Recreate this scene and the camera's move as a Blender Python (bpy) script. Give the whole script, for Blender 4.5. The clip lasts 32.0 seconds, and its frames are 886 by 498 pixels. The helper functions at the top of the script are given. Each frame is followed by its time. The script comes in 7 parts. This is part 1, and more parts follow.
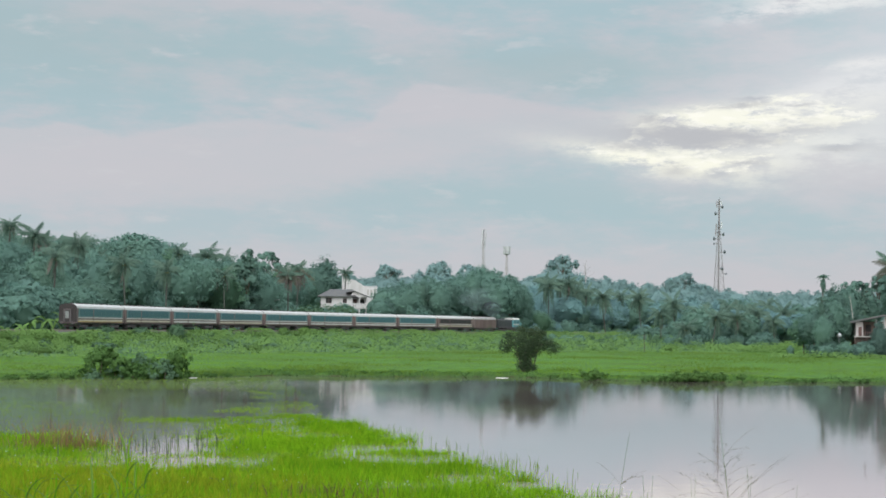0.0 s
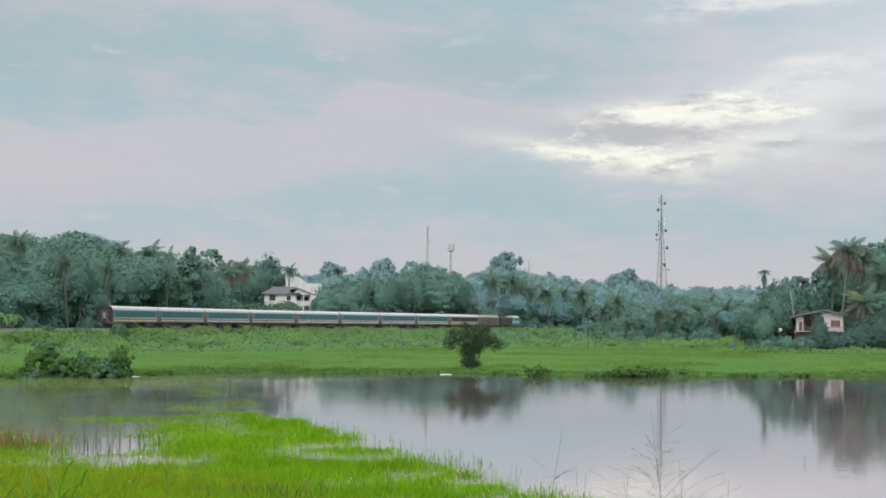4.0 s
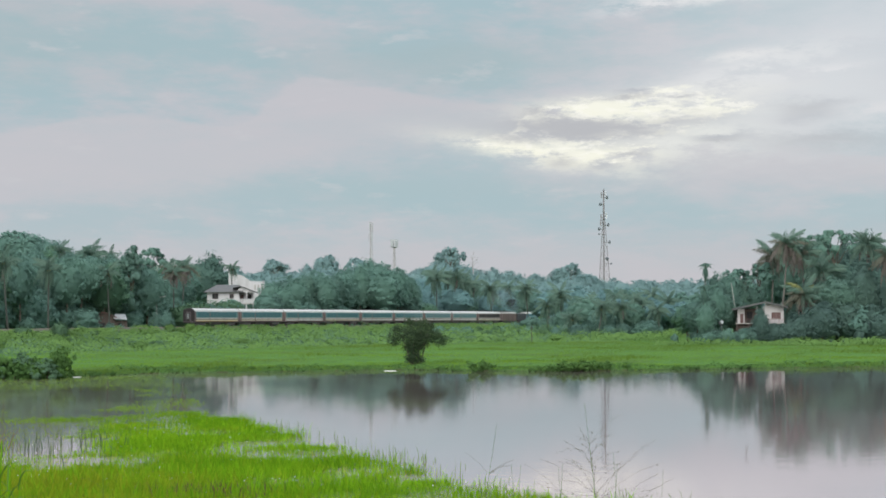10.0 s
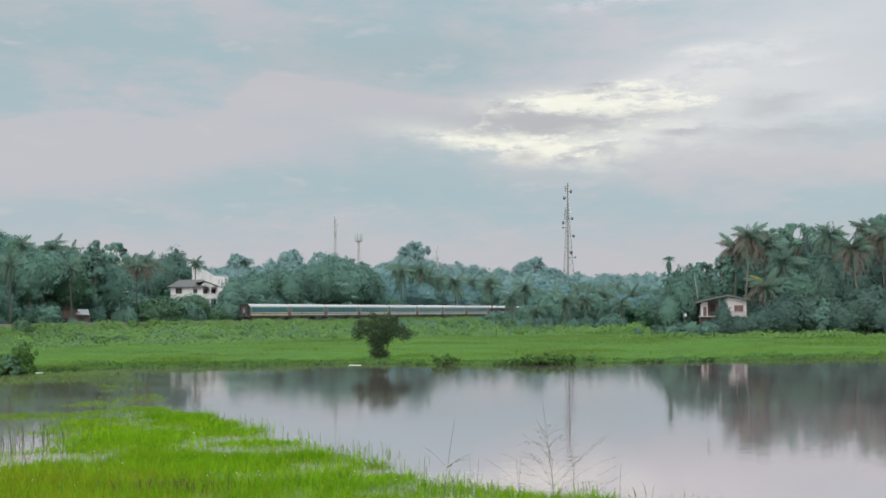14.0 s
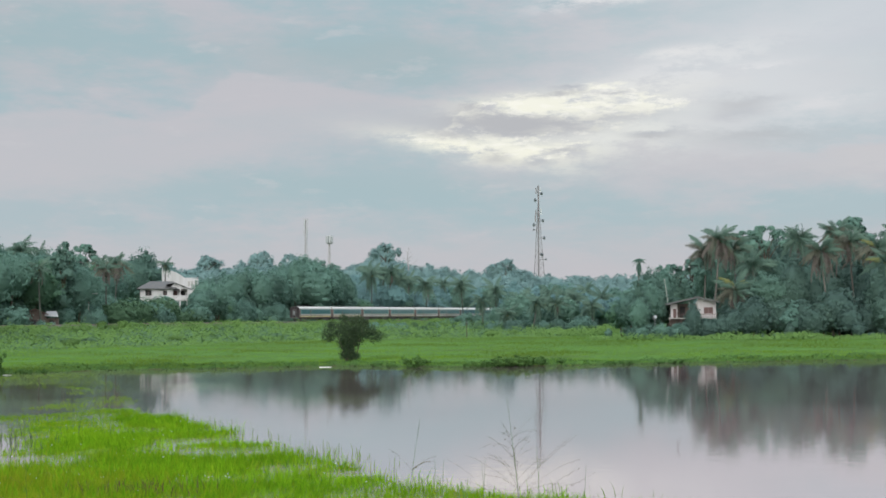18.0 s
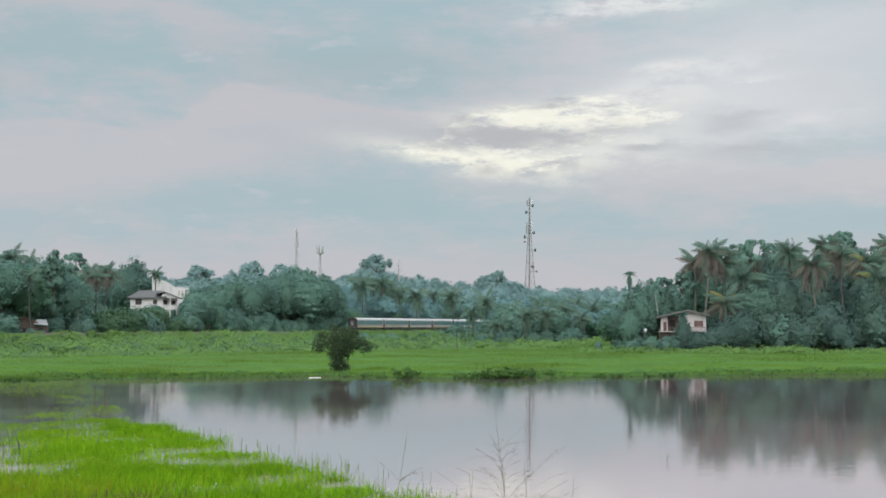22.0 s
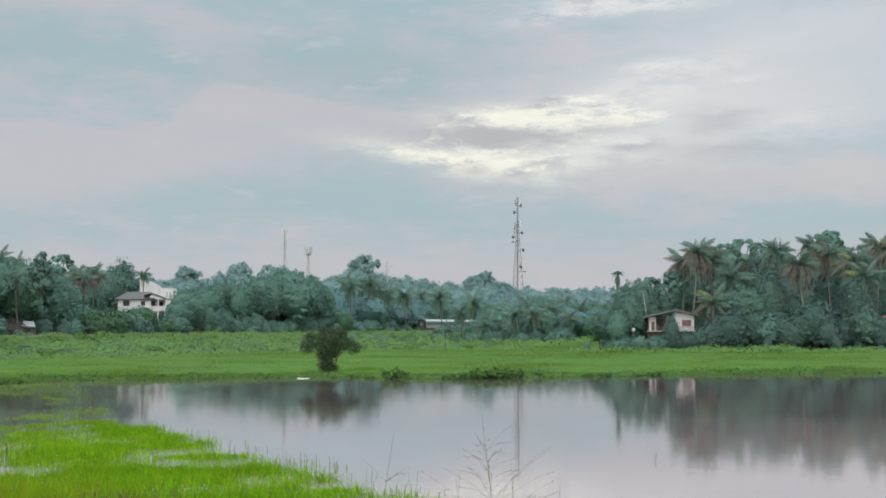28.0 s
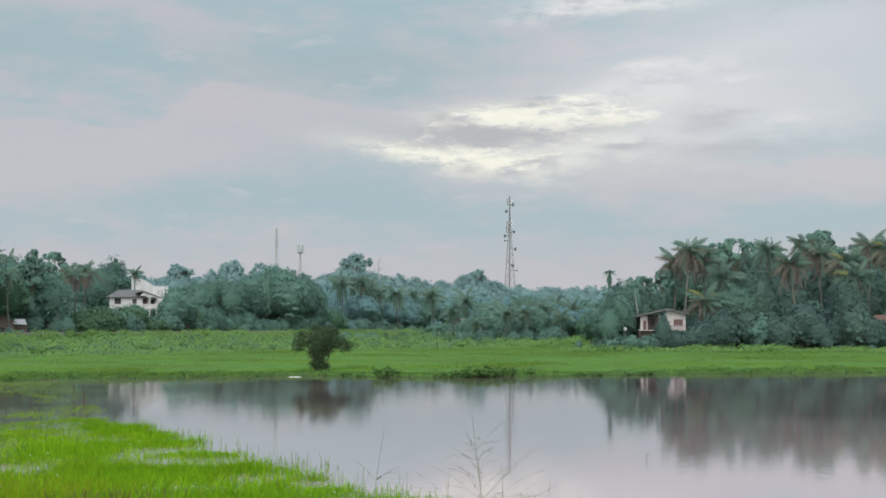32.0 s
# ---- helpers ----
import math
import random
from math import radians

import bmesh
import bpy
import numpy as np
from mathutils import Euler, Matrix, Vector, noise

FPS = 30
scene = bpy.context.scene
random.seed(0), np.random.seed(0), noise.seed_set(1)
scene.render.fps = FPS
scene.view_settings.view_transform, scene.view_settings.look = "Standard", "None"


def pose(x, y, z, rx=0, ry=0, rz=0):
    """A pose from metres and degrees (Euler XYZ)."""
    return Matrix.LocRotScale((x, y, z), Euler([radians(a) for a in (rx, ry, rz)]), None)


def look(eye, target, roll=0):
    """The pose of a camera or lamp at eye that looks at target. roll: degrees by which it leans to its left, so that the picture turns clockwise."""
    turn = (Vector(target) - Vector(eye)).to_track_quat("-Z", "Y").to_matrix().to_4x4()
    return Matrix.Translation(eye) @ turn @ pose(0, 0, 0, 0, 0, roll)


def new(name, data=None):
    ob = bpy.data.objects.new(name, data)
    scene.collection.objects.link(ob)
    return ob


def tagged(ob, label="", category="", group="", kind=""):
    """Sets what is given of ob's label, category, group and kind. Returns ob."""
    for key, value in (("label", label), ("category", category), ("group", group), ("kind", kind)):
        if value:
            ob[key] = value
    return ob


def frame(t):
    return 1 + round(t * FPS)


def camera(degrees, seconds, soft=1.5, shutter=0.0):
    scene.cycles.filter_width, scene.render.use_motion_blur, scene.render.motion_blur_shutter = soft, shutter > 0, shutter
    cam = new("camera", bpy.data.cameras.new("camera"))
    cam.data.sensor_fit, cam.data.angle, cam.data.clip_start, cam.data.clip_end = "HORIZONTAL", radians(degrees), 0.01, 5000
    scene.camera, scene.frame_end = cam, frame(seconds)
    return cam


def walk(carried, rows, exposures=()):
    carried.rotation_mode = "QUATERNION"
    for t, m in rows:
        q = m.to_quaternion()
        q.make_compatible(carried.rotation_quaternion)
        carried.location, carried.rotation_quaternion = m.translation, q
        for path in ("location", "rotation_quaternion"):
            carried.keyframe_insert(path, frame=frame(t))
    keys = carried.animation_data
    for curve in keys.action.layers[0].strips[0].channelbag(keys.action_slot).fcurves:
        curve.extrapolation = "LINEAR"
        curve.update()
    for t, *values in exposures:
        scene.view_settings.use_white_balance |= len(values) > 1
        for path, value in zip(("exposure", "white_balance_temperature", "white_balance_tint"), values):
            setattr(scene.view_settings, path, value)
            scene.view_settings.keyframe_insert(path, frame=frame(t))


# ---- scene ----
# seconds, yaw to the right, pitch upwards, lean
HEADINGS = [
    (0.0, -7.436, 2.963, 0.865), (0.5, -7.255, 2.950, 0.913), (1.0, -7.070, 2.932, 0.521), (1.5, -6.900, 2.922, 0.378), (2.0, -6.721, 2.915, 0.399),
    (2.5, -6.542, 2.914, 0.415), (3.0, -6.297, 2.906, 0.471), (3.5, -5.710, 2.893, 0.579), (5.5, -4.590, 2.785, 0.194), (6.0, -4.347, 2.774, 0.092),
    (6.5, -4.152, 2.774, 0.091), (7.0, -3.975, 2.768, 0.107), (7.5, -3.801, 2.761, -0.047), (8.0, -3.634, 2.755, -0.107), (8.5, -3.453, 2.743, -0.075),
    (9.0, -3.280, 2.736, 0.081), (9.5, -3.159, 2.722, 0.141), (10.0, -3.095, 2.725, -0.117), (10.5, -2.924, 2.721, -0.647), (11.0, -2.753, 2.700, -0.656),
    (11.5, -2.577, 2.561, -0.491), (12.0, -2.414, 2.542, -0.484), (12.5, -2.243, 2.526, -0.537), (13.0, -2.066, 2.516, -0.542), (13.5, -1.892, 2.499, -0.407),
    (14.0, -1.721, 2.489, -0.329), (14.5, -1.547, 2.480, -0.210), (16.5, -0.859, 2.439, -0.527), (17.0, -0.689, 2.427, -0.462), (17.5, -0.617, 2.408, -0.377),
    (18.0, -0.593, 2.558, -0.317), (18.5, -0.528, 2.608, -0.185), (19.0, -0.701, 2.613, -0.241), (19.5, -0.695, 2.608, -0.351), (20.0, -0.617, 2.616, -0.253),
    (20.5, -0.471, 2.785, -0.139), (21.0, -0.335, 2.945, -0.011), (21.5, -0.241, 3.003, 0.095), (22.0, -0.241, 2.995, 0.120), (22.5, -0.135, 2.995, 0.124),
    (23.0, -0.000, 2.995, 0.218), (23.5, 0.159, 3.049, 0.260), (24.0, 0.327, 3.054, 0.220), (24.5, 0.325, 3.049, 0.302), (25.0, 0.355, 3.052, 0.179),
    (25.5, 0.540, 3.056, -0.170), (27.5, 0.386, 3.014, -0.045), (28.0, 0.216, 3.008, -0.080), (28.5, 0.351, 2.991, 0.041), (29.0, 0.420, 2.982, 0.140),
    (29.5, 0.287, 2.979, 0.270), (30.0, 0.378, 2.975, 0.278), (30.5, 0.386, 2.965, 0.344), (31.0, 0.393, 2.963, 0.289), (31.5, 0.510, 2.969, 0.030),
    (32.0, 0.525, 2.957, 0.048),
]
FOV = 33.248
EYE_Z = 4.8


def eye_pose(yaw, pitch, lean):
    # the holder turns on the spot, the lens swings a hand's width sideways
    return pose(0.02 * yaw, 0, EYE_Z, 90 + pitch, 0, -yaw) @ pose(0, 0, 0, 0, 0, lean)


cam = camera(FOV, 32.0, soft=1.7)
walk(cam, [(t, eye_pose(y, p, r)) for t, y, p, r in HEADINGS], exposures=((0, 0.09), (3, 0.08), (8, 0.06), (14, 0.01), (32, 0.0)))
scene.view_settings.exposure = 0.0

# ---- world: low overcast sky over a hazy valley, a brighter gap in the clouds ----
SUN_AZ, SUN_EL = 186.0, 15.0
world = bpy.data.worlds.new("overcast_sky")
scene.world = world
world.use_nodes = True
wt = world.node_tree
wt.nodes.clear()


def wnode(kind):
    return wt.nodes.new(kind)


def wmath(op, a, b=None, c=None, clamp=False):
    n = wnode("ShaderNodeMath")
    n.operation, n.use_clamp = op, clamp
    for i, v in enumerate((a, b, c)):
        if v is None:
            continue
        if isinstance(v, (int, float)):
            n.inputs[i].default_value = v
        else:
            wt.links.new(v, n.inputs[i])
    return n.outputs[0]


def wmix(fac, a, b):
    n = wnode("ShaderNodeMix")
    n.data_type = "RGBA"
    for sock, v in ((n.inputs[0], fac), (n.inputs[6], a), (n.inputs[7], b)):
        if isinstance(v, (int, float)):
            sock.default_value = v
        elif isinstance(v, tuple):
            sock.default_value = (*v, 1)
        else:
            wt.links.new(v, sock)
    return n.outputs[2]


coord = wnode("ShaderNodeTexCoord")
split = wnode("ShaderNodeSeparateXYZ")
wt.links.new(coord.outputs["Generated"], split.inputs[0])
az = wmath("MULTIPLY", wmath("ARCTAN2", split.outputs[0], split.outputs[1]), 57.2958)
el = wmath("MULTIPLY", wmath("ARCSINE", split.outputs[2]), 57.2958)
comb = wnode("ShaderNodeCombineXYZ")
wt.links.new(az, comb.inputs[0])
wt.links.new(wmath("MULTIPLY", el, 3.4), comb.inputs[1])


def cloud_noise(scale, detail, rough, seed):
    n = wnode("ShaderNodeTexNoise")
    n.noise_dimensions = "4D"
    n.inputs["W"].default_value = seed
    n.inputs["Scale"].default_value = scale
    n.inputs["Detail"].default_value = detail
    n.inputs["Roughness"].default_value = rough
    wt.links.new(comb.outputs[0], n.inputs["Vector"])
    return n.outputs["Fac"]


big = cloud_noise(0.16, 5, 0.62, 3.1)
fine = cloud_noise(0.55, 6, 0.66, 7.7)
az_w = wmath("ADD", az, wmath("MULTIPLY_ADD", big, 6.0, -3.0))
el_w = wmath("ADD", el, wmath("MULTIPLY_ADD", fine, 2.6, -1.3))


def ramp01(x, lo, hi):
    n = wnode("ShaderNodeMapRange")
    n.interpolation_type = "SMOOTHSTEP"
    n.inputs[1].default_value, n.inputs[2].default_value = lo, hi
    wt.links.new(x, n.inputs[0])
    return n.outputs[0]


def bank(a0, e0, wa, we, power=1.0):
    # one cloud bank round a heading and a height, in degrees
    da = wmath("DIVIDE", wmath("SUBTRACT", az_w, a0), wa)
    de = wmath("DIVIDE", wmath("SUBTRACT", el_w, e0), we)
    r2 = wmath("ADD", wmath("MULTIPLY", da, da), wmath("MULTIPLY", de, de))
    return wmath("MULTIPLY", wmath("EXPONENT", wmath("MULTIPLY", r2, -1.0)), power)


az_s = wmath("ADD", az, wmath("MULTIPLY_ADD", big, 3.0, -1.5))
el_s = wmath("ADD", el, wmath("MULTIPLY_ADD", fine, 1.1, -0.55))
wisp = ramp01(fine, 0.36, 0.56)


def streak(a0, e0, wa, we, slope, power, torn=False):
    """A thin tilted band of cloud, torn by the fine structure where asked."""
    da = wmath("SUBTRACT", az_s, a0)
    de = wmath("DIVIDE", wmath("SUBTRACT", wmath("SUBTRACT", el_s, e0), wmath("MULTIPLY", da, slope)), we)
    dn = wmath("DIVIDE", da, wa)
    r2 = wmath("ADD", wmath("MULTIPLY", dn, dn), wmath("MULTIPLY", de, de))
    v = wmath("MULTIPLY", wmath("EXPONENT", wmath("MULTIPLY", r2, -1.0)), power)
    return wmath("MULTIPLY", v, wisp, clamp=True) if torn else v


BLUE, PINK, PALE, GLOW = (0.395, 0.525, 0.575), (0.55, 0.55, 0.595), (0.64, 0.665, 0.695), (0.96, 0.95, 0.82)
GREY = (0.50, 0.52, 0.56)
sky = wmix(ramp01(big, 0.40, 0.64), BLUE, PINK)
for heading, height, wide, deep, much, tone in (
        (-22, 5.6, 11, 1.5, 0.85, PINK), (-9.5, 6.4, 4.5, 0.75, 0.7, PINK), (-7.5, 8.6, 3.4, 0.8, 0.55, PINK),
        (-3, 5.0, 11, 0.9, 0.7, (0.40, 0.52, 0.56)), (-24, 10.5, 12, 2.2, 0.6, (0.385, 0.485, 0.51)), (-3, 9.9, 6.5, 1.1, 0.75, (0.395, 0.495, 0.525)),
        (13, 8.6, 8.5, 3.2, 0.85, PALE), (15, 6.9, 3.6, 0.55, 0.7, (0.44, 0.55, 0.60)), (15.5, 10.6, 4.5, 1.0, 0.6, (0.55, 0.60, 0.66)), (9, 5.4, 8, 0.8, 0.6, PINK)):
    sky = wmix(bank(heading, height, wide, deep, much), sky, tone)


def edge_curve(pts):
    """The height of a cloud's edge over the heading, both in degrees."""
    n = wnode("ShaderNodeValToRGB")
    n.color_ramp.interpolation = "B_SPLINE"
    while len(n.color_ramp.elements) < len(pts):
        n.color_ramp.elements.new(0.5)
    for elem, (h, v) in zip(n.color_ramp.elements, pts):
        elem.position, elem.color = (h + 30) / 60, (v / 15, v / 15, v / 15, 1)
    wt.links.new(wmath("MULTIPLY_ADD", az, 1 / 60, 0.5), n.inputs[0])
    return wmath("MULTIPLY", n.outputs[0], 15.0)


billow = cloud_noise(0.42, 5, 0.6, 1.3)
shred = cloud_noise(1.1, 6, 0.68, 4.4)


def deck(top, bottom, crisp, soft, ragged):
    """A cloud mass between two edges: a crisp billowing top, a soft or torn base."""
    e_top = wmath("ADD", el, wmath("MULTIPLY_ADD", billow, -2 * ragged, ragged))
    e_low = wmath("ADD", el, wmath("MULTIPLY_ADD", shred, -2.4 * ragged, 1.2 * ragged))
    upper = wmath("SUBTRACT", 1.0, ramp01(wmath("SUBTRACT", e_top, edge_curve(top)), -crisp, crisp))
    lower = ramp01(wmath("SUBTRACT", e_low, edge_curve(bottom)), -soft, soft)
    return wmath("MULTIPLY", upper, lower)


pink_deck = deck([(-30, 7.0), (-23.8, 7.2), (-21.3, 7.3), (-19.5, 6.8), (-17.1, 7.7), (-14.7, 7.75), (-12.6, 7.5), (-10.9, 7.3), (-9.6, 8.6), (-8.4, 9.5), (-6.8, 8.9), (-5.9, 9.2), (-4, 8.6), (-2, 8.45), (2, 8.2), (9, 6.0)],
                 [(-30, 4.6), (-23.8, 4.6), (-21, 5.0), (-18, 5.0), (-14.8, 4.7), (-11.5, 5.1), (-10.2, 5.6), (-8.8, 5.9), (-6.2, 6.7), (0, 6.6), (4, 5.6), (12, 5.0)], 0.16, 0.7, 0.55)
sky = wmix(wmath("MULTIPLY", pink_deck, 0.72), sky, (0.570, 0.558, 0.595))
small_puffs = ramp01(cloud_noise(0.33, 5, 0.6, 9.2), 0.56, 0.70)
sky = wmix(wmath("MULTIPLY", small_puffs, 0.5), sky, (0.60, 0.60, 0.63))
for heading, height, wide, deep, much, tone in ((10.5, 8.2, 5.0, 1.9, 0.6, (0.75, 0.76, 0.785)), (14, 11.3, 6.5, 1.5, 0.6, (0.70, 0.715, 0.75)), (13.5, 6.6, 2.4, 0.35, 0.6, (0.50, 0.57, 0.61)), (16.5, 5.6, 3.0, 0.5, 0.5, (0.63, 0.625, 0.64))):
    sky = wmix(bank(heading, height, wide, deep, much), sky, tone)
low = wmath("SUBTRACT", 1.0, ramp01(el_w, 1.5, 4.6))
sky = wmix(wmath("MULTIPLY", low, 0.9), sky, (0.555, 0.545, 0.585))
for heading, height, wide, deep, tilt, much, torn, tone in (
        (5.6, 7.2, 4.6, 1.25, 0.05, 0.7, False, (0.72, 0.73, 0.72)), (0.2, 6.6, 3.6, 0.55, -0.15, 0.6, False, (0.66, 0.68, 0.68)),
        (4.2, 8.15, 3.2, 0.36, 0.02, 1.5, True, GLOW), (0.6, 6.45, 3.0, 0.34, -0.17, 1.3, True, GLOW), (1.2, 7.75, 1.1, 0.16, 0.0, 1.2, True, GLOW), (3.0, 6.35, 2.2, 0.34, 0.0, 1.0, True, GLOW),
        (8.6, 10.0, 1.5, 0.16, 0.06, 1.0, True, (0.80, 0.80, 0.80)), (7.2, 8.7, 2.6, 0.3, 0.04, 1.0, True, (0.82, 0.82, 0.78)), (11.4, 9.3, 1.6, 0.18, 0.1, 0.8, True, (0.78, 0.78, 0.80)), (13.2, 7.9, 2.0, 0.2, 0.12, 0.8, True, (0.74, 0.74, 0.76)), (5.0, 12.0, 2.0, 0.3, 0.1, 0.9, True, (0.76, 0.76, 0.78)),
        (6.5, 7.0, 2.2, 0.6, 0.0, 0.9, True, (0.85, 0.86, 0.82)), (9.0, 9.4, 3.4, 0.7, 0.25, 0.9, True, (0.78, 0.79, 0.80)), (7.2, 12.4, 3.2, 0.4, 0.0, 0.9, True, (0.84, 0.85, 0.84)),
        (3.6, 7.55, 2.6, 0.17, -0.02, 0.9, False, GREY), (0.8, 7.15, 1.7, 0.16, -0.02, 0.8, False, GREY), (7.6, 6.95, 1.0, 0.13, 0.0, 0.9, False, GREY), (4.6, 8.72, 0.7, 0.12, 0.0, 0.9, False, GREY),
        (3.2, 5.9, 0.6, 0.16, 0.0, 0.8, False, GREY), (10.8, 7.6, 1.0, 0.25, 0.0, 0.6, False, GREY), (11.3, 8.1, 1.2, 0.2, 0.0, 0.5, False, GREY)):
    sky = wmix(streak(heading, height, wide, deep, tilt, much, torn), sky, tone)
gap = deck([(-4, 6.6), (-2.6, 7.0), (-1.6, 7.1), (-0.5, 7.2), (-0.1, 7.5), (0.3, 8.25), (1.2, 8.4), (3, 8.45), (4.3, 8.6), (5.4, 9.0), (7.4, 8.7), (10, 7.8)],
           [(-4, 7.0), (-2.6, 6.9), (-0.9, 6.65), (0, 6.4), (1.7, 6.0), (3.7, 6.0), (5, 6.6), (7, 7.5), (10, 8.4)], 0.09, 0.16, 0.55)
sky = wmix(wmath("MULTIPLY", gap, wmath("MULTIPLY_ADD", ramp01(cloud_noise(0.8, 6, 0.62, 6.1), 0.47, 0.58), 0.80, 0.05)), sky, (0.96, 0.95, 0.84))
flecks = ramp01(cloud_noise(1.5, 5, 0.6, 2.2), 0.52, 0.60)
sky = wmix(wmath("MULTIPLY", gap, wmath("MULTIPLY", flecks, 0.55)), sky, (1.02, 1.0, 0.92))
SHADE = (0.50, 0.505, 0.53)
for heading, height, wide, deep, tilt, much in (
        (1.9, 7.32, 3.0, 0.34, -0.03, 0.92), (-0.6, 7.0, 1.2, 0.16, -0.1, 0.7), (6.2, 7.6, 1.8, 0.22, 0.05, 0.5), (1.6, 7.45, 2.0, 0.22, -0.04, 0.95), (3.6, 7.3, 2.0, 0.17, -0.06, 0.85), (2.3, 7.05, 1.6, 0.14, 0, 0.7), (4.3, 8.5, 1.0, 0.10, 0, 0.8), (6.4, 8.53, 0.6, 0.1, 0, 0.7), (7.6, 6.8, 0.9, 0.12, 0, 0.75), (4.2, 6.25, 0.5, 0.12, 0, 0.7),
        (1.7, 6.1, 0.7, 0.2, -0.1, 0.7), (0.6, 7.95, 0.55, 0.22, 0, 0.8), (10.6, 7.9, 0.8, 0.2, 0, 0.5), (11.5, 6.7, 2.4, 0.3, 0, 0.55)):
    sky = wmix(streak(heading, height, wide, deep, tilt, much), sky, SHADE)
# the cloud deck thins and brightens overhead
up = ramp01(el, 14.0, 60.0)
sky = wmix(up, sky, (1.75, 1.85, 1.95))
air = wnode("ShaderNodeTexSky")
air.sky_type, air.sun_disc = "NISHITA", False
air.sun_elevation, air.sun_rotation = radians(SUN_EL), radians(SUN_AZ)
bg_air = wnode("ShaderNodeBackground")
wt.links.new(air.outputs[0], bg_air.inputs[0])
bg_air.inputs[1].default_value = 0.05
bg_cloud = wnode("ShaderNodeBackground")
wt.links.new(sky, bg_cloud.inputs[0])
bg_cloud.inputs[1].default_value = 1.0
both = wnode("ShaderNodeMixShader")
both.inputs[0].default_value = 0.93
wt.links.new(bg_air.outputs[0], both.inputs[1])
wt.links.new(bg_cloud.outputs[0], both.inputs[2])
wout = wnode("ShaderNodeOutputWorld")
wt.links.new(both.outputs[0], wout.inputs[0])

sun = new("sun", bpy.data.lights.new("sun", "SUN"))
sun.data.energy, sun.data.angle, sun.data.color = 3.8, radians(70), (1.0, 0.98, 0.93)
a, e = radians(SUN_AZ), radians(SUN_EL)
sun.matrix_world = look((60 * math.sin(a) * math.cos(e), 60 * math.cos(a) * math.cos(e), 60 * math.sin(e)), (0, 0, 0))

# ---- materials ----


def material(name):
    m = bpy.data.materials.new(name)
    m.use_nodes = True
    nt = m.node_tree
    return m, nt, nt.nodes["Principled BSDF"]


def link(nt, a, b):
    nt.links.new(a, b)


def noise_node(nt, scale, detail=4, vector=None, rough=0.55):
    n = nt.nodes.new("ShaderNodeTexNoise")
    n.inputs["Scale"].default_value, n.inputs["Detail"].default_value, n.inputs["Roughness"].default_value = scale, detail, rough
    if vector is not None:
        link(nt, vector, n.inputs["Vector"])
    return n.outputs["Fac"]


def ramp(nt, fac, stops):
    r = nt.nodes.new("ShaderNodeValToRGB")
    while len(r.color_ramp.elements) < len(stops):
        r.color_ramp.elements.new(0.5)
    for elem, (p, c) in zip(r.color_ramp.elements, stops):
        elem.position, elem.color = p, (*c, 1)
    link(nt, fac, r.inputs[0])
    return r.outputs[0]


def mixc(nt, fac, a, b, mode="MIX"):
    n = nt.nodes.new("ShaderNodeMix")
    n.data_type, n.blend_type = "RGBA", mode
    for sock, v in ((n.inputs[0], fac), (n.inputs[6], a), (n.inputs[7], b)):
        if isinstance(v, (int, float)):
            sock.default_value = v
        elif isinstance(v, tuple):
            sock.default_value = (*v, 1)
        else:
            link(nt, v, sock)
    return n.outputs[2]


def world_pos(nt):
    return nt.nodes.new("ShaderNodeNewGeometry").outputs["Position"]


def bump(nt, bsdf, fac, strength, distance):
    b = nt.nodes.new("ShaderNodeBump")
    b.inputs["Strength"].default_value, b.inputs["Distance"].default_value = strength, distance
    link(nt, fac, b.inputs["Height"])
    link(nt, b.outputs[0], bsdf.inputs["Normal"])


def leaf_material(name, dark, mid, light, translucent=0.36, rough=0.8, spread=1.0, gloss=0.42, by_leaf=0.4, sheen=0.0):
    """Leaves: hue drifts from plant to plant and from leaf to leaf, some light comes through."""
    m, nt, bsdf = material(name)
    info = nt.nodes.new("ShaderNodeObjectInfo").outputs["Random"]
    isl = nt.nodes.new("ShaderNodeNewGeometry").outputs["Random Per Island"]
    patch = noise_node(nt, 0.35, 3, world_pos(nt))
    drift = nt.nodes.new("ShaderNodeMapping")
    drift.inputs["Scale"].default_value = (0.5, 1.6, 1.0)
    link(nt, world_pos(nt), drift.inputs[0])
    broad = noise_node(nt, 0.06, 4, drift.outputs[0])
    c_obj = ramp(nt, info, [(0.0, dark), (0.5, mid), (1.0, light)])
    c_leaf = ramp(nt, isl, [(0.0, dark), (0.55, mid), (1.0, light)])
    col = mixc(nt, by_leaf, c_obj, c_leaf)
    col = mixc(nt, ramp(nt, patch, [(0.35, (0, 0, 0)), (0.7, (spread * 0.35,) * 3)]), col, light)
    col = mixc(nt, ramp(nt, broad, [(0.42, (0, 0, 0)), (0.62, (0.35,) * 3)]), col, dark)
    link(nt, col, bsdf.inputs["Base Color"])
    bsdf.inputs["Roughness"].default_value = rough
    bsdf.inputs["Specular IOR Level"].default_value = gloss
    bsdf.inputs["Sheen Weight"].default_value, bsdf.inputs["Sheen Roughness"].default_value = sheen, 0.45
    bsdf.inputs["Sheen Tint"].default_value = (0.78, 0.88, 0.92, 1)
    tr = nt.nodes.new("ShaderNodeBsdfTranslucent")
    link(nt, col, tr.inputs[0])
    mx = nt.nodes.new("ShaderNodeMixShader")
    mx.inputs[0].default_value = translucent
    link(nt, bsdf.outputs[0], mx.inputs[1])
    link(nt, tr.outputs[0], mx.inputs[2])
    link(nt, mx.outputs[0], nt.nodes["Material Output"].inputs[0])
    return m


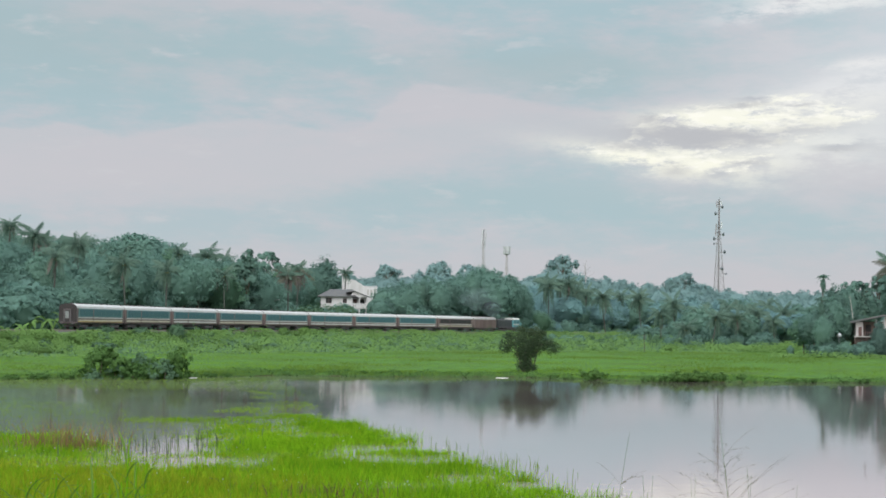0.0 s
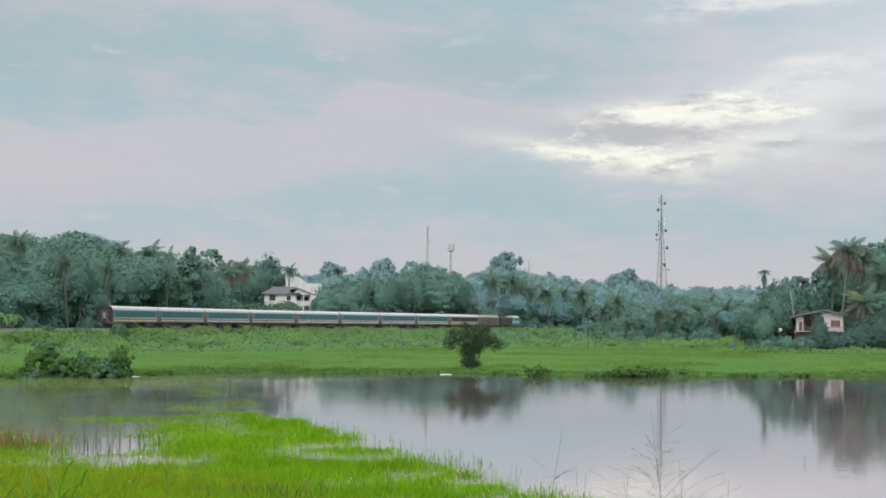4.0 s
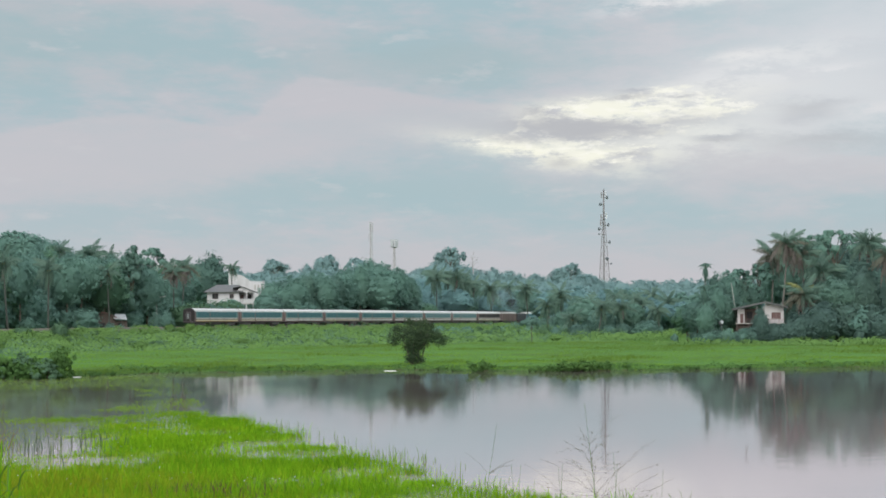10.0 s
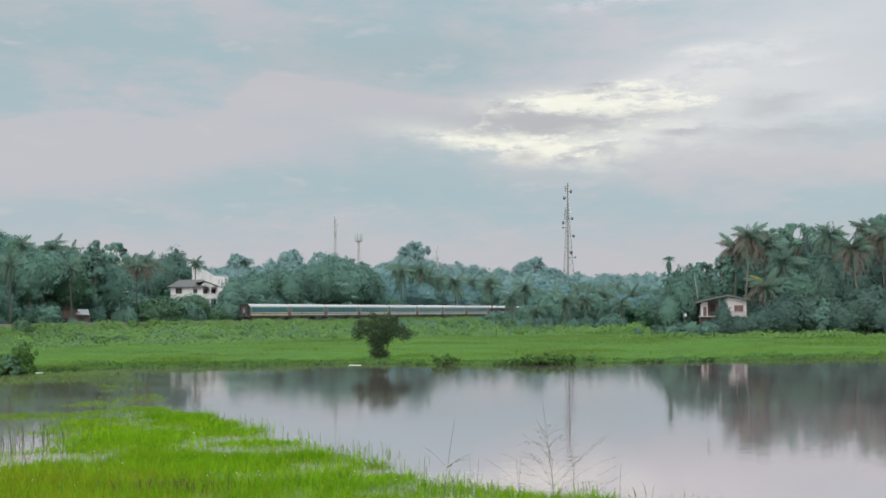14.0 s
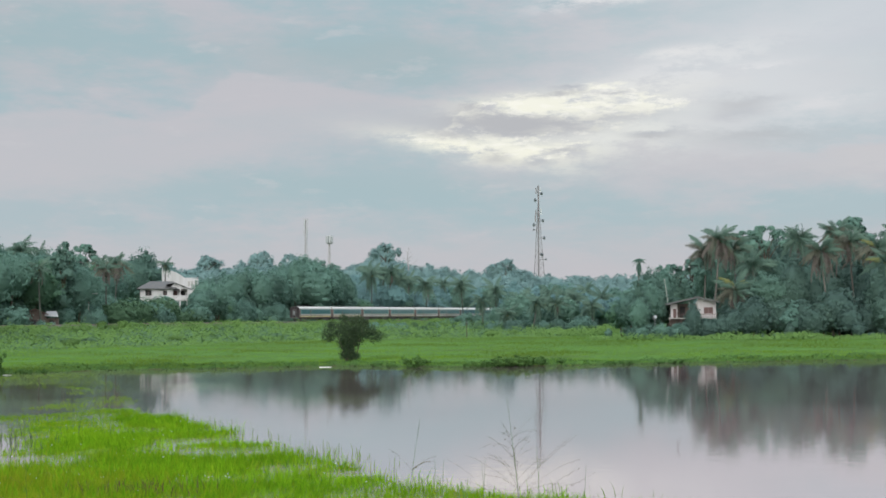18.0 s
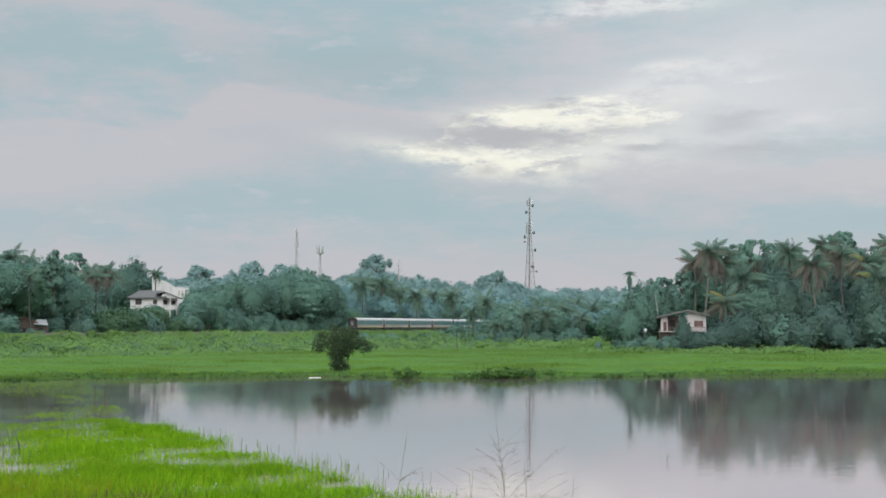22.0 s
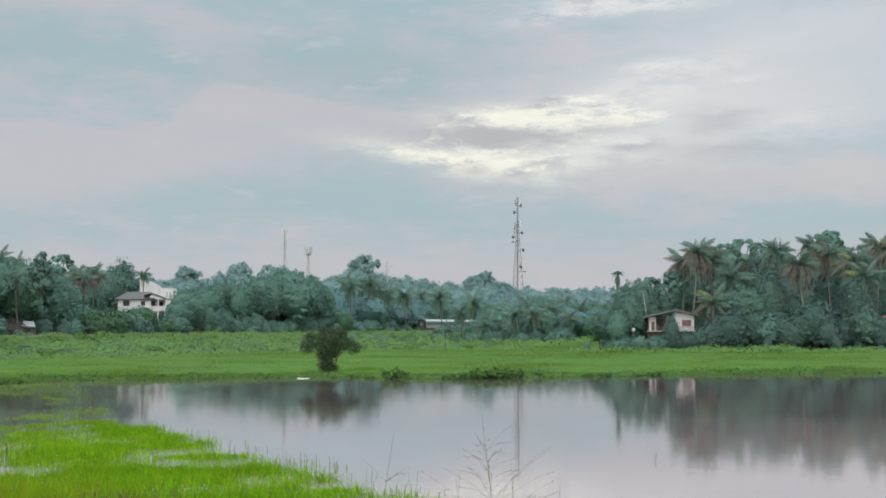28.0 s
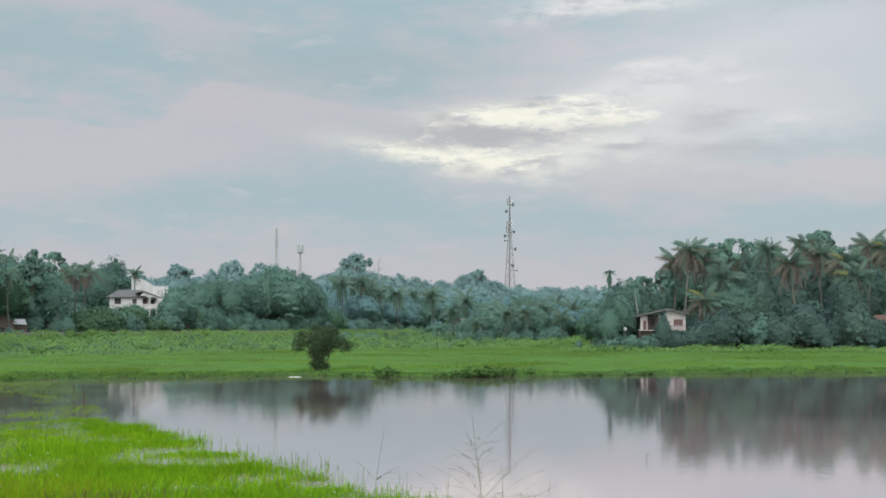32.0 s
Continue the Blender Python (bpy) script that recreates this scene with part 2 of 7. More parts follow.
def plain(name, col, rough=0.6, metal=0.0, vary=0.25, scale=1.5, streak=False, second=None):
    """Paint, plaster, metal: a base colour with large stains and fine grain."""
    m, nt, bsdf = material(name)
    tc = nt.nodes.new("ShaderNodeTexCoord").outputs["Object"]
    if streak:
        mp = nt.nodes.new("ShaderNodeMapping")
        mp.inputs["Scale"].default_value = (1, 1, 0.12)
        link(nt, tc, mp.inputs[0])
        tc = mp.outputs[0]
    n1, n2 = noise_node(nt, scale, 5, tc), noise_node(nt, scale * 9, 3, tc)
    dirty = second or tuple(c * (1 - vary * 1.6) for c in col)
    c1 = mixc(nt, ramp(nt, n1, [(0.42, (0, 0, 0)), (0.72, (0.85,) * 3)]), col, dirty)
    c2 = mixc(nt, ramp(nt, n2, [(0.3, (0, 0, 0)), (0.8, (vary,) * 3)]), c1, dirty)
    link(nt, c2, bsdf.inputs["Base Color"])
    link(nt, ramp(nt, n2, [(0.0, (rough * 0.8,) * 3), (1.0, (min(1, rough * 1.2),) * 3)]), bsdf.inputs["Roughness"])
    bsdf.inputs["Metallic"].default_value = metal
    bump(nt, bsdf, n2, 0.25, 0.02)
    return m


LEAF = {
    # woods' base colours raised and blued for haze, valley and hill the most
    "mango": leaf_material("leaf_mango", (0.102, 0.184, 0.160), (0.117, 0.208, 0.174), (0.136, 0.239, 0.185), 0.42, 0.8, 1.0, 0.12, 0.2),
    "dark": leaf_material("leaf_dark", (0.090, 0.154, 0.143), (0.104, 0.177, 0.157), (0.123, 0.207, 0.166), 0.42, 0.8, 1.0, 0.12, 0.2),
    "jak": leaf_material("leaf_jak", (0.127, 0.233, 0.202), (0.144, 0.258, 0.218), (0.164, 0.292, 0.229), 0.42, 0.8, 1.0, 0.12, 0.2),
    "bamboo": leaf_material("leaf_light", (0.103, 0.202, 0.140), (0.123, 0.235, 0.154), (0.143, 0.262, 0.163), 0.42, 0.8, 1.0, 0.12, 0.25),
    "valley": leaf_material("leaf_valley_hazed", (0.170, 0.298, 0.312), (0.184, 0.321, 0.332), (0.200, 0.352, 0.348), 0.42, 0.8, 1.0, 0.12, 0.2),
    "hill": leaf_material("leaf_hill_hazed", (0.204, 0.319, 0.321), (0.216, 0.338, 0.338), (0.231, 0.356, 0.353), 0.42, 0.85, 1.0, 0.08, 0.2),
    "shrub": leaf_material("leaf_shrub", (0.067, 0.132, 0.078), (0.087, 0.165, 0.096), (0.110, 0.200, 0.116), gloss=0.15),
    "waterside": leaf_material("leaf_waterside", (0.053, 0.119, 0.034), (0.073, 0.155, 0.042), (0.102, 0.197, 0.053), gloss=0.15),
    "weed": leaf_material("leaf_weed", (0.100, 0.185, 0.061), (0.128, 0.232, 0.070), (0.161, 0.284, 0.084), gloss=0.1),
    "bush": leaf_material("leaf_bush", (0.037, 0.063, 0.037), (0.055, 0.092, 0.046), (0.086, 0.124, 0.057), gloss=0.2),
    "palm": leaf_material("leaf_palm", (0.088, 0.158, 0.129), (0.114, 0.194, 0.153), (0.156, 0.237, 0.176), 0.36, 0.7, 1.0, 0.25),
    "palm_brown": leaf_material("leaf_palm_brown", (0.106, 0.115, 0.094), (0.142, 0.144, 0.115), (0.180, 0.180, 0.134), 0.3, 0.7, 1.0, 0.25),
    "palm_dry": leaf_material("leaf_palm_dry", (0.147, 0.127, 0.118), (0.189, 0.163, 0.152), (0.237, 0.207, 0.188), 0.25, gloss=0.2),
    "palm_yellow": leaf_material("leaf_palm_yellow", (0.15, 0.17, 0.06), (0.20, 0.215, 0.075), (0.26, 0.26, 0.10), 0.25),
    "grass": leaf_material("grass_blade", (0.063, 0.178, 0.007), (0.169, 0.387, 0.013), (0.300, 0.535, 0.023), 0.45, 0.8, 0.8, 0.0, 0.9),
    "grass_far": leaf_material("grass_field", (0.124, 0.231, 0.027), (0.153, 0.283, 0.030), (0.189, 0.333, 0.035), 0.45, 0.8, 1.0, 0.0),
    "tussock": leaf_material("grass_tussock", (0.085, 0.150, 0.026), (0.111, 0.191, 0.031), (0.142, 0.229, 0.038), 0.4, 0.8, 1.0, 0.0),
    "grass_olive": leaf_material("grass_olive", (0.148, 0.220, 0.013), (0.259, 0.349, 0.017), (0.408, 0.465, 0.034), 0.45, 0.8, 0.8, 0.0, 0.9),
    "reed": leaf_material("reed_leaf", (0.060, 0.130, 0.020), (0.110, 0.210, 0.028), (0.190, 0.300, 0.045), 0.35, 0.6, 1.0, 0.1, 0.7),
    "seed": leaf_material("grass_seed", (0.070, 0.068, 0.042), (0.105, 0.100, 0.060), (0.150, 0.140, 0.085), 0.2, 0.8, gloss=0.05),
    "stalk": leaf_material("stalk_brown", (0.056, 0.042, 0.021), (0.096, 0.072, 0.033), (0.160, 0.120, 0.057), 0.15, 0.8, gloss=0.03),
    "dead": leaf_material("grass_dead", (0.10, 0.074, 0.030), (0.165, 0.122, 0.050), (0.235, 0.178, 0.080), 0.2, 0.8, gloss=0.03),
}
BARK = plain("bark", (0.11, 0.09, 0.07), 0.85, 0, 0.3, 2.0, True)
PALM_BARK = plain("palm_bark", (0.14, 0.13, 0.115), 0.85, 0, 0.3, 3.0)
PALM_BARK_DARK = plain("palm_bark_dark", (0.075, 0.082, 0.070), 0.9, 0, 0.3, 3.0)
WHITEWASH = plain("whitewash", (0.55, 0.54, 0.555), 0.8, 0, 0.12, 0.7, True, (0.43, 0.42, 0.42))
# streaky white plaster, its overall tone lowered for haze
PLASTER = plain("plaster_dimmed", (0.44, 0.42, 0.425), 0.85, 0, 0.2, 0.8, True, (0.33, 0.30, 0.30))
ROOF_SHEET = plain("roof_sheet", (0.062, 0.068, 0.074), 0.6, 0, 0.3, 1.2, False, (0.10, 0.095, 0.09))
ROOF_TILE = plain("roof_tile", (0.16, 0.09, 0.075), 0.8, 0, 0.3, 1.2)
ROOF_TIN = plain("roof_tin", (0.44, 0.46, 0.48), 0.5, 0.2, 0.2, 0.8, True)
MUD_WALL = plain("mud_wall", (0.130, 0.100, 0.088), 0.9, 0, 0.3, 1.0, True)
DARK_OPENING = plain("dark_room", (0.03, 0.03, 0.032), 0.8, 0, 0.2)
SHUTTER_RED = plain("shutter_red", (0.105, 0.052, 0.050), 0.6, 0, 0.2)
CONCRETE = plain("concrete", (0.42, 0.41, 0.39), 0.85, 0, 0.25, 1.2, True)
GALVANISED = plain("galvanised_steel", (0.26, 0.28, 0.30), 0.5, 0.6, 0.2, 1.0)
MAST_PALE = plain("mast_pale", (0.36, 0.35, 0.36), 0.6, 0.1, 0.2, 1.0)
MAST_PAINT = plain("mast_paint", (0.19, 0.18, 0.19), 0.6, 0.2, 0.2, 1.0)
ANTENNA_GREY = plain("antenna_grey", (0.11, 0.13, 0.145), 0.5, 0, 0.15)
ANTENNA_WHITE = plain("antenna_white", (0.40, 0.42, 0.44), 0.5, 0, 0.1)
COACH_ROOF = plain("coach_roof", (0.48, 0.49, 0.50), 0.6, 0.0, 0.25, 0.8, False, (0.40, 0.39, 0.37))
COACH_TEAL = plain("coach_teal", (0.075, 0.175, 0.19), 0.4, 0.0, 0.15, 1.2, True)
COACH_CREAM = plain("coach_cream", (0.50, 0.46, 0.36), 0.5, 0.0, 0.15, 1.2, True)
COACH_WHITE = plain("coach_white", (0.56, 0.56, 0.54), 0.5, 0.0, 0.15, 1.2, True)
COACH_YELLOW = plain("coach_yellow", (0.55, 0.36, 0.06), 0.5, 0.0, 0.15, 1.2, True)
TAIL_DARK = plain("tail_dark", (0.018, 0.014, 0.015), 0.7, 0.0, 0.2)
TAIL_PANE = plain("tail_pane", (0.17, 0.19, 0.19), 0.4, 0.0, 0.2)
COACH_END = plain("coach_end_grey", (0.19, 0.145, 0.142), 0.6, 0.0, 0.25, 1.0, True, (0.12, 0.085, 0.08))
COACH_BROWN = plain("coach_brown", (0.165, 0.112, 0.106), 0.55, 0.0, 0.25, 1.0, True)
COACH_FRAME = plain("coach_underframe", (0.095, 0.085, 0.09), 0.8, 0.0, 0.3, 1.0)
LOCO_BLUE = plain("loco_blue", (0.10, 0.26, 0.29), 0.45, 0.0, 0.15, 1.0, True)
LOCO_DARK = plain("loco_dark", (0.05, 0.055, 0.06), 0.6, 0.0, 0.2, 1.0, True)
RAIL_STEEL = plain("rail_steel", (0.20, 0.15, 0.12), 0.45, 0.7, 0.3, 1.0)
SLEEPER = plain("sleeper", (0.22, 0.20, 0.18), 0.9, 0, 0.3, 2.0)
FOAM = plain("white_litter", (0.75, 0.75, 0.75), 0.7, 0, 0.1)


def glass_material():
    m, nt, bsdf = material("window_teal")
    bsdf.inputs["Base Color"].default_value = (0.075, 0.155, 0.175, 1)
    bsdf.inputs["Roughness"].default_value = 0.12
    bsdf.inputs["IOR"].default_value = 1.5
    return m


PANE = glass_material()


def ballast_material():
    m, nt, bsdf = material("ballast")
    p = world_pos(nt)
    # stone tones darkened to stand for the shadow along the track
    c = ramp(nt, noise_node(nt, 14, 3, p), [(0.3, (0.046, 0.048, 0.044)), (0.6, (0.082, 0.084, 0.078)), (0.8, (0.13, 0.13, 0.12))])
    c = mixc(nt, ramp(nt, noise_node(nt, 0.4, 4, p), [(0.45, (0, 0, 0)), (0.65, (0.7,) * 3)]), c, (0.09, 0.11, 0.05))
    link(nt, c, bsdf.inputs["Base Color"])
    bsdf.inputs["Roughness"].default_value = 0.9
    bump(nt, bsdf, noise_node(nt, 16, 2, p), 0.8, 0.08)
    return m


BALLAST = ballast_material()


def ground_material():
    m, nt, bsdf = material("meadow_ground")
    p = world_pos(nt)
    big_n, mid_n, small_n = noise_node(nt, 0.05, 5, p), noise_node(nt, 0.6, 4, p), noise_node(nt, 6, 3, p)
    green = ramp(nt, mid_n, [(0.3, (0.058, 0.128, 0.034)), (0.55, (0.08, 0.175, 0.04)), (0.75, (0.102, 0.215, 0.048))])
    dull = ramp(nt, small_n, [(0.3, (0.045, 0.085, 0.02)), (0.7, (0.09, 0.14, 0.035))])
    col = mixc(nt, ramp(nt, big_n, [(0.48, (0, 0, 0)), (0.66, (0.75,) * 3)]), green, dull)
    # mud where the bank dips to the water
    sep = nt.nodes.new("ShaderNodeSeparateXYZ")
    link(nt, p, sep.inputs[0])
    col = mixc(nt, ramp(nt, sep.outputs[2], [(0.0, (1, 1, 1)), (0.14, (0, 0, 0))]), col, (0.07, 0.06, 0.035))
    link(nt, col, bsdf.inputs["Base Color"])
    bsdf.inputs["Roughness"].default_value = 0.9
    bsdf.inputs["Specular IOR Level"].default_value = 0.05
    bump(nt, bsdf, small_n, 0.8, 0.15)
    return m


def water_material():
    m, nt, bsdf = material("pond_water")
    p = world_pos(nt)
    mp = nt.nodes.new("ShaderNodeMapping")
    mp.inputs["Scale"].default_value = (1.0, 1.3, 1.0)
    link(nt, p, mp.inputs[0])
    # dark murky base, paler towards the near bank: brighter reflection painted in
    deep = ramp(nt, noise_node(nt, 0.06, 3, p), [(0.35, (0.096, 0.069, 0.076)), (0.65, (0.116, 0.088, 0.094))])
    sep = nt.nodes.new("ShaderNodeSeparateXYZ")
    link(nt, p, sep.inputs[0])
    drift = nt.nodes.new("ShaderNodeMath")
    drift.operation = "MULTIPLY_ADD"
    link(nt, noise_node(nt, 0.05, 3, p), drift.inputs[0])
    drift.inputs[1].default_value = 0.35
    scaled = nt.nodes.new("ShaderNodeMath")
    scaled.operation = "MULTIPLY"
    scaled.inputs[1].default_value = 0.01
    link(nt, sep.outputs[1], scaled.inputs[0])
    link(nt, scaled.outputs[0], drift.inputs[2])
    near_sheen = ramp(nt, drift.outputs[0], [(0.58, (1, 1, 1)), (1.0, (0, 0, 0))])
    murk = mixc(nt, near_sheen, deep, (0.315, 0.262, 0.276))
    # the western bay is choked with fine weed
    bay = nt.nodes.new("ShaderNodeMath")
    bay.operation = "MULTIPLY_ADD"
    link(nt, sep.outputs[0], bay.inputs[0])
    bay.inputs[1].default_value = -0.01
    link(nt, noise_node(nt, 0.08, 4, p), bay.inputs[2])
    weedy = ramp(nt, bay.outputs[0], [(0.60, (0, 0, 0)), (0.95, (1, 1, 1))])
    murk = mixc(nt, weedy, murk, (0.160, 0.182, 0.108))
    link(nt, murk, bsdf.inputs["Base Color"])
    bsdf.inputs["IOR"].default_value = 1.333
    link(nt, mixc(nt, weedy, (0.6, 0.6, 0.6), (0.22, 0.22, 0.22)), bsdf.inputs["Specular IOR Level"])
    calm = noise_node(nt, 0.035, 3, p)
    fleck = nt.nodes.new("ShaderNodeMapping")
    fleck.inputs["Scale"].default_value = (2.4, 0.8, 1.0)
    link(nt, p, fleck.inputs[0])
    breeze = ramp(nt, noise_node(nt, 0.045, 4, p), [(0.42, (0, 0, 0)), (0.62, (1, 1, 1))])
    dashes = ramp(nt, noise_node(nt, 1.0, 3, fleck.outputs[0]), [(0.54, (0, 0, 0)), (0.68, (0.10,) * 3)])
    smooth_part = ramp(nt, calm, [(0.35, (0.005,) * 3), (0.7, (0.014,) * 3)])
    calm_water = mixc(nt, breeze, smooth_part, mixc(nt, 1.0, smooth_part, dashes, "ADD"))
    link(nt, mixc(nt, weedy, calm_water, (0.07, 0.07, 0.07)), bsdf.inputs["Roughness"])
    ripples = noise_node(nt, 1.25, 4, mp.outputs[0], 0.55)
    bump(nt, bsdf, ripples, 0.075, 0.05)
    return m


GROUND = ground_material()
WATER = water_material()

# ---- building helpers ----
rng = np.random.default_rng(11)


def polar(heading, dist):
    return dist * math.sin(radians(heading)), dist * math.cos(radians(heading))


def np_mesh(name, verts, faces, normals=None):
    """A mesh from arrays; all faces have the same number of corners. normals: soft shading directions of the corners."""
    verts, faces = np.asarray(verts, np.float32), np.asarray(faces, np.int32)
    me = bpy.data.meshes.new(name)
    n, k = faces.shape
    me.vertices.add(len(verts))
    me.vertices.foreach_set("co", verts.ravel())
    me.loops.add(n * k)
    me.loops.foreach_set("vertex_index", faces.ravel())
    me.polygons.add(n)
    me.polygons.foreach_set("loop_start", np.arange(0, n * k, k, dtype=np.int32))
    me.update(calc_edges=True)
    if normals is not None:
        me.polygons.foreach_set("use_smooth", np.ones(n, bool))
        me.normals_split_custom_set_from_vertices(np.asarray(normals, np.float32))
    return me


class Solid:
    """Collects boxes, tubes and slabs for one mesh."""

    def __init__(self):
        self.v, self.f = [], []

    def box(self, x0, x1, y0, y1, z0, z1, m=None):
        b = len(self.v)
        pts = [Vector(p) for p in ((x0, y0, z0), (x1, y0, z0), (x1, y1, z0), (x0, y1, z0), (x0, y0, z1), (x1, y0, z1), (x1, y1, z1), (x0, y1, z1))]
        self.v += [tuple(m @ p) if m else tuple(p) for p in pts]
        self.f += [tuple(b + i for i in q) for q in ((3, 2, 1, 0), (4, 5, 6, 7), (0, 1, 5, 4), (1, 2, 6, 5), (2, 3, 7, 6), (3, 0, 4, 7))]
        return self

    def tube(self, pts, radii, n=6, cap=True):
        b = len(self.v)
        pts = [Vector(p) for p in pts]
        for i, p in enumerate(pts):
            d = (pts[min(i + 1, len(pts) - 1)] - pts[max(i - 1, 0)]).normalized()
            u = d.orthogonal().normalized() if abs(d.z) < 0.9 else d.cross(Vector((1, 0, 0))).normalized()
            w = d.cross(u)
            for k in range(n):
                a = 2 * math.pi * k / n
                self.v.append(tuple(p + radii[i] * (math.cos(a) * u + math.sin(a) * w)))
        for i in range(len(pts) - 1):
            for k in range(n):
                k2 = (k + 1) % n
                self.f.append((b + i * n + k, b + i * n + k2, b + (i + 1) * n + k2, b + (i + 1) * n + k))
        if cap:
            self.f.append(tuple(b + k for k in reversed(range(n))))
            self.f.append(tuple(b + (len(pts) - 1) * n + k for k in range(n)))
        return self

    def prism(self, outline, y0, y1):
        """An outline in x, z pushed along y."""
        b, n = len(self.v), len(outline)
        self.v += [(x, y0, z) for x, z in outline] + [(x, y1, z) for x, z in outline]
        self.f += [tuple(b + i for i in range(n)), tuple(b + n + i for i in reversed(range(n)))]
        self.f += [(b + (i + 1) % n, b + i, b + n + i, b + n + (i + 1) % n) for i in range(n)]
        return self

    def disc(self, centre, axis, r, depth, n=14):
        c, a = Vector(centre), Vector(axis).normalized()
        return self.tube([c, c + a * depth * 0.5, c + a * depth], [r * 0.35, r * 0.8, r], n)

    def mesh(self, name, smooth=False):
        me = bpy.data.meshes.new(name)
        me.from_pydata(self.v, [], self.f)
        if smooth:
            me.polygons.foreach_set("use_smooth", [True] * len(me.polygons))
        me.update()
        return me


def part(name, me, mat, parent=None, label="", m=None):
    """One mesh object under a thing or a part."""
    ob = new(name, me)
    if mat and not me.materials:
        me.materials.append(mat)
    ob.parent = parent
    if m is not None:
        ob.matrix_basis = m
    return tagged(ob, label)


def thing(name, label, category, group="", m=None):
    ob = new(name)
    ob.empty_display_size = 0.3
    if m is not None:
        ob.matrix_basis = m
    return tagged(ob, label, category, group)


# ---- the lie of the land ----
RAIL_Z = 3.4
TRACK_X, TRACK_Y, TRACK_R, TRACK_ARC = -85.9, 216.8, 346.0, 126.0


def track(s):
    """Place and heading (from north, clockwise) of the line, s metres on."""
    if s <= 0:
        return TRACK_X, TRACK_Y + s, 0.0
    a = min(s, TRACK_ARC) / TRACK_R
    x, y = TRACK_X + TRACK_R * (1 - math.cos(a)), TRACK_Y + TRACK_R * math.sin(a)
    rest = max(0.0, s - TRACK_ARC)
    return x + rest * math.sin(a), y + rest * math.cos(a), a


LINE = np.array([track(s) for s in np.arange(-330, 1200, 5.0)])


def to_track(x, y):
    """Signed distance from the line: positive beyond it."""
    x, y = np.atleast_1d(x).astype(float), np.atleast_1d(y).astype(float)
    out = np.empty(len(x))
    for i in range(0, len(x), 4000):
        dx, dy = x[i:i + 4000, None] - LINE[:, 0], y[i:i + 4000, None] - LINE[:, 1]
        k = (dx * dx + dy * dy).argmin(1)
        r = np.arange(len(k))
        h = LINE[k, 2]
        out[i:i + 4000] = -(dx[r, k] * np.cos(h) - dy[r, k] * np.sin(h))
    return out


def soft_noise(x, y, scale):
    return (np.sin(x * scale * 1.3 + 1.7 * np.sin(y * scale * 0.9)) + np.sin(y * scale * 1.1 + 2.1 * np.sin(x * scale * 0.7 + 1.3)) + np.sin((x + y) * scale * 2.3 + 0.5)) / 3


_pr = np.random.default_rng(123)
PATCH = [(_pr.uniform(0, 2 * np.pi), _pr.uniform(0.55, 1.9), _pr.uniform(0, 2 * np.pi)) for _ in range(14)]


def patchy(x, y, scale):
    """Uneven patches without rows, about -1 to 1."""
    v = sum(np.cos((x * np.cos(a) + y * np.sin(a)) * scale * f + p + 0.9 * np.sin((y * np.cos(a) - x * np.sin(a)) * scale * 0.6)) for a, f, p in PATCH)
    return v / 4.5


SHORE_AZ = [-90, -40, -24, -17, -13.5, -9, -4.8, 0, 4, 9, 16.6, 30, 90]
SHORE_D = [90, 112, 124, 131, 138, 139, 143, 138, 141, 148, 160, 170, 150]


def shore(heading):
    return np.interp(heading, SHORE_AZ, SHORE_D)


def smooth(x, lo, hi):
    t = np.clip((x - lo) / (hi - lo), 0, 1)
    return t * t * (3 - 2 * t)


def land(x, y):
    """Height of the ground above the pond."""
    x, y = np.atleast_1d(x).astype(float), np.atleast_1d(y).astype(float)
    dist, head = np.hypot(x, y), np.degrees(np.arctan2(x, y))
    d = to_track(x, y)
    # meadow beyond the water
    field = 0.30 + 0.0018 * np.clip(dist - 140, 0, 400) + 0.10 * soft_noise(x, y, 0.11)
    field += smooth(head, 5.0, 8.0) * smooth(dist, 252, 300) * 1.6
    # embankment of the line
    bankz = RAIL_Z - 0.42 - np.clip(np.abs(d) - 2.4, 0, None) / 2.1
    z = np.maximum(field, bankz)
    # wooded slope behind the line
    back = 1.9 + 0.045 * np.clip(d - 8, 0, 140) + 0.4 * soft_noise(x, y, 0.05)
    hx, hy = polar(-11.3, 377)
    back += 4.3 * np.exp(-(((x - hx) / 17) ** 2 + ((y - hy) / 15) ** 2))
    back += smooth(dist, 560, 850) * (10 + 6 * np.exp(-((head + 3) / 3.0) ** 2)) * smooth(head, -30, -8) * (1 - smooth(head, 9, 20))
    z = np.where(d > 0, np.maximum(bankz, back * smooth(d, 3, 9)), z)
    # the pond and the bank on which the lens stands
    wet = 1 - smooth(dist, shore(head) - 1.5, shore(head) + 1.5 + 0.8 * soft_noise(x, y, 0.35))
    wet *= (np.abs(head) < 88) & (np.abs(x) < 170)
    z = z * (1 - wet) - 0.7 * wet
    near = 3.2 - smooth(y, 4.0, 27.0) * 3.9
    return np.where((y < 27) & (dist < shore(head)), np.maximum(near, -0.7), np.where(y < 0, 3.2, z))


def land_at(x, y):
    return float(land(x, y)[0])


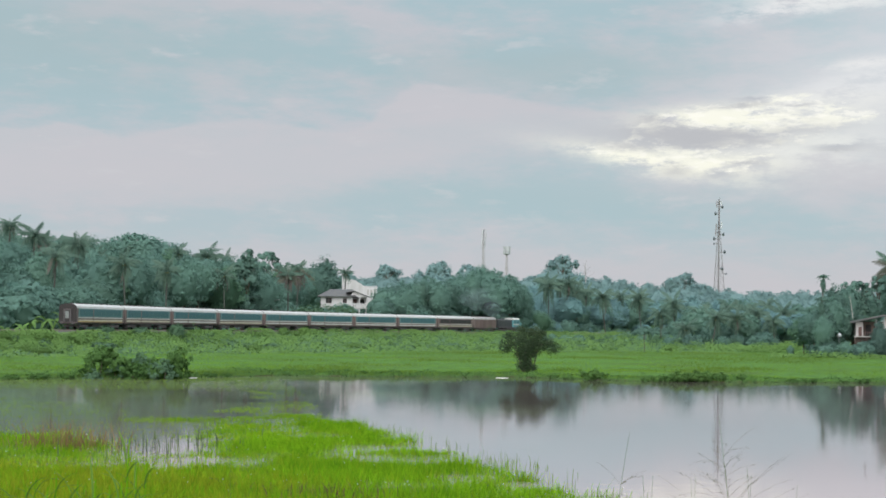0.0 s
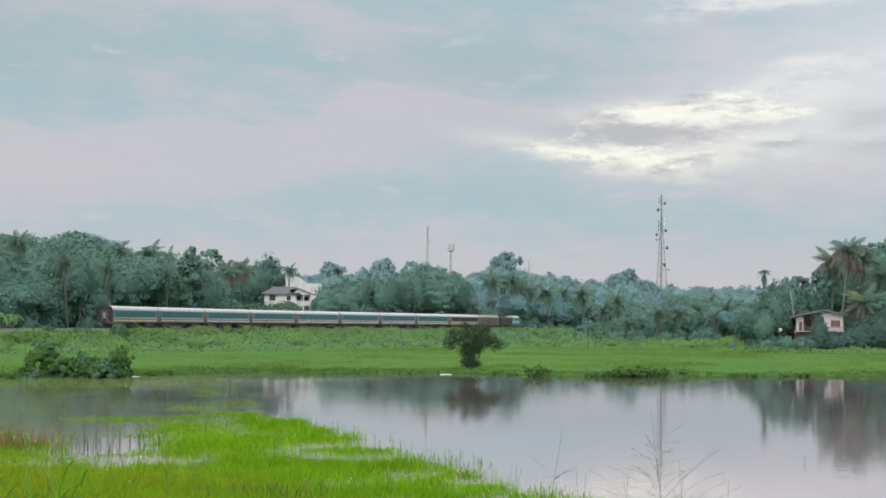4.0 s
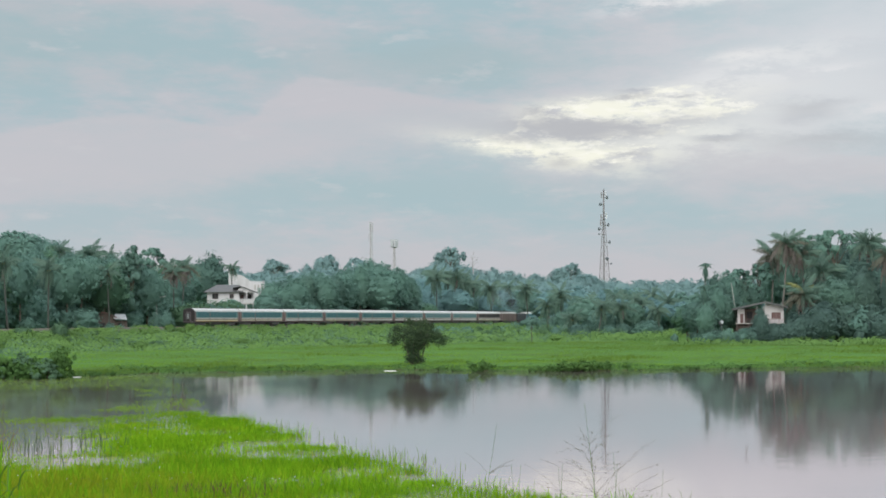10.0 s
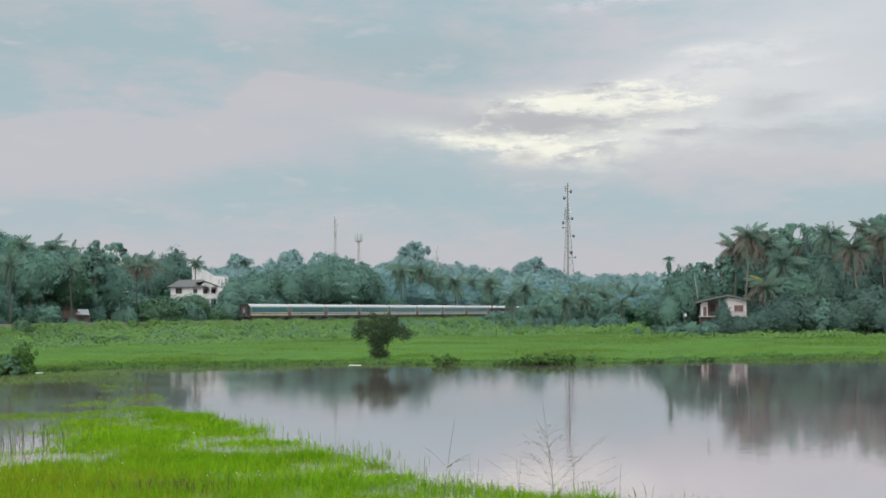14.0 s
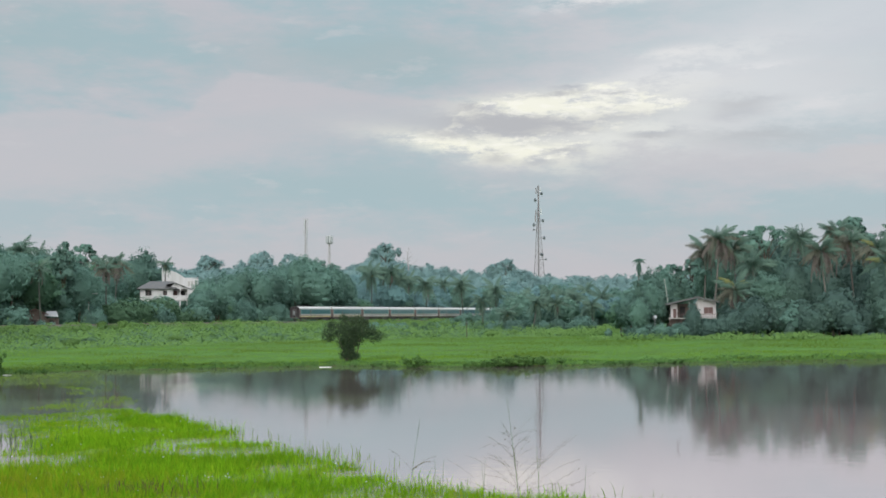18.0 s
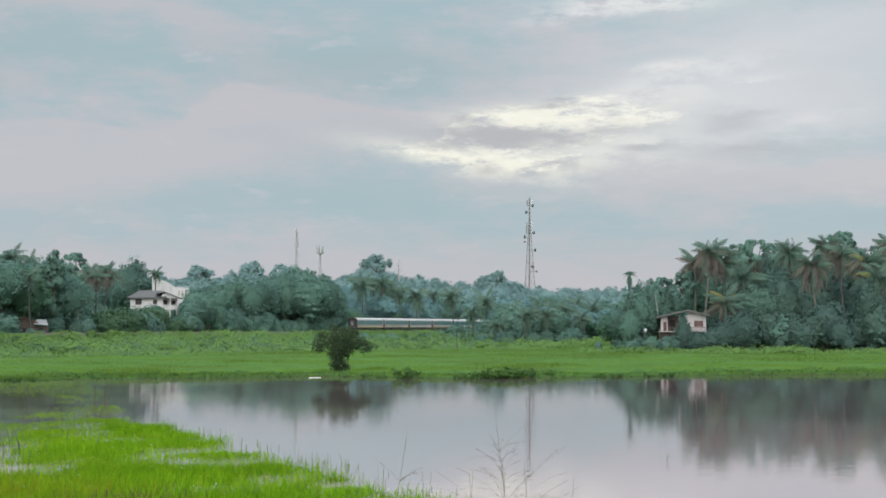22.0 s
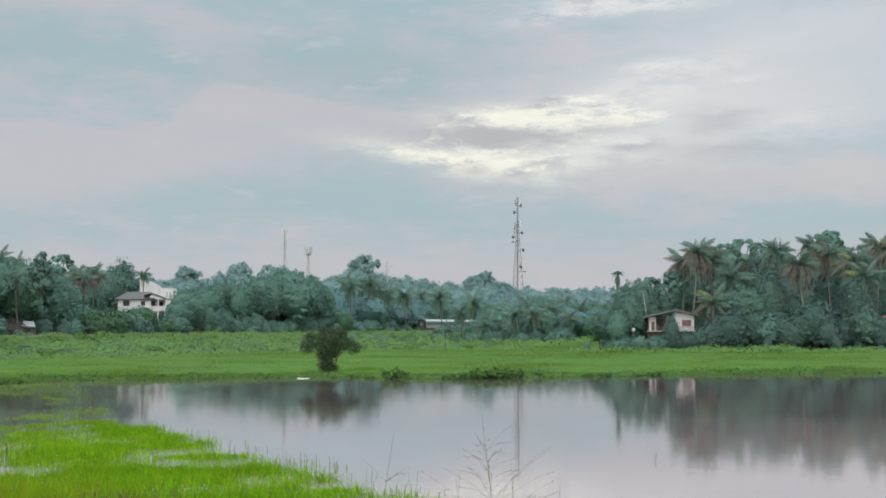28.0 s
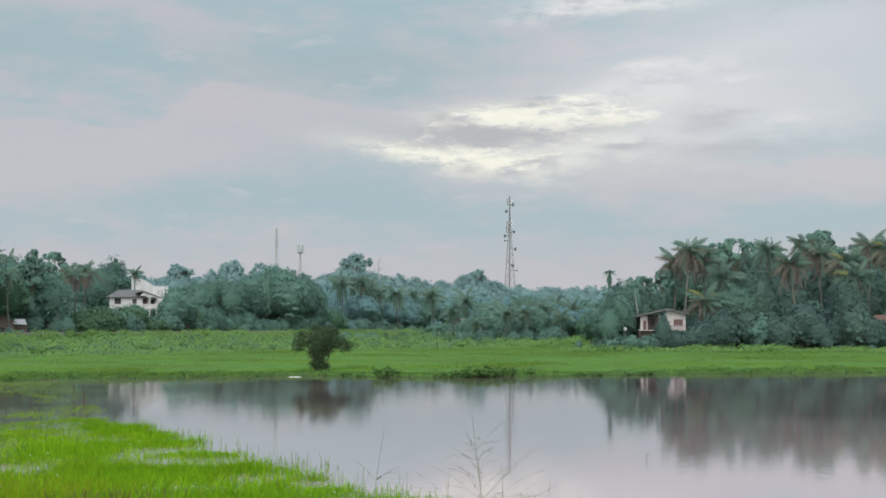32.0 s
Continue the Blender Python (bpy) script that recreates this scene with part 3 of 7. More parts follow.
def build_ground():
    heads = np.concatenate([np.arange(-180, -46, 6.0), np.arange(-46, -27, 1.5), np.arange(-27, 24, 0.30), np.arange(24, 46, 1.5), np.arange(46, 180, 6.0)])
    dists = np.concatenate([np.linspace(0.6, 30, 22), np.linspace(34, 116, 10), np.linspace(119, 178, 46), np.linspace(181, 460, 90), np.geomspace(475, 4500, 28)])
    H, D = np.meshgrid(heads, dists, indexing="ij")
    x, y = D * np.sin(np.radians(H)), D * np.cos(np.radians(H))
    z = land(x.ravel(), y.ravel())
    V = np.stack([x.ravel(), y.ravel(), z], 1)
    nh, nd = H.shape
    i, j = np.meshgrid(np.arange(nh), np.arange(nd - 1), indexing="ij")
    a, b = i * nd + j, ((i + 1) % nh) * nd + j
    F = np.stack([a, b, b + 1, a + 1], -1).reshape(-1, 4)
    V = np.vstack([V, [[0, 0, 3.2]]])
    me = np_mesh("ground", V, F)
    cap = bmesh.new()
    cap.from_mesh(me)
    cap.verts.ensure_lookup_table()
    for k in range(nh):
        cap.faces.new((cap.verts[len(V) - 1], cap.verts[((k + 1) % nh) * nd], cap.verts[k * nd]))
    bmesh.ops.recalc_face_normals(cap, faces=cap.faces)
    cap.to_mesh(me)
    cap.free()
    if me.polygons[0].normal.z < 0:
        me.flip_normals()
    me.polygons.foreach_set("use_smooth", [True] * len(me.polygons))
    tagged(part("ground", me, GROUND), "lush green meadow, banks and wooded slopes", "ground", kind="structure")


def build_water():
    me = bpy.data.meshes.new("water")
    me.from_pydata([(-165, 8, 0), (165, 8, 0), (165, 190, 0), (-165, 190, 0)], [], [(0, 1, 2, 3)])
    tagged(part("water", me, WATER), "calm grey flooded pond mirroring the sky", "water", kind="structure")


build_ground()
build_water()


def sweep(name, offsets, s0, s1, step, mat, parent=None):
    """A strip with a cross-section of (sideways, up) points along the line."""
    V, F, n = [], [], len(offsets)
    S = np.arange(s0, s1 + 0.1, step)
    for s in S:
        x, y, h = track(s)
        for o, u in offsets:
            V.append((x + o * math.cos(h), y - o * math.sin(h), RAIL_Z + u))
    for i in range(len(S) - 1):
        for k in range(n - 1):
            F.append((i * n + k, i * n + k + 1, (i + 1) * n + k + 1, (i + 1) * n + k))
    return part(name, np_mesh(name, V, F), mat, parent)


def build_railway():
    bed = sweep("track_bed", [(-3.2, -0.75), (-2.0, -0.17), (2.0, -0.17), (3.2, -0.75)], -160, 640, 5, BALLAST)
    tagged(bed, "grey-brown stone ballast bed of a single railway line", "track bed", kind="structure")
    line = thing("railway_track", "single broad-gauge railway track with rusty rails on an embankment", "railway track")
    for side in (-1, 1):
        o = side * 0.838
        sweep("rail", [(o - 0.07, -0.15), (o - 0.035, -0.13), (o - 0.035, 0), (o + 0.035, 0), (o + 0.035, -0.13), (o + 0.07, -0.15)], -160, 640, 5, RAIL_STEEL, line)
    sl = Solid().box(-1.35, 1.35, -0.12, 0.12, -0.26, -0.13).mesh("sleeper")
    for k in range(230):
        s = -20 + k * 0.75 * 1.6
        x, y, h = track(s)
        part("sleeper", sl, SLEEPER, line, m=pose(x, y, RAIL_Z - 0.01, 0, 0, -math.degrees(h)))


build_railway()

# ---- plants ----


def unit(v):
    return v / np.maximum(np.linalg.norm(v, axis=-1, keepdims=True), 1e-6)


def leaf_blades(c, normal, size, aspect, r):
    """Pointed leaves at c facing roughly along normal."""
    n = len(c)
    nrm = unit(normal)
    t = unit(np.cross(nrm, r.normal(size=(n, 3))))
    b = np.cross(nrm, t)
    L, W = (size / 2)[:, None], (size * aspect / 2)[:, None]
    V = np.stack([c - t * L * 0.7 + b * W, c - t * L * 0.7 - b * W, c + t * L * 1.1], 1).reshape(-1, 3)
    return V, np.arange(3 * n).reshape(n, 3)


def crown_arrays(r, height, width, low, clumps, leaves, leaf, shape="round"):
    """Leaf clumps spread through an uneven crown."""
    ch = height * (1 - low)
    d = unit(r.normal(size=(clumps, 3)))
    rad = r.uniform(0.35, 1.0, clumps) ** 0.6
    c = d * rad[:, None]
    if shape == "umbrella":
        c[:, 2] = 0.25 + 0.6 * np.abs(c[:, 2]) - 0.5 * (c[:, 0] ** 2 + c[:, 1] ** 2)
    elif shape == "tall":
        c[:, :2] *= (0.9 - 0.35 * c[:, 2:3])
    elif shape == "cone":
        c[:, :2] *= np.clip(0.62 - 0.55 * c[:, 2:3], 0.08, 1.2)
    lob = 1 + 0.28 * np.sin(3 * np.arctan2(c[:, 1], c[:, 0]) + r.uniform(0, 6)) * r.uniform(0.5, 1)
    c[:, :2] *= lob[:, None]
    centre = c * np.array([width / 2, width / 2, ch / 2]) * 0.86 + np.array([0, 0, height * low + ch / 2])
    cr = width * r.uniform(0.035, 0.125, clumps)
    k = np.repeat(np.arange(clumps), leaves)
    ld = unit(r.normal(size=(len(k), 3)) + np.array([0, 0, 0.35]))
    flat = np.array([1.1, 1.1, 0.75])
    pos = centre[k] + ld * (cr[k] * r.uniform(0.45, 1.12, len(k)))[:, None] * flat
    pos[:, 2] = np.clip(pos[:, 2], 0.05, height)
    out = unit((pos - np.array([0, 0, height * low + ch * 0.35])) / np.array([width / 2, width / 2, ch / 2]))
    V, F = leaf_blades(pos, 0.75 * ld + 0.65 * out + 0.20 * r.normal(size=ld.shape), leaf * r.uniform(0.55, 1.4, len(k)), 0.8, r)
    N = np.repeat(unit(0.60 * ld + 0.55 * out + 0.10 * r.normal(size=ld.shape)), 3, axis=0)
    stretch = height / V[:, 2].max()
    return V * np.array([1, 1, stretch]), F, N, centre * np.array([1, 1, stretch])


def trunk_mesh(r, height, low, centres, girth, lean=0.4):
    s = Solid()
    top = Vector((r.normal() * lean, r.normal() * lean, height * (low + (1 - low) * 0.55)))
    pts = [Vector((0, 0, -0.6)), Vector((top.x * 0.2 + r.normal() * 0.1, top.y * 0.2, top.z * 0.35)), Vector((top.x * 0.55, top.y * 0.5 + r.normal() * 0.15, top.z * 0.7)), top]
    s.tube(pts, [girth * 1.35, girth, girth * 0.75, girth * 0.4], 8)
    for c in centres[r.permutation(len(centres))[:10]]:
        f = r.uniform(0.35, 0.9)
        p0 = pts[1].lerp(pts[3], f)
        p2 = Vector(c)
        p1 = p0.lerp(p2, 0.5) + Vector((0, 0, 0.06 * height))
        s.tube([p0, p1, p2], [girth * 0.42, girth * 0.26, girth * 0.1], 5, False)
    return s.mesh("trunk", True)


_ball = bmesh.new()
bmesh.ops.create_icosphere(_ball, subdivisions=2, radius=1.0)
BALL_V = np.array([v.co[:] for v in _ball.verts])
BALL_F = np.array([[v.index for v in f.verts] for f in _ball.faces])
_ball.free()


def heart_of_crown(r, centres, mid, leaf, count, reach=0.88):
    """The closed inner mass of twigs and leaves that follows the clumps of a dense crown."""
    rel = centres - mid
    far = np.linalg.norm(rel, axis=1)
    cosine = BALL_V @ (rel / np.maximum(far, 1e-6)[:, None]).T
    weight = np.exp(14 * (cosine - 1)) * far[None, :] ** 2
    R = (weight * far[None, :]).sum(1) / weight.sum(1)
    R *= reach * (1 + 0.06 * r.normal(size=len(R)))
    V, F = mid + BALL_V * R[:, None], BALL_F
    # leaves that shingle this mass
    T = V[F[r.integers(len(F), size=count)]]
    w = r.dirichlet((1, 1, 1), count)
    nrm = unit(np.cross(T[:, 1] - T[:, 0], T[:, 2] - T[:, 0]))
    at = (T * w[:, :, None]).sum(1) + nrm * (leaf * r.uniform(-0.3, 2.2, count))[:, None]
    LV, LF = leaf_blades(at, nrm + 0.26 * r.normal(size=nrm.shape), leaf * r.uniform(0.7, 1.5, count), 0.8, r)
    soft = unit(0.7 * nrm + 0.5 * unit(at - mid) + 0.08 * r.normal(size=nrm.shape))
    return np.vstack([V, LV]), np.vstack([F, LF + len(V)]), np.vstack([unit(V - mid), np.repeat(soft, 3, axis=0)])


class TreeKind:
    """One grown plant, planted again and again at other sizes."""

    def __init__(self, name, seed, height, width, low, clumps, leaves, leaf, shape, mat, girth=0.28):
        r = np.random.default_rng(seed)
        V, F, N, c = crown_arrays(r, height, width, low, clumps, leaves, leaf, shape)
        self.name, self.height = name, height
        if leaf < 0.6 and height > 2.5 and clumps > 50:
            HV, HF, HN = heart_of_crown(r, c, np.array([0, 0, c[:, 2].mean()]), leaf, int(clumps * leaves * 0.42))
            HV[:, 2] = np.maximum(HV[:, 2], 0.02)
            V, F, N = np.vstack([V, HV]), np.vstack([F, HF + len(V)]), np.vstack([N, HN])
        self.V, self.F, self.N = V, F, N
        self.crown = np_mesh("crown", V, F, N)
        self.crown.materials.append(mat)
        self.trunk = trunk_mesh(r, height, low, c if height > 2.5 else c[:0], girth)
        self.trunk.materials.append(BARK)

    def plant(self, x, y, height, label, category="tree", group="", turn=None, widen=1.0, z=None):
        k = height / self.height
        ob = thing(self.name, label, category, group)
        turn = rng.uniform(0, 360) if turn is None else turn
        ob.matrix_basis = pose(x, y, (land_at(x, y) if z is None else z) - 0.1, 0, 0, turn) @ Matrix.Diagonal((k * widen, k * widen, k, 1))
        part("trunk", self.trunk, BARK, ob)
        part("crown", self.crown, None, ob)
        return ob


BROAD = [
    TreeKind("broadleaf_tree", 21, 15, 12, 0.22, 140, 30, 0.42, "round", LEAF["mango"]),
    TreeKind("broadleaf_tree", 22, 16, 10, 0.20, 135, 30, 0.42, "tall", LEAF["jak"]),
    TreeKind("broadleaf_tree", 23, 14, 13, 0.25, 140, 30, 0.42, "umbrella", LEAF["jak"]),
    TreeKind("broadleaf_tree", 24, 15, 11, 0.15, 140, 30, 0.42, "round", LEAF["jak"]),
    TreeKind("broadleaf_tree", 25, 14, 9, 0.12, 135, 30, 0.42, "tall", LEAF["mango"]),
    TreeKind("broadleaf_tree", 26, 13, 11, 0.15, 140, 30, 0.42, "round", LEAF["bamboo"]),
]
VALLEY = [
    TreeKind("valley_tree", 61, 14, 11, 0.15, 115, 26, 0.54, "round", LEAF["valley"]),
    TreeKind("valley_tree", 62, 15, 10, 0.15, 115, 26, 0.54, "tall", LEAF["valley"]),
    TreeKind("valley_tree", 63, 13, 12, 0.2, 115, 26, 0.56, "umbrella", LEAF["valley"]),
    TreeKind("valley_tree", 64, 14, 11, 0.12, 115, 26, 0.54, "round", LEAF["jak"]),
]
CONE = TreeKind("dense_dark_tree", 31, 15, 9, 0.1, 40, 80, 0.55, "cone", LEAF["mango"])
AIRY = TreeKind("airy_tall_tree", 32, 20, 11, 0.45, 26, 50, 0.7, "umbrella", LEAF["jak"])
DARK = [
    TreeKind("broadleaf_tree", 81, 15, 11, 0.1, 140, 30, 0.40, "round", LEAF["dark"]),
    TreeKind("broadleaf_tree", 82, 15, 9, 0.1, 135, 30, 0.40, "tall", LEAF["dark"]),
]
BUSHY = [
    TreeKind("bushy_tree", 71, 8, 8.5, 0.0, 125, 28, 0.36, "round", LEAF["dark"], 0.15),
    TreeKind("bushy_tree", 72, 8, 7.5, 0.0, 125, 28, 0.36, "tall", LEAF["dark"], 0.15),
    TreeKind("bushy_tree", 73, 8, 8.0, 0.0, 125, 28, 0.36, "round", LEAF["jak"], 0.15),
]
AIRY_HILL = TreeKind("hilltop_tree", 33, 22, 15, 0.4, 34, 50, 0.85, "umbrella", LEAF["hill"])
SHRUB = [
    TreeKind("shrub", 41, 3, 4.2, 0.0, 60, 18, 0.30, "round", LEAF["shrub"], 0.06),
    TreeKind("shrub", 42, 3, 3.6, 0.0, 60, 18, 0.29, "tall", LEAF["shrub"], 0.06),
    TreeKind("shrub", 43, 3, 4.6, 0.0, 60, 18, 0.31, "round", LEAF["bamboo"], 0.06),
    TreeKind("shrub", 44, 3, 4.2, 0.0, 60, 18, 0.30, "round", LEAF["jak"], 0.06),
    TreeKind("shrub", 47, 3, 4.0, 0.0, 60, 18, 0.31, "tall", LEAF["mango"], 0.06),
    TreeKind("weed_clump", 48, 3, 5.0, 0.0, 64, 18, 0.29, "round", LEAF["weed"], 0.05),
    TreeKind("weed_clump", 49, 3, 5.4, 0.0, 64, 18, 0.28, "umbrella", LEAF["weed"], 0.05),
]
WEED = TreeKind("waterside_weed", 45, 2.4, 3.6, 0.0, 46, 26, 0.32, "round", LEAF["waterside"], 0.05)
CLUMP = [TreeKind("waterside_bush", 46 + k, 2.2, 2.6, 0.0, 49, 34, 0.17, sh, LEAF["waterside"], 0.04) for k, sh in enumerate(("round", "tall", "umbrella"))]
CLUMP.append(TreeKind("waterside_bush", 50, 2.2, 2.4, 0.0, 49, 34, 0.17, "tall", LEAF["shrub"], 0.04))


def frond_mesh(r, length, droop, mat, ragged=0.0):
    """A feather frond: an arched rib with hanging leaflets on both sides."""
    s = Solid()
    n = 12
    pts = []
    for i in range(n + 1):
        t = i / n
        pts.append(Vector((length * (t * 0.95 - 0.12 * droop * t * t), 0, length * (0.42 * t - (0.45 + droop * 0.75) * t * t))))
    s.tube(pts, [0.06 * (1 - 0.8 * i / n) + 0.008 for i in range(n + 1)], 4, False)
    V, F = list(s.v), list(s.f)
    for i in range(34):
        t = 0.10 + 0.90 * i / 34
        k = min(int(t * n), n - 1)
        p = pts[k].lerp(pts[k + 1], t * n - k)
        along = (pts[k + 1] - pts[k]).normalized()
        ll = length * 0.27 * math.sin(math.pi * min(1, 0.18 + 0.82 * t)) + 0.15
        for side in (-1, 1):
            if r.random() < ragged:
                continue
            tip = p + along * ll * 0.42 + Vector((0, side * ll * (0.50 - 0.22 * min(droop, 1.2)), -ll * (0.70 + 0.35 * droop) * r.uniform(0.6, 1.25)))
            w = along * 0.075
            mid = p.lerp(tip, 0.55) + Vector((0, side * 0.05, 0.06))
            b = len(V)
            V += [tuple(p), tuple(mid + w), tuple(tip), tuple(mid - w)]
            F.append((b, b + 1, b + 2, b + 3))
    me = bpy.data.meshes.new("frond")
    me.from_pydata(V, [], F)
    me.materials.append(mat)
    return me


_fr = np.random.default_rng(5)
FROND_UP = [frond_mesh(_fr, 4.6, d, LEAF["palm"], 0.05) for d in (0.15, 0.5, 0.8)]
FROND_DOWN = [frond_mesh(_fr, 4.4, d, LEAF["palm"], 0.1) for d in (1.0, 1.35)]
FROND_DRY = [frond_mesh(_fr, 4.3, d, LEAF["palm_dry"], 0.15) for d in (0.7, 1.2)]
FROND_BROWN = [frond_mesh(_fr, 4.8, d, LEAF["palm_brown"], 0.12) for d in (0.35, 0.7, 1.0)]
FROND_ARECA = [frond_mesh(_fr, 2.0, d, LEAF["mango"], 0.0) for d in (1.1, 1.7)]
FROND_YELLOW = [frond_mesh(_fr, 4.3, 0.6, LEAF["palm_yellow"], 0.1)]


COCONUT = Solid().tube([(0, 0, 0), (0.03, 0, 0.15), (0, 0, 0.33)], [0.06, 0.13, 0.05], 6).mesh("coconut", True)
COCONUT.materials.append(LEAF["palm_yellow"])


def palm(x, y, top, label, dry=0, yellow=0, lean=(0.6, 0.2), size=1.0, fronds=28, group="coconut palms", bark=None):
    """A coconut palm whose crown's heart stands at height top."""
    z0 = land_at(x, y) - 0.2
    dry = dry if dry < 10 else int(dry * 0.6)
    ob = thing("coconut_palm", label, "palm tree", group, pose(x, y, z0))
    h = top - z0
    pts = [(lean[0] * (1 - t) ** 1.6 * -2, lean[1] * (1 - t) ** 1.6 * -2, h * t) for t in (0, 0.25, 0.5, 0.75, 1)]
    part("trunk", Solid().tube(pts, [0.26, 0.19, 0.16, 0.15, 0.13], 8).mesh("trunk", True), bark or PALM_BARK_DARK, ob)
    for k in range(fronds):
        tier = k / fronds
        a = k * 137.5 + rng.uniform(-28, 28)
        tilt = -62 + 112 * tier + rng.uniform(-16, 16)
        if k >= fronds - dry:
            me = FROND_DRY[k % 2]
        elif k < yellow + 3 and k >= 3:
            me = FROND_YELLOW[0]
        elif dry >= 6 and k % 5 < 3 and tier > 0.25:
            me = FROND_BROWN[k % 3]
        else:
            me = FROND_UP[k % 3] if tier < 0.62 else FROND_DOWN[k % 2]
        fs = size * rng.uniform(0.72, 1.08)
        part("frond", me, None, ob, m=pose(0, 0, h, rng.uniform(-14, 14), tilt, a) @ Matrix.Diagonal((fs, fs, fs, 1)))
    for k in range(6):
        a = k * 1.05
        part("coconut", COCONUT, None, ob, m=pose(0.3 * math.cos(a), 0.3 * math.sin(a), h - 0.55))
    return ob


def clear_of_line(x, y, gap):
    return abs(float(to_track(x, y)[0])) > gap


def wood(n, a0, a1, d0, d1, sky_az, sky_slope, kinds, label, group, low=0.72, high=1.0, gap=8.0, beyond=None, skip=None, hmax=26):
    """Trees scattered over a stretch of slope, their tops kept under the skyline."""
    made = 0
    tries = 0
    while made < n and tries < n * 30:
        tries += 1
        h = a0 + (a1 - a0) * ((made + rng.uniform(0, 1)) / n)
        d = rng.uniform(d0, d1)
        x, y = polar(h, d)
        dt = float(to_track(x, y)[0])
        if abs(dt) < gap or (beyond is True and dt < 0) or (beyond is False and dt > 0):
            continue
        if skip and any(abs(h - sa) < sw and d < sd for sa, sw, sd in skip):
            continue
        g = land_at(x, y)
        top = EYE_Z + d * np.interp(h, sky_az, sky_slope) * rng.uniform(low, high)
        hh = min(max(top - g, 4.0), hmax)
        kinds[rng.integers(len(kinds))].plant(x, y, hh, label, "tree", group, widen=rng.uniform(0.85, 1.2) * min(1.25, max(0.8, 13 / hh)))
        made += 1

# ---- woods: the slope behind the line ----
LEFT_AZ = [-34, -26, -23.7, -22.6, -21, -19.2, -17.6, -15.8, -14.9, -14.0, -13.2]
LEFT_SL = [0.074, 0.071, 0.066, 0.059, 0.057, 0.0565, 0.050, 0.0475, 0.0475, 0.043, 0.036]
HOUSE_GAP = [(-11.2, 1.7, 374), (-15.5, 1.1, 313), (-14.0, 0.25, 315)]
wood(36, -28, -13.4, 262, 330, LEFT_AZ, LEFT_SL, [BROAD[1], BROAD[2], BROAD[3], BROAD[5], BROAD[0], BROAD[3]], "dense dark green broadleaf tree on the slope behind the railway", "trees behind the railway", 0.70, 0.95, 10, True, HOUSE_GAP)
wood(16, -28, -18.5, 244, 264, LEFT_AZ, [v * 0.62 for v in LEFT_SL], BROAD, "leafy tree close behind the railway", "trees behind the railway", 0.6, 1.0, 8, True)
wood(32, -28, -12.8, 325, 400, LEFT_AZ, LEFT_SL, [BROAD[1], BROAD[2], BROAD[3], BROAD[5], BROAD[0], BROAD[3]], "tall green broadleaf tree in the wood behind the railway", "trees behind the railway", 0.85, 1.0, 10, True, HOUSE_GAP)
CONE.plant(*polar(-14.93, 322), EYE_Z + 322 * 0.0505 - land_at(*polar(-14.93, 322)), "very dark conical tree standing above the wood", "tree", turn=20)
AIRY.plant(*polar(-14.25, 372), EYE_Z + 372 * 0.0485 - land_at(*polar(-14.25, 372)), "pale open-crowned tall tree behind the dark one", "tree", turn=50)
BROAD[4].plant(*polar(-12.05, 416), EYE_Z + 416 * 0.0475 - land_at(*polar(-12.05, 416)), "dark rounded tree behind the white house", "tree", turn=80, widen=1.15)
for h, d, sl, k in ((-21.1, 330, 0.057, 0), (-19.2, 345, 0.0595, 2), (-18.5, 350, 0.056, 2), (-16.6, 340, 0.050, 1), (-13.0, 390, 0.041, 1), (-20.3, 340, 0.0555, 3)):
    x, y = polar(h, d)
    BROAD[k].plant(x, y, EYE_Z + d * sl - land_at(x, y), "tall spreading tree above the wood behind the railway", "tree", "trees behind the railway")
BROAD[0].plant(*polar(-13.0, 372), 10.0, "green tree beside the white house", "tree", turn=10)
for h, d, s, dry in ((-23.75, 262, 0.067, 2), (-22.6, 258, 0.0585, 18), (-21.9, 285, 0.0525, 3), (-20.6, 275, 0.048, 1), (-19.5, 300, 0.053, 0), (-17.6, 296, 0.0515, 1), (-23.3, 246, 0.040, 14),
                     (-18.1, 276, 0.042, 2), (-15.8, 318, 0.0475, 0), (-13.6, 325, 0.040, 9), (-13.1, 330, 0.036, 8), (-14.6, 316, 0.034, 8), (-16.9, 300, 0.040, 1), (-12.7, 345, 0.032, 1)):
    d += 42
    palm(*polar(h, d), EYE_Z + d * s - 2.0, "coconut palm with drooping fronds above the wood", dry, lean=(rng.uniform(-1, 1), 0.2), size=0.74)
palm(*polar(-11.2, 393), EYE_Z + 393 * 0.0385 - 1.6, "single coconut palm standing beside the white building", 2, lean=(0.15, 0.1), size=0.62, fronds=24)

# dark clump beyond the bend
MID_AZ = [-10.2, -9.6, -9.0, -8.4, -7.8, -7.2, -6.4, -5.9, -5.4, -4.9, -4.4, -4.0]
MID_SL = [0.026, 0.028, 0.031, 0.034, 0.034, 0.035, 0.039, 0.044, 0.0455, 0.041, 0.030, 0.024]
wood(14, -9.9, -7.0, 388, 425, MID_AZ, MID_SL, [BROAD[1], BROAD[3], BROAD[0]], "broad dark green tree in the clump beyond the railway bend", "trees beyond the bend", 0.88, 1.0, 9, True)
wood(10, -7.0, -4.3, 410, 445, MID_AZ, MID_SL, [BROAD[3], BROAD[1]], "large dark green tree in the clump beyond the railway bend", "trees beyond the bend", 0.86, 1.0, 9, True)
BROAD[3].plant(*polar(-5.55, 425), EYE_Z + 425 * 0.0455 - 6, "large spreading dark green tree above the railway", "tree", turn=200, widen=1.35)
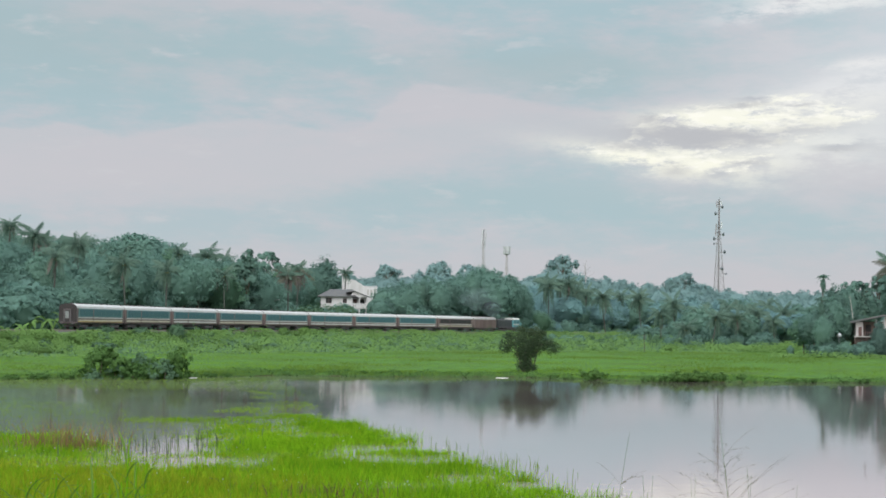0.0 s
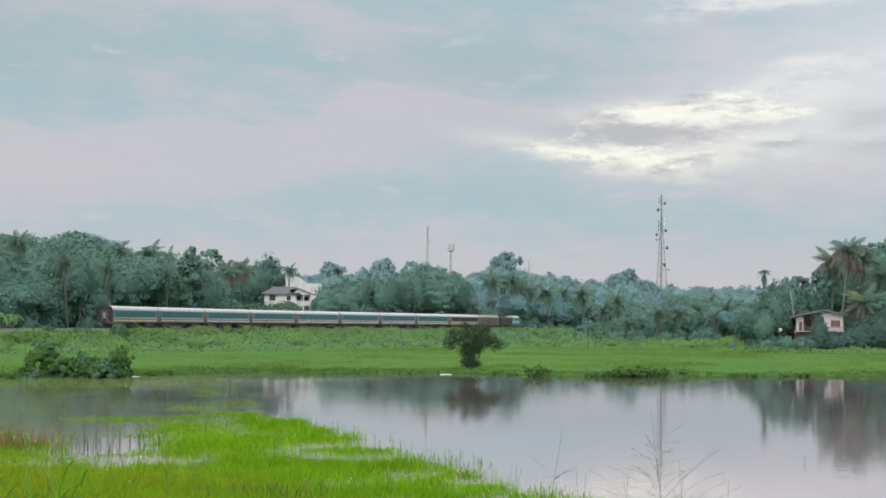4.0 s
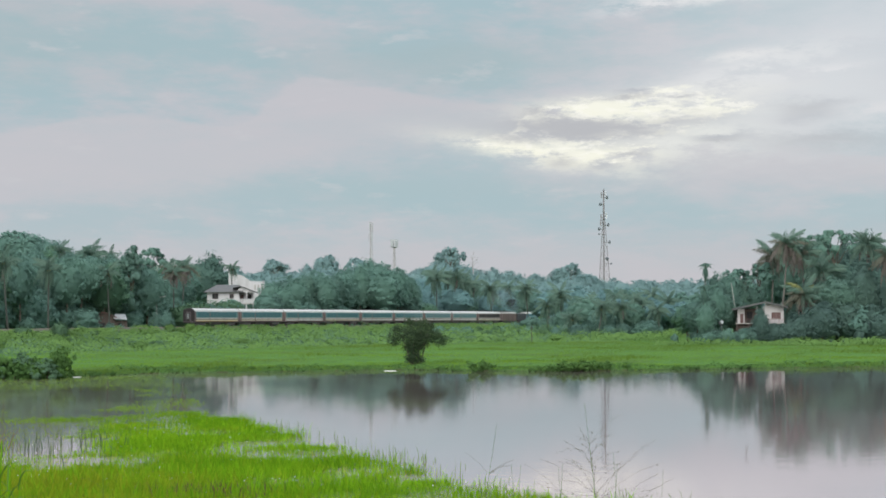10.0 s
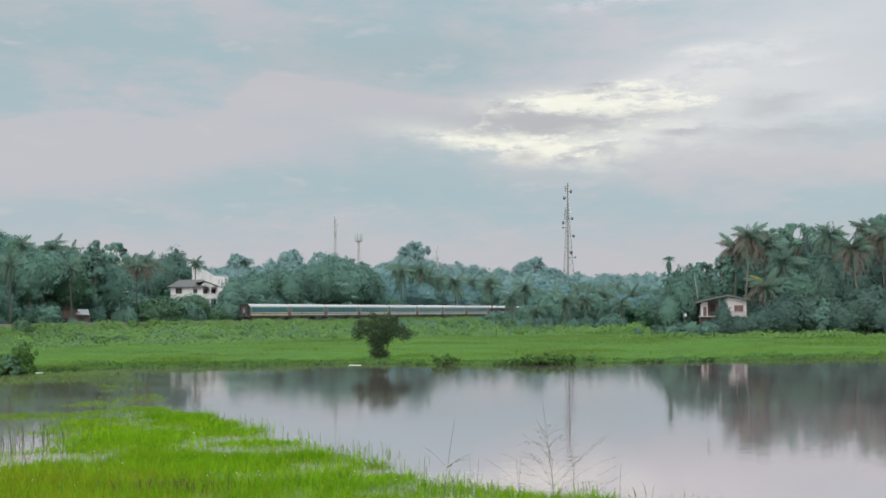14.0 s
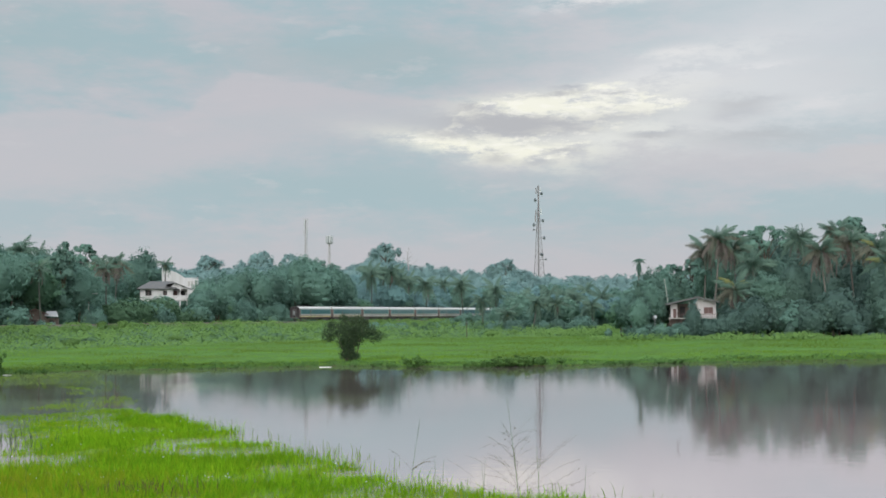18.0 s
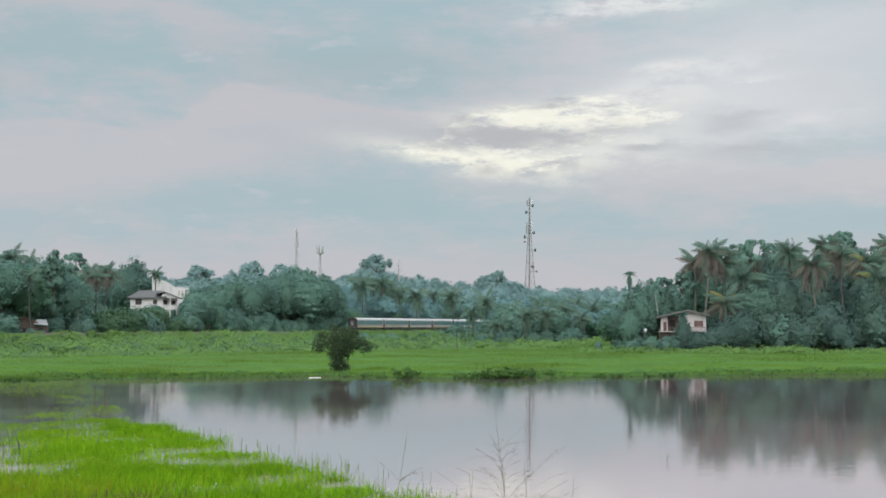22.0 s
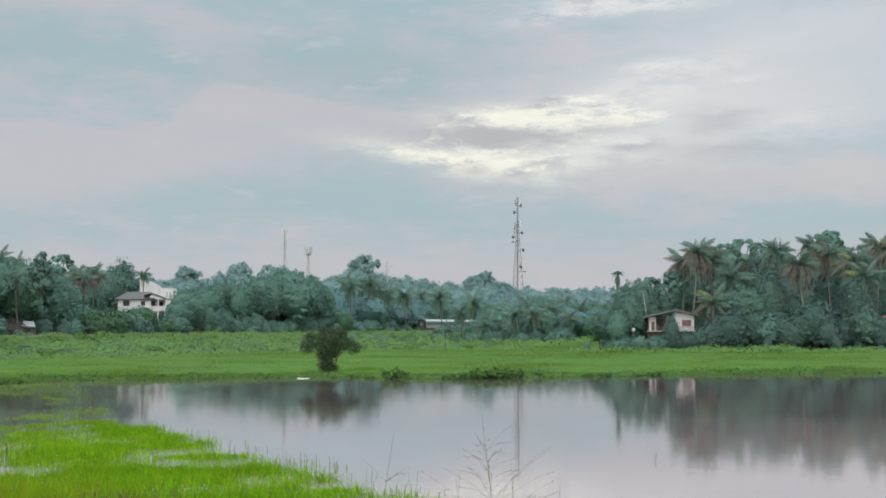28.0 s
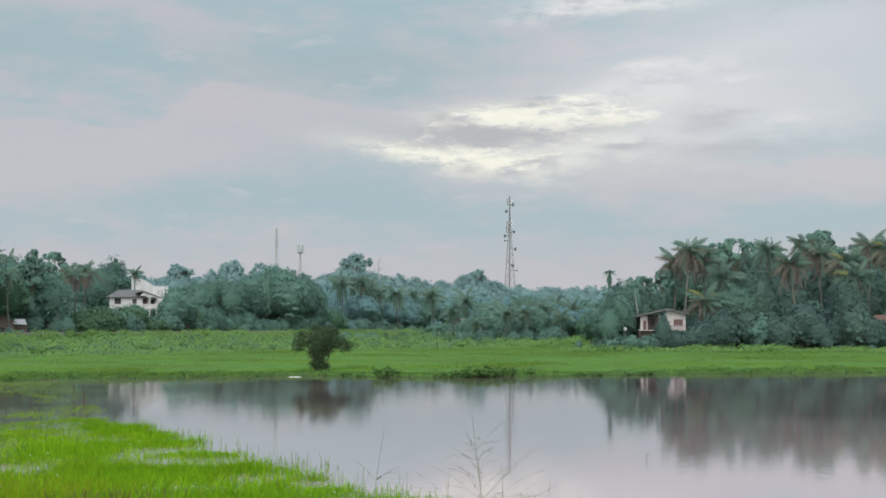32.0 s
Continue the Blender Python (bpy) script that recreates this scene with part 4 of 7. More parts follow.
wood(24, -10.2, -3.4, 372, 470, MID_AZ, [v * 0.62 for v in MID_SL], BROAD[2:], "smaller green tree along the railway bend", "trees beyond the bend", 0.6, 0.95, 7, True)
BROAD[5].plant(*polar(-8.9, 382), 5.5, "light green young tree beside the railway", "tree")

# middle distance
FORE_AZ = [-4.2, -3.4, -2.6, -1.8, -1.0, 0.0, 0.8, 1.6, 2.6, 3.4, 4.4, 5.4, 6.6]
FORE_SL = [0.025, 0.030, 0.028, 0.024, 0.022, 0.021, 0.019, 0.0195, 0.0205, 0.0185, 0.0195, 0.017, 0.016]
wood(34, -4.2, 2.2, 515, 580, FORE_AZ, [v * 1.1 for v in FORE_SL], VALLEY, "hazy green tree in the wood past the railway", "trees past the railway", 0.75, 1.0, 8, True)
wood(22, -4.2, 0.2, 468, 515, FORE_AZ, [v * 0.8 for v in FORE_SL], VALLEY, "hazy green tree close behind the railway", "trees past the railway", 0.7, 1.0, 9, True)
wood(30, 2.1, 6.9, 400, 470, FORE_AZ, [v * 1.12 for v in FORE_SL], VALLEY, "green tree in the valley wood", "valley trees", 0.8, 1.05, 10, False)
wood(22, 2.3, 6.6, 330, 400, FORE_AZ, [v * 0.85 for v in FORE_SL], VALLEY[1:], "green tree at the edge of the meadow", "valley trees", 0.7, 1.0, 10, False)
for h, d, s, dry in ((-3.5, 480, 0.034, 0), (-2.9, 490, 0.031, 1), (-1.9, 500, 0.026, 1), (2.2, 392, 0.0125, 2), (2.5, 380, 0.0135, 3), (3.0, 372, 0.0145, 2), (3.5, 400, 0.018, 2), (4.2, 390, 0.016, 1), (-0.6, 520, 0.024, 1), (4.9, 420, 0.019, 1)):
    palm(*polar(h, d), EYE_Z + d * s - 1.5, "coconut palm rising from the hazy valley wood", dry, lean=(rng.uniform(-0.8, 0.8), 0.1), size=1.0, fronds=24)

# ---- the wood on the east side with its house ----
EAST_AZ = [6.6, 7.0, 7.5, 8.2, 8.8, 9.3, 9.9, 10.6, 11.1, 11.7, 12.4, 13.1, 13.9, 14.6, 15.4, 16.2, 17.4, 24]
EAST_SL = [0.014, 0.020, 0.029, 0.030, 0.034, 0.044, 0.050, 0.0555, 0.056, 0.0585, 0.0595, 0.0545, 0.048, 0.060, 0.0625, 0.0605, 0.058, 0.055]
EAST_GAP = [(9.0, 1.15, 268)]
wood(27, 9.2, 20.5, 285, 330, EAST_AZ, EAST_SL, [DARK[0], DARK[1], BROAD[0], BROAD[1], DARK[0]], "tall dark green broadleaf tree in the eastern wood", "trees of the eastern wood", 0.84, 1.0, 8, False)
wood(20, 10.9, 20.5, 262, 290, EAST_AZ, [v * 0.72 for v in EAST_SL], [DARK[0], DARK[1], BROAD[0], DARK[1]], "dark green leafy tree at the edge of the eastern wood", "trees of the eastern wood", 0.7, 1.0, 8, False, EAST_GAP)
wood(9, 6.5, 8.4, 266, 290, EAST_AZ, EAST_SL, [BROAD[1], BROAD[3], BROAD[4], BROAD[5]], "green broadleaf tree beside the small house", "trees of the eastern wood", 0.72, 1.0, 8, False, [(7.95, 0.5, 272)])
for h, d, top_s in ((8.25, 274, 0.034), (8.9, 280, 0.038), (11.7, 300, 0.0585), (14.75, 300, 0.063), (11.0, 312, 0.056)):
    x, y = polar(h, d)
    AIRY.plant(x, y, EYE_Z + d * top_s - land_at(x, y), "airy flat-topped tree standing above the wood", "tree", "trees of the eastern wood")
for h, d, s, dry, yel, ln in ((9.95, 272, 0.0535, 18, 0, (0.9, 0.1)), (9.45, 280, 0.046, 12, 1, (0.4, 0.1)), (10.5, 275, 0.047, 18, 0, (-0.6, 0)), (13.72, 262, 0.0445, 22, 0, (-1.0, 0)), (14.3, 282, 0.056, 18, 0, (0.5, 0)),
                              (14.75, 274, 0.051, 14, 0, (-0.6, 0)), (10.55, 262, 0.020, 14, 3, (-0.3, 0)), (15.7, 268, 0.046, 14, 2, (0.3, 0)), (16.6, 272, 0.055, 14, 1, (0.4, 0)), (17.3, 270, 0.053, 12, 3, (-0.3, 0)),
                              (16.1, 262, 0.036, 5, 3, (0, 0)), (12.9, 290, 0.052, 4, 0, (0.3, 0)), (18.4, 275, 0.05, 4, 0, (0.3, 0)), (11.2, 268, 0.036, 5, 0, (0.6, 0))):
    palm(*polar(h, d), EYE_Z + d * s - 1.2, "coconut palm with many brown drooping fronds by the meadow", dry, yel, ln, 1.0, 40, bark=PALM_BARK)


def areca(h, d, top_s):
    x, y = polar(h, d)
    z0 = land_at(x, y) - 0.2
    top = EYE_Z + d * top_s - z0
    ob = thing("areca_palm", "slender areca palm with a small tufted crown", "palm tree", m=pose(x, y, z0))
    part("trunk", Solid().tube([(-0.5, 0, 0), (-0.2, 0.1, top * 0.5), (0, 0, top - 1.2)], [0.12, 0.10, 0.08], 7).mesh("trunk", True), PALM_BARK, ob)
    part("crownshaft", Solid().tube([(0, 0, top - 1.3), (0, 0, top - 0.9), (0, 0, top - 0.3)], [0.09, 0.16, 0.08], 7).mesh("crownshaft", True), LEAF["palm"], ob)
    for k in range(34):
        if k < 12:
            m = pose(0, 0, top - 0.45 + 0.03 * k, 0, -62 + 4.5 * k, k * 137) @ Matrix.Diagonal((0.42, 0.7, 0.62, 1))
        else:
            m = pose(0, 0, top - 0.55 - 0.035 * k, 0, 8 + 1.5 * (k - 12), k * 137) @ Matrix.Diagonal((0.50, 0.8, 0.7, 1))
        part("frond", FROND_ARECA[k % 2], None, ob, m=m)


areca(6.93, 262, 0.0375)
areca(6.86, 256, 0.0228)
for h, d, s, k, wd in ((7.35, 268, 0.0325, 4, 0.62), (7.75, 270, 0.0335, 1, 0.6), (8.05, 272, 0.031, 4, 0.6), (6.98, 269, 0.021, 0, 0.7), (6.55, 266, 0.0155, 3, 0.8), (6.25, 268, 0.012, 5, 0.8), (7.5, 263, 0.021, 4, 0.7), (6.93, 257, 0.0195, 4, 0.55), (7.25, 259, 0.024, 1, 0.55), (6.6, 258, 0.012, 0, 0.6)):
    x, y = polar(h, d)
    BROAD[k].plant(x, y, EYE_Z + d * s - land_at(x, y), "green broadleaf tree round the slender palm", "tree", "trees of the eastern wood", widen=wd * 1.5)


# ---- understorey, shrubs and weeds ----
def shrubs(n, place, h0, h1, label, group, kinds=SHRUB):
    k = 0
    while k < n:
        x, y = place(k / n)
        if not clear_of_line(x, y, 4.5):
            k += 1
            continue
        kinds[rng.integers(len(kinds))].plant(x, y, rng.uniform(h0, h1), label, "shrub", group, widen=rng.uniform(0.8, 1.3))
        k += 1


def thicket(n, place, h0, h1, label, mat, kinds):
    """Undergrowth too dense to tell its bushes apart, as one mass of leaves."""
    Vs, Fs, Ns, off = [], [], [], 0
    for k in range(n):
        x, y = place(k / n)
        if not clear_of_line(x, y, 4.5):
            continue
        kind = kinds[rng.integers(len(kinds))]
        s, a = rng.uniform(h0, h1) / kind.height, rng.uniform(0, 6.283)
        w = s * rng.uniform(0.8, 1.3)
        c, sn = math.cos(a), math.sin(a)
        turn = np.array([[c, sn, 0], [-sn, c, 0], [0, 0, 1]])
        V = kind.V @ turn * np.array([w, w, s]) + np.array([x, y, land_at(x, y) - 0.1])
        Vs.append(V)
        Fs.append(kind.F + off)
        Ns.append(kind.N @ turn)
        off += len(V)
    tagged(part("undergrowth", np_mesh("undergrowth", np.vstack(Vs), np.vstack(Fs), np.vstack(Ns)), mat), label, "undergrowth", kind="stuff")


def beside_line(s0, s1, o0, o1):
    def place(u):
        s = s0 + (s1 - s0) * u + rng.uniform(-2, 2)
        x, y, h = track(s)
        o = rng.uniform(o0, o1)
        return x + o * math.cos(h), y - o * math.sin(h)
    return place


def on_arc(a0, a1, d0, d1):
    return lambda u: polar(a0 + (a1 - a0) * u + rng.uniform(-0.3, 0.3), rng.uniform(d0, d1))


thicket(56, beside_line(-70, 330, -16, -7), 2.6, 6.0, "dense green undergrowth at the foot of the wood", LEAF["jak"], [SHRUB[0], SHRUB[3], SHRUB[3]])
shrubs(150, beside_line(-70, 250, 4.2, 10.5), 1.0, 2.3, "rank bright green growth on the railway embankment", "embankment shrubs", [SHRUB[0], SHRUB[5], SHRUB[6], SHRUB[5]])
shrubs(44, beside_line(110, 330, 4.8, 12), 0.7, 1.6, "green shrub on the railway embankment", "embankment shrubs", [SHRUB[0], SHRUB[5], SHRUB[6]])
shrubs(20, beside_line(268, 306, 5.0, 9.0), 2.2, 3.2, "tall green scrub below the railway bend", "embankment shrubs", [SHRUB[3], SHRUB[0]])
shrubs(46, beside_line(304, 400, 5.0, 9.5), 3.6, 4.8, "tall green scrub hiding the railway past the bend", "embankment shrubs", [SHRUB[3], SHRUB[4], SHRUB[3]])
shrubs(34, on_arc(6.4, 22, 254, 268), 0.9, 3.6, "dark shrub at the foot of the eastern wood", "undergrowth by the meadow", [SHRUB[4], BUSHY[0], BUSHY[1]])
shrubs(24, on_arc(10.9, 22, 262, 278), 3.5, 7.0, "dark leafy undergrowth below the palms", "undergrowth by the meadow", [SHRUB[3], BROAD[4]])
shrubs(22, on_arc(2.0, 6.8, 318, 345), 1.8, 4.5, "green shrub along the edge of the meadow", "undergrowth by the meadow", [SHRUB[3], SHRUB[4]])
shrubs(26, on_arc(-3.2, 2.4, 330, 400), 1.6, 3.4, "green shrub between meadow and railway", "undergrowth by the meadow", [SHRUB[3], SHRUB[0], SHRUB[3]])
shrubs(9, lambda u: polar(6.7 + 1.5 * u + rng.uniform(-0.1, 0.1), rng.uniform(252, 259)), 1.4, 3.6, "leafy shrub in front of the small house", "undergrowth by the meadow", [SHRUB[3], SHRUB[4]])
shrubs(9, lambda u: polar(8.2 + 1.8 * u, rng.uniform(256, 260)), 2.2, 3.6, "leafy shrub hiding the foot of the small house", "undergrowth by the meadow", [SHRUB[3], SHRUB[4]])
shrubs(46, lambda u: polar(-13.2 + 4.0 * u, rng.uniform(350, 362)), 0.7, 1.4, "green shrub on the slope below the white house", "undergrowth behind the railway", [SHRUB[3], SHRUB[0]])

# the clump of bushes that juts into the water
for k in range(17):
    a = -20.85 + 0.21 * k
    CLUMP[(k * 3) % 4].plant(*polar(a, 127.5 + rng.uniform(-1.8, 2.2)), (1.3, 1.7, 2.3, 2.6, 2.1, 1.9, 2.3, 2.1, 2.2, 2.5, 2.1, 2.3, 2.2, 2.6, 2.4, 3.2, 3.5)[k], "dark green bush standing in the shallow water", "shrub", "waterside bushes", widen=1.05 if k < 15 else 0.6)
for h, d, hh in ((-23.6, 124, 1.0), (-22.6, 125, 1.2), (-21.6, 126, 1.0), (-16.3, 132.5, 0.9), (-15.7, 133, 1.0), (-15.2, 134, 0.8), (-13.5, 139, 0.8), (-12.4, 139, 0.7), (-8.6, 140, 0.6), (-6.5, 142, 0.6), (-3.2, 142, 0.7), (-2.6, 140, 0.7),
                 (-1.79, 138, 1.5), (0.3, 138, 0.8), (0.75, 137.5, 1.2), (1.25, 138.5, 1.3), (1.7, 138.5, 1.4), (2.15, 139, 1.5), (2.6, 140, 1.4), (3.1, 141, 1.2), (3.9, 142, 0.8), (5.8, 143.5, 0.9), (6.4, 144, 0.9), (7.6, 146, 1.0), (8.3, 147, 0.9), (9.6, 150, 0.7), (11.5, 153, 0.6), (-1.2, 140, 0.6), (-10.5, 140, 0.6), (-18.9, 126, 0.9)):
    WEED.plant(*polar(h, d), hh * (rng.uniform(0.6, 0.9) if -1.9 < h < 3.2 else rng.uniform(0.3, 0.7)), "low dark green weed at the water's edge", "shrub", "waterside weeds", widen=rng.uniform(0.9, 1.5) if -1.9 < h < 3.2 else rng.uniform(1.2, 2.0), z=max(0.0, land_at(*polar(h, d))) - 0.05)



def shore_weeds():
    """The ragged low fringe of weeds where meadow and water meet."""
    r = np.random.default_rng(29)
    n = 15000
    h = r.uniform(-27, 19, n)
    off = r.uniform(-0.9, 2.6, n)
    d = shore(h) + off
    x, y = d * np.sin(np.radians(h)), d * np.cos(np.radians(h))
    lump = np.clip(0.10 + 0.55 * patchy(x, y, 0.55) + 0.35 * patchy(y, x, 1.7), 0.02, 0.9)
    z = np.maximum(land(x, y), 0) + r.uniform(0, 1, n) ** 0.8 * lump * 0.75
    nrm = np.array([0, -0.6, 0.8]) + 0.7 * r.normal(size=(n, 3))
    V, F = leaf_blades(np.stack([x, y, z], 1), nrm, r.uniform(0.10, 0.30, n), 0.5, r)
    N = np.repeat(unit(0.45 * nrm + np.array([0, -0.5, 0.9])), 3, axis=0)
    tagged(part("shore_weeds", np_mesh("shore_weeds", V, F, N), LEAF["waterside"]), "ragged low green weeds along the far water's edge", "weeds", kind="stuff")


shore_weeds()


def shore_bush():
    """The solitary many-stemmed bush on the far shore."""
    r = np.random.default_rng(77)
    x, y = polar(-4.2, 150)
    ob = thing("lone_bush", "solitary dark many-stemmed bushy tree standing at the far shore", "tree", m=pose(x, y, 0.05) @ Matrix.Diagonal((0.95, 0.95, 1.0, 1)))
    lobes = [(0.3, 0, 3.7, 1.7, 0.9), (-1.5, 0.2, 3.3, 1.3, 0.9), (1.7, -0.2, 3.2, 1.3, 0.75), (2.7, 0.2, 2.7, 0.8, 0.6), (-2.3, 0, 2.6, 0.7, 0.5), (-0.6, 0.5, 2.0, 0.8, 0.7), (0.0, -0.4, 1.0, 0.8, 0.8), (-0.1, 0.1, 1.8, 0.85, 0.8), (0.5, -0.1, 2.2, 0.8, 0.6), (-0.5, -0.2, 0.8, 0.6, 0.5), (0.5, 0.9, 2.8, 1.3, 0.9), (-0.1, -0.6, 2.8, 1.2, 1.0), (0.7, -0.3, 4.3, 0.8, 0.5), (0.5, -0.2, 0.6, 0.6, 0.5), (-2.0, 0.1, 3.9, 0.5, 0.35), (1.5, 0.1, 4.1, 0.5, 0.35), (-0.6, 0, 4.5, 0.5, 0.35)]
    Vs, n = [], 0
    stems = Solid()
    for k, (cx, cy, cz, rx, rz) in enumerate(lobes):
        m = int(760 * rx * rz) + 80
        d = unit(r.normal(size=(m, 3)))
        sub = r.uniform(0.25, 1.12, m) ** 0.7
        pos = np.array([cx, cy, cz]) + d * sub[:, None] * np.array([rx, rx, rz])
        pos += 0.12 * r.normal(size=pos.shape)
        V, F = leaf_blades(pos, d + r.normal(size=d.shape), r.uniform(0.12, 0.26, m), 0.55, r)
        Vs.append(V)
        n += m
        b = (r.normal() * 0.3 + cx * 0.08, r.normal() * 0.2, -0.3)
        if abs(cx) < 1.75:
            stems.tube([b, (cx * 0.35 + b[0], cy * 0.3, cz * 0.45), (cx, cy, cz)], [0.08, 0.05, 0.02], 5, False)
    part("crown", np_mesh("crown", np.vstack(Vs), np.arange(3 * n).reshape(n, 3)), LEAF["bush"], ob)
    part("branching_stem", stems.mesh("branching_stem", True), BARK, ob)


shore_bush()
SMALL = TreeKind("young_tree", 51, 4.8, 5.4, 0.40, 48, 60, 0.26, "umbrella", LEAF["mango"], 0.06)
SMALL.plant(*polar(0.30, 268), 4.9, "young tree with a thin trunk alone in the meadow", "tree", turn=30)
SHRUB[3].plant(*polar(5.75, 258), 2.0, "small round bush on the meadow", "shrub", widen=0.6)


def banana(h, d, hh):
    x, y = polar(h, d)
    ob = thing("banana_plant", "banana plant with broad torn light green leaves", "banana plant", "banana plants", pose(x, y, land_at(x, y) - 0.1, 0, 0, rng.uniform(0, 360)))
    part("stem", Solid().tube([(0, 0, 0), (0.05, 0, hh * 0.5)], [0.16, 0.10], 7).mesh("stem", True), LEAF["shrub"], ob)
    V, F = [], []
    for k in range(7):
        a = k * 2.4
        up, L = 0.35 + 0.5 * ((k * 0.37) % 1), hh * 0.62
        prev = None
        for i in range(6):
            t = i / 5
            c = Vector((math.cos(a) * L * t * 0.75, math.sin(a) * L * t * 0.75, hh * 0.48 + L * (up * 1.6 * t - 1.1 * t * t)))
            w = Vector((-math.sin(a), math.cos(a), 0)) * 0.32 * math.sin(math.pi * (0.12 + 0.84 * t))
            b = len(V)
            V += [tuple(c - w - Vector((0, 0, 0.08))), tuple(c), tuple(c + w - Vector((0, 0, 0.08)))]
            if prev is not None:
                F += [(prev, prev + 1, b + 1, b), (prev + 1, prev + 2, b + 2, b + 1)]
            prev = b
    me = bpy.data.meshes.new("leaves")
    me.from_pydata(V, [], F)
    part("leaves", me, LEAF["weed"], ob)


for h, d, hh in ((-8.9, 375, 3.6), (-8.5, 379.5, 4.0), (-8.1, 384, 3.5), (-7.6, 390, 3.8), (-9.6, 368, 3.6), (-7.0, 398, 3.6), (-23.9, 226, 3.8), (-23.3, 228, 3.2)):
    banana(h, d, hh)

# ---- far hills: woods that nobody could count ----


def far_woods():
    r = np.random.default_rng(99)
    az_t = [-12, -10.2, -9.6, -9.0, -8.5, -8.0, -7.6, -7.1, -6.5, -4.4, -3.6, -3.1, -2.8, -2.4, -1.9, -1.2, -0.4, 0.7, 1.3, 1.8, 2.4, 3.0, 3.7, 4.8, 5.8, 7.5]
    sl_t = [0.038, 0.034, 0.040, 0.037, 0.039, 0.041, 0.0435, 0.036, 0.041, 0.034, 0.040, 0.042, 0.0485, 0.042, 0.038, 0.036, 0.033, 0.031, 0.035, 0.0385, 0.033, 0.030, 0.0275, 0.0275, 0.0285, 0.029]
    Vs, Ns, n = [], [], 0
    for row, (d0, d1, cut, cnt) in enumerate(((700, 760, 1.0, 80), (640, 690, 0.84, 70), (590, 630, 0.68, 60))):
        for k in range(cnt):
            h = -13 + 22 * (k + r.uniform(0, 1)) / cnt
            d = r.uniform(d0, d1)
            x, y = polar(h, d)
            g = land_at(x, y)
            top = EYE_Z + d * np.interp(h, az_t, sl_t) * cut * r.uniform(0.9, 1.0)
            hh = max(top - g, 7)
            w = r.uniform(9, 15)
            V, F, N, cc = crown_arrays(r, hh, w, max(0.05, 1 - 15 / hh), 46, 18, 0.75, ("round", "tall", "umbrella")[r.integers(3)])
            HV, HF, HN = heart_of_crown(r, cc, np.array([0, 0, cc[:, 2].mean()]), 0.75, 480)
            V, F, N = np.vstack([V, HV[HF].reshape(-1, 3)]), np.vstack([F, HF]), np.vstack([N, HN[HF].reshape(-1, 3)])
            Ns.append(N)
            Vs.append(V + np.array([x, y, g]))
            n += len(F)
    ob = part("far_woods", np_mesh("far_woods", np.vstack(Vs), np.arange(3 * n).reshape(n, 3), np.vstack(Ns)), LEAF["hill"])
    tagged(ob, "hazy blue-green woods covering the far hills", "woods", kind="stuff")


far_woods()
for h, d, s in ((-2.83, 690, 0.0495), (-7.6, 690, 0.0445), (-9.6, 680, 0.0415), (1.8, 690, 0.0385), (-6.4, 640, 0.0425)):
    x, y = polar(h, d)
    AIRY_HILL.plant(x, y, EYE_Z + d * s - land_at(x, y), "tall hazy tree rising above the far hill", "tree", "hilltop trees")



def bare_tree(h, d, top_s):
    x, y = polar(h, d)
    g = land_at(x, y)
    H = EYE_Z + d * top_s - g
    r = np.random.default_rng(37)
    ob = thing("bare_tree", "pale leafless tree on the skyline of the hill", "tree", m=pose(x, y, g))
    part("trunk", Solid().tube([(0, 0, -0.5), (0.2, 0, H * 0.6), (-0.2, 0, H * 0.8), (0.3, 0, H)], [0.4, 0.28, 0.18, 0.06], 7).mesh("trunk", True), MAST_PALE, ob)
    for k in range(11):
        z, a = H * (0.62 + 0.03 * k), k * 2.4
        L = 3.6 * (1.15 - 0.07 * k) * r.uniform(0.7, 1.2)
        p = [(0, 0, z), (L * 0.5 * math.cos(a), L * 0.5 * math.sin(a), z + L * 0.35), (L * math.cos(a), L * math.sin(a), z + L * r.uniform(0.5, 0.9))]
        part("branch", Solid().tube(p, [0.13, 0.09, 0.04], 5, False).mesh("branch"), MAST_PALE, ob)


bare_tree(-1.95, 690, 0.0462)

# a bush that screens the verandah of the small house
BUSHY[1].plant(*polar(8.95, 257), 6.3, "leafy tree screening the verandah of the small house", "tree", widen=0.72)
for h, d, hh in ((10.45, 258, 5.4), (10.8, 259, 6.2), (10.15, 258.5, 3.8)):
    BUSHY[0].plant(*polar(h, d), hh, "dark bush before the low palm beside the small house", "shrub", "undergrowth by the meadow", widen=0.9)

for h, d, hh in ((-9.85, 368, 8.0), (-9.3, 374, 9.5)):
    BROAD[3].plant(*polar(h, d), hh, "leafy green tree beside the white house", "tree", "trees behind the railway", widen=1.2)
thicket(40, beside_line(120, 340, -22, -8), 2.6, 5.5, "dense undergrowth behind the railway bend", LEAF["jak"], [SHRUB[3], SHRUB[4]])
thicket(30, on_arc(2.0, 7.0, 345, 400), 2.5, 5.0, "dense undergrowth of the valley wood", LEAF["valley"], [SHRUB[3], SHRUB[4]])

SHRUB[4].plant(*polar(-14.05, 322), 5.2, "leafy shrub at the foot of the concrete post", "shrub", widen=0.6)
SHRUB[3].plant(*polar(-13.7, 322), 4.2, "leafy shrub at the foot of the concrete post", "shrub", widen=0.8)

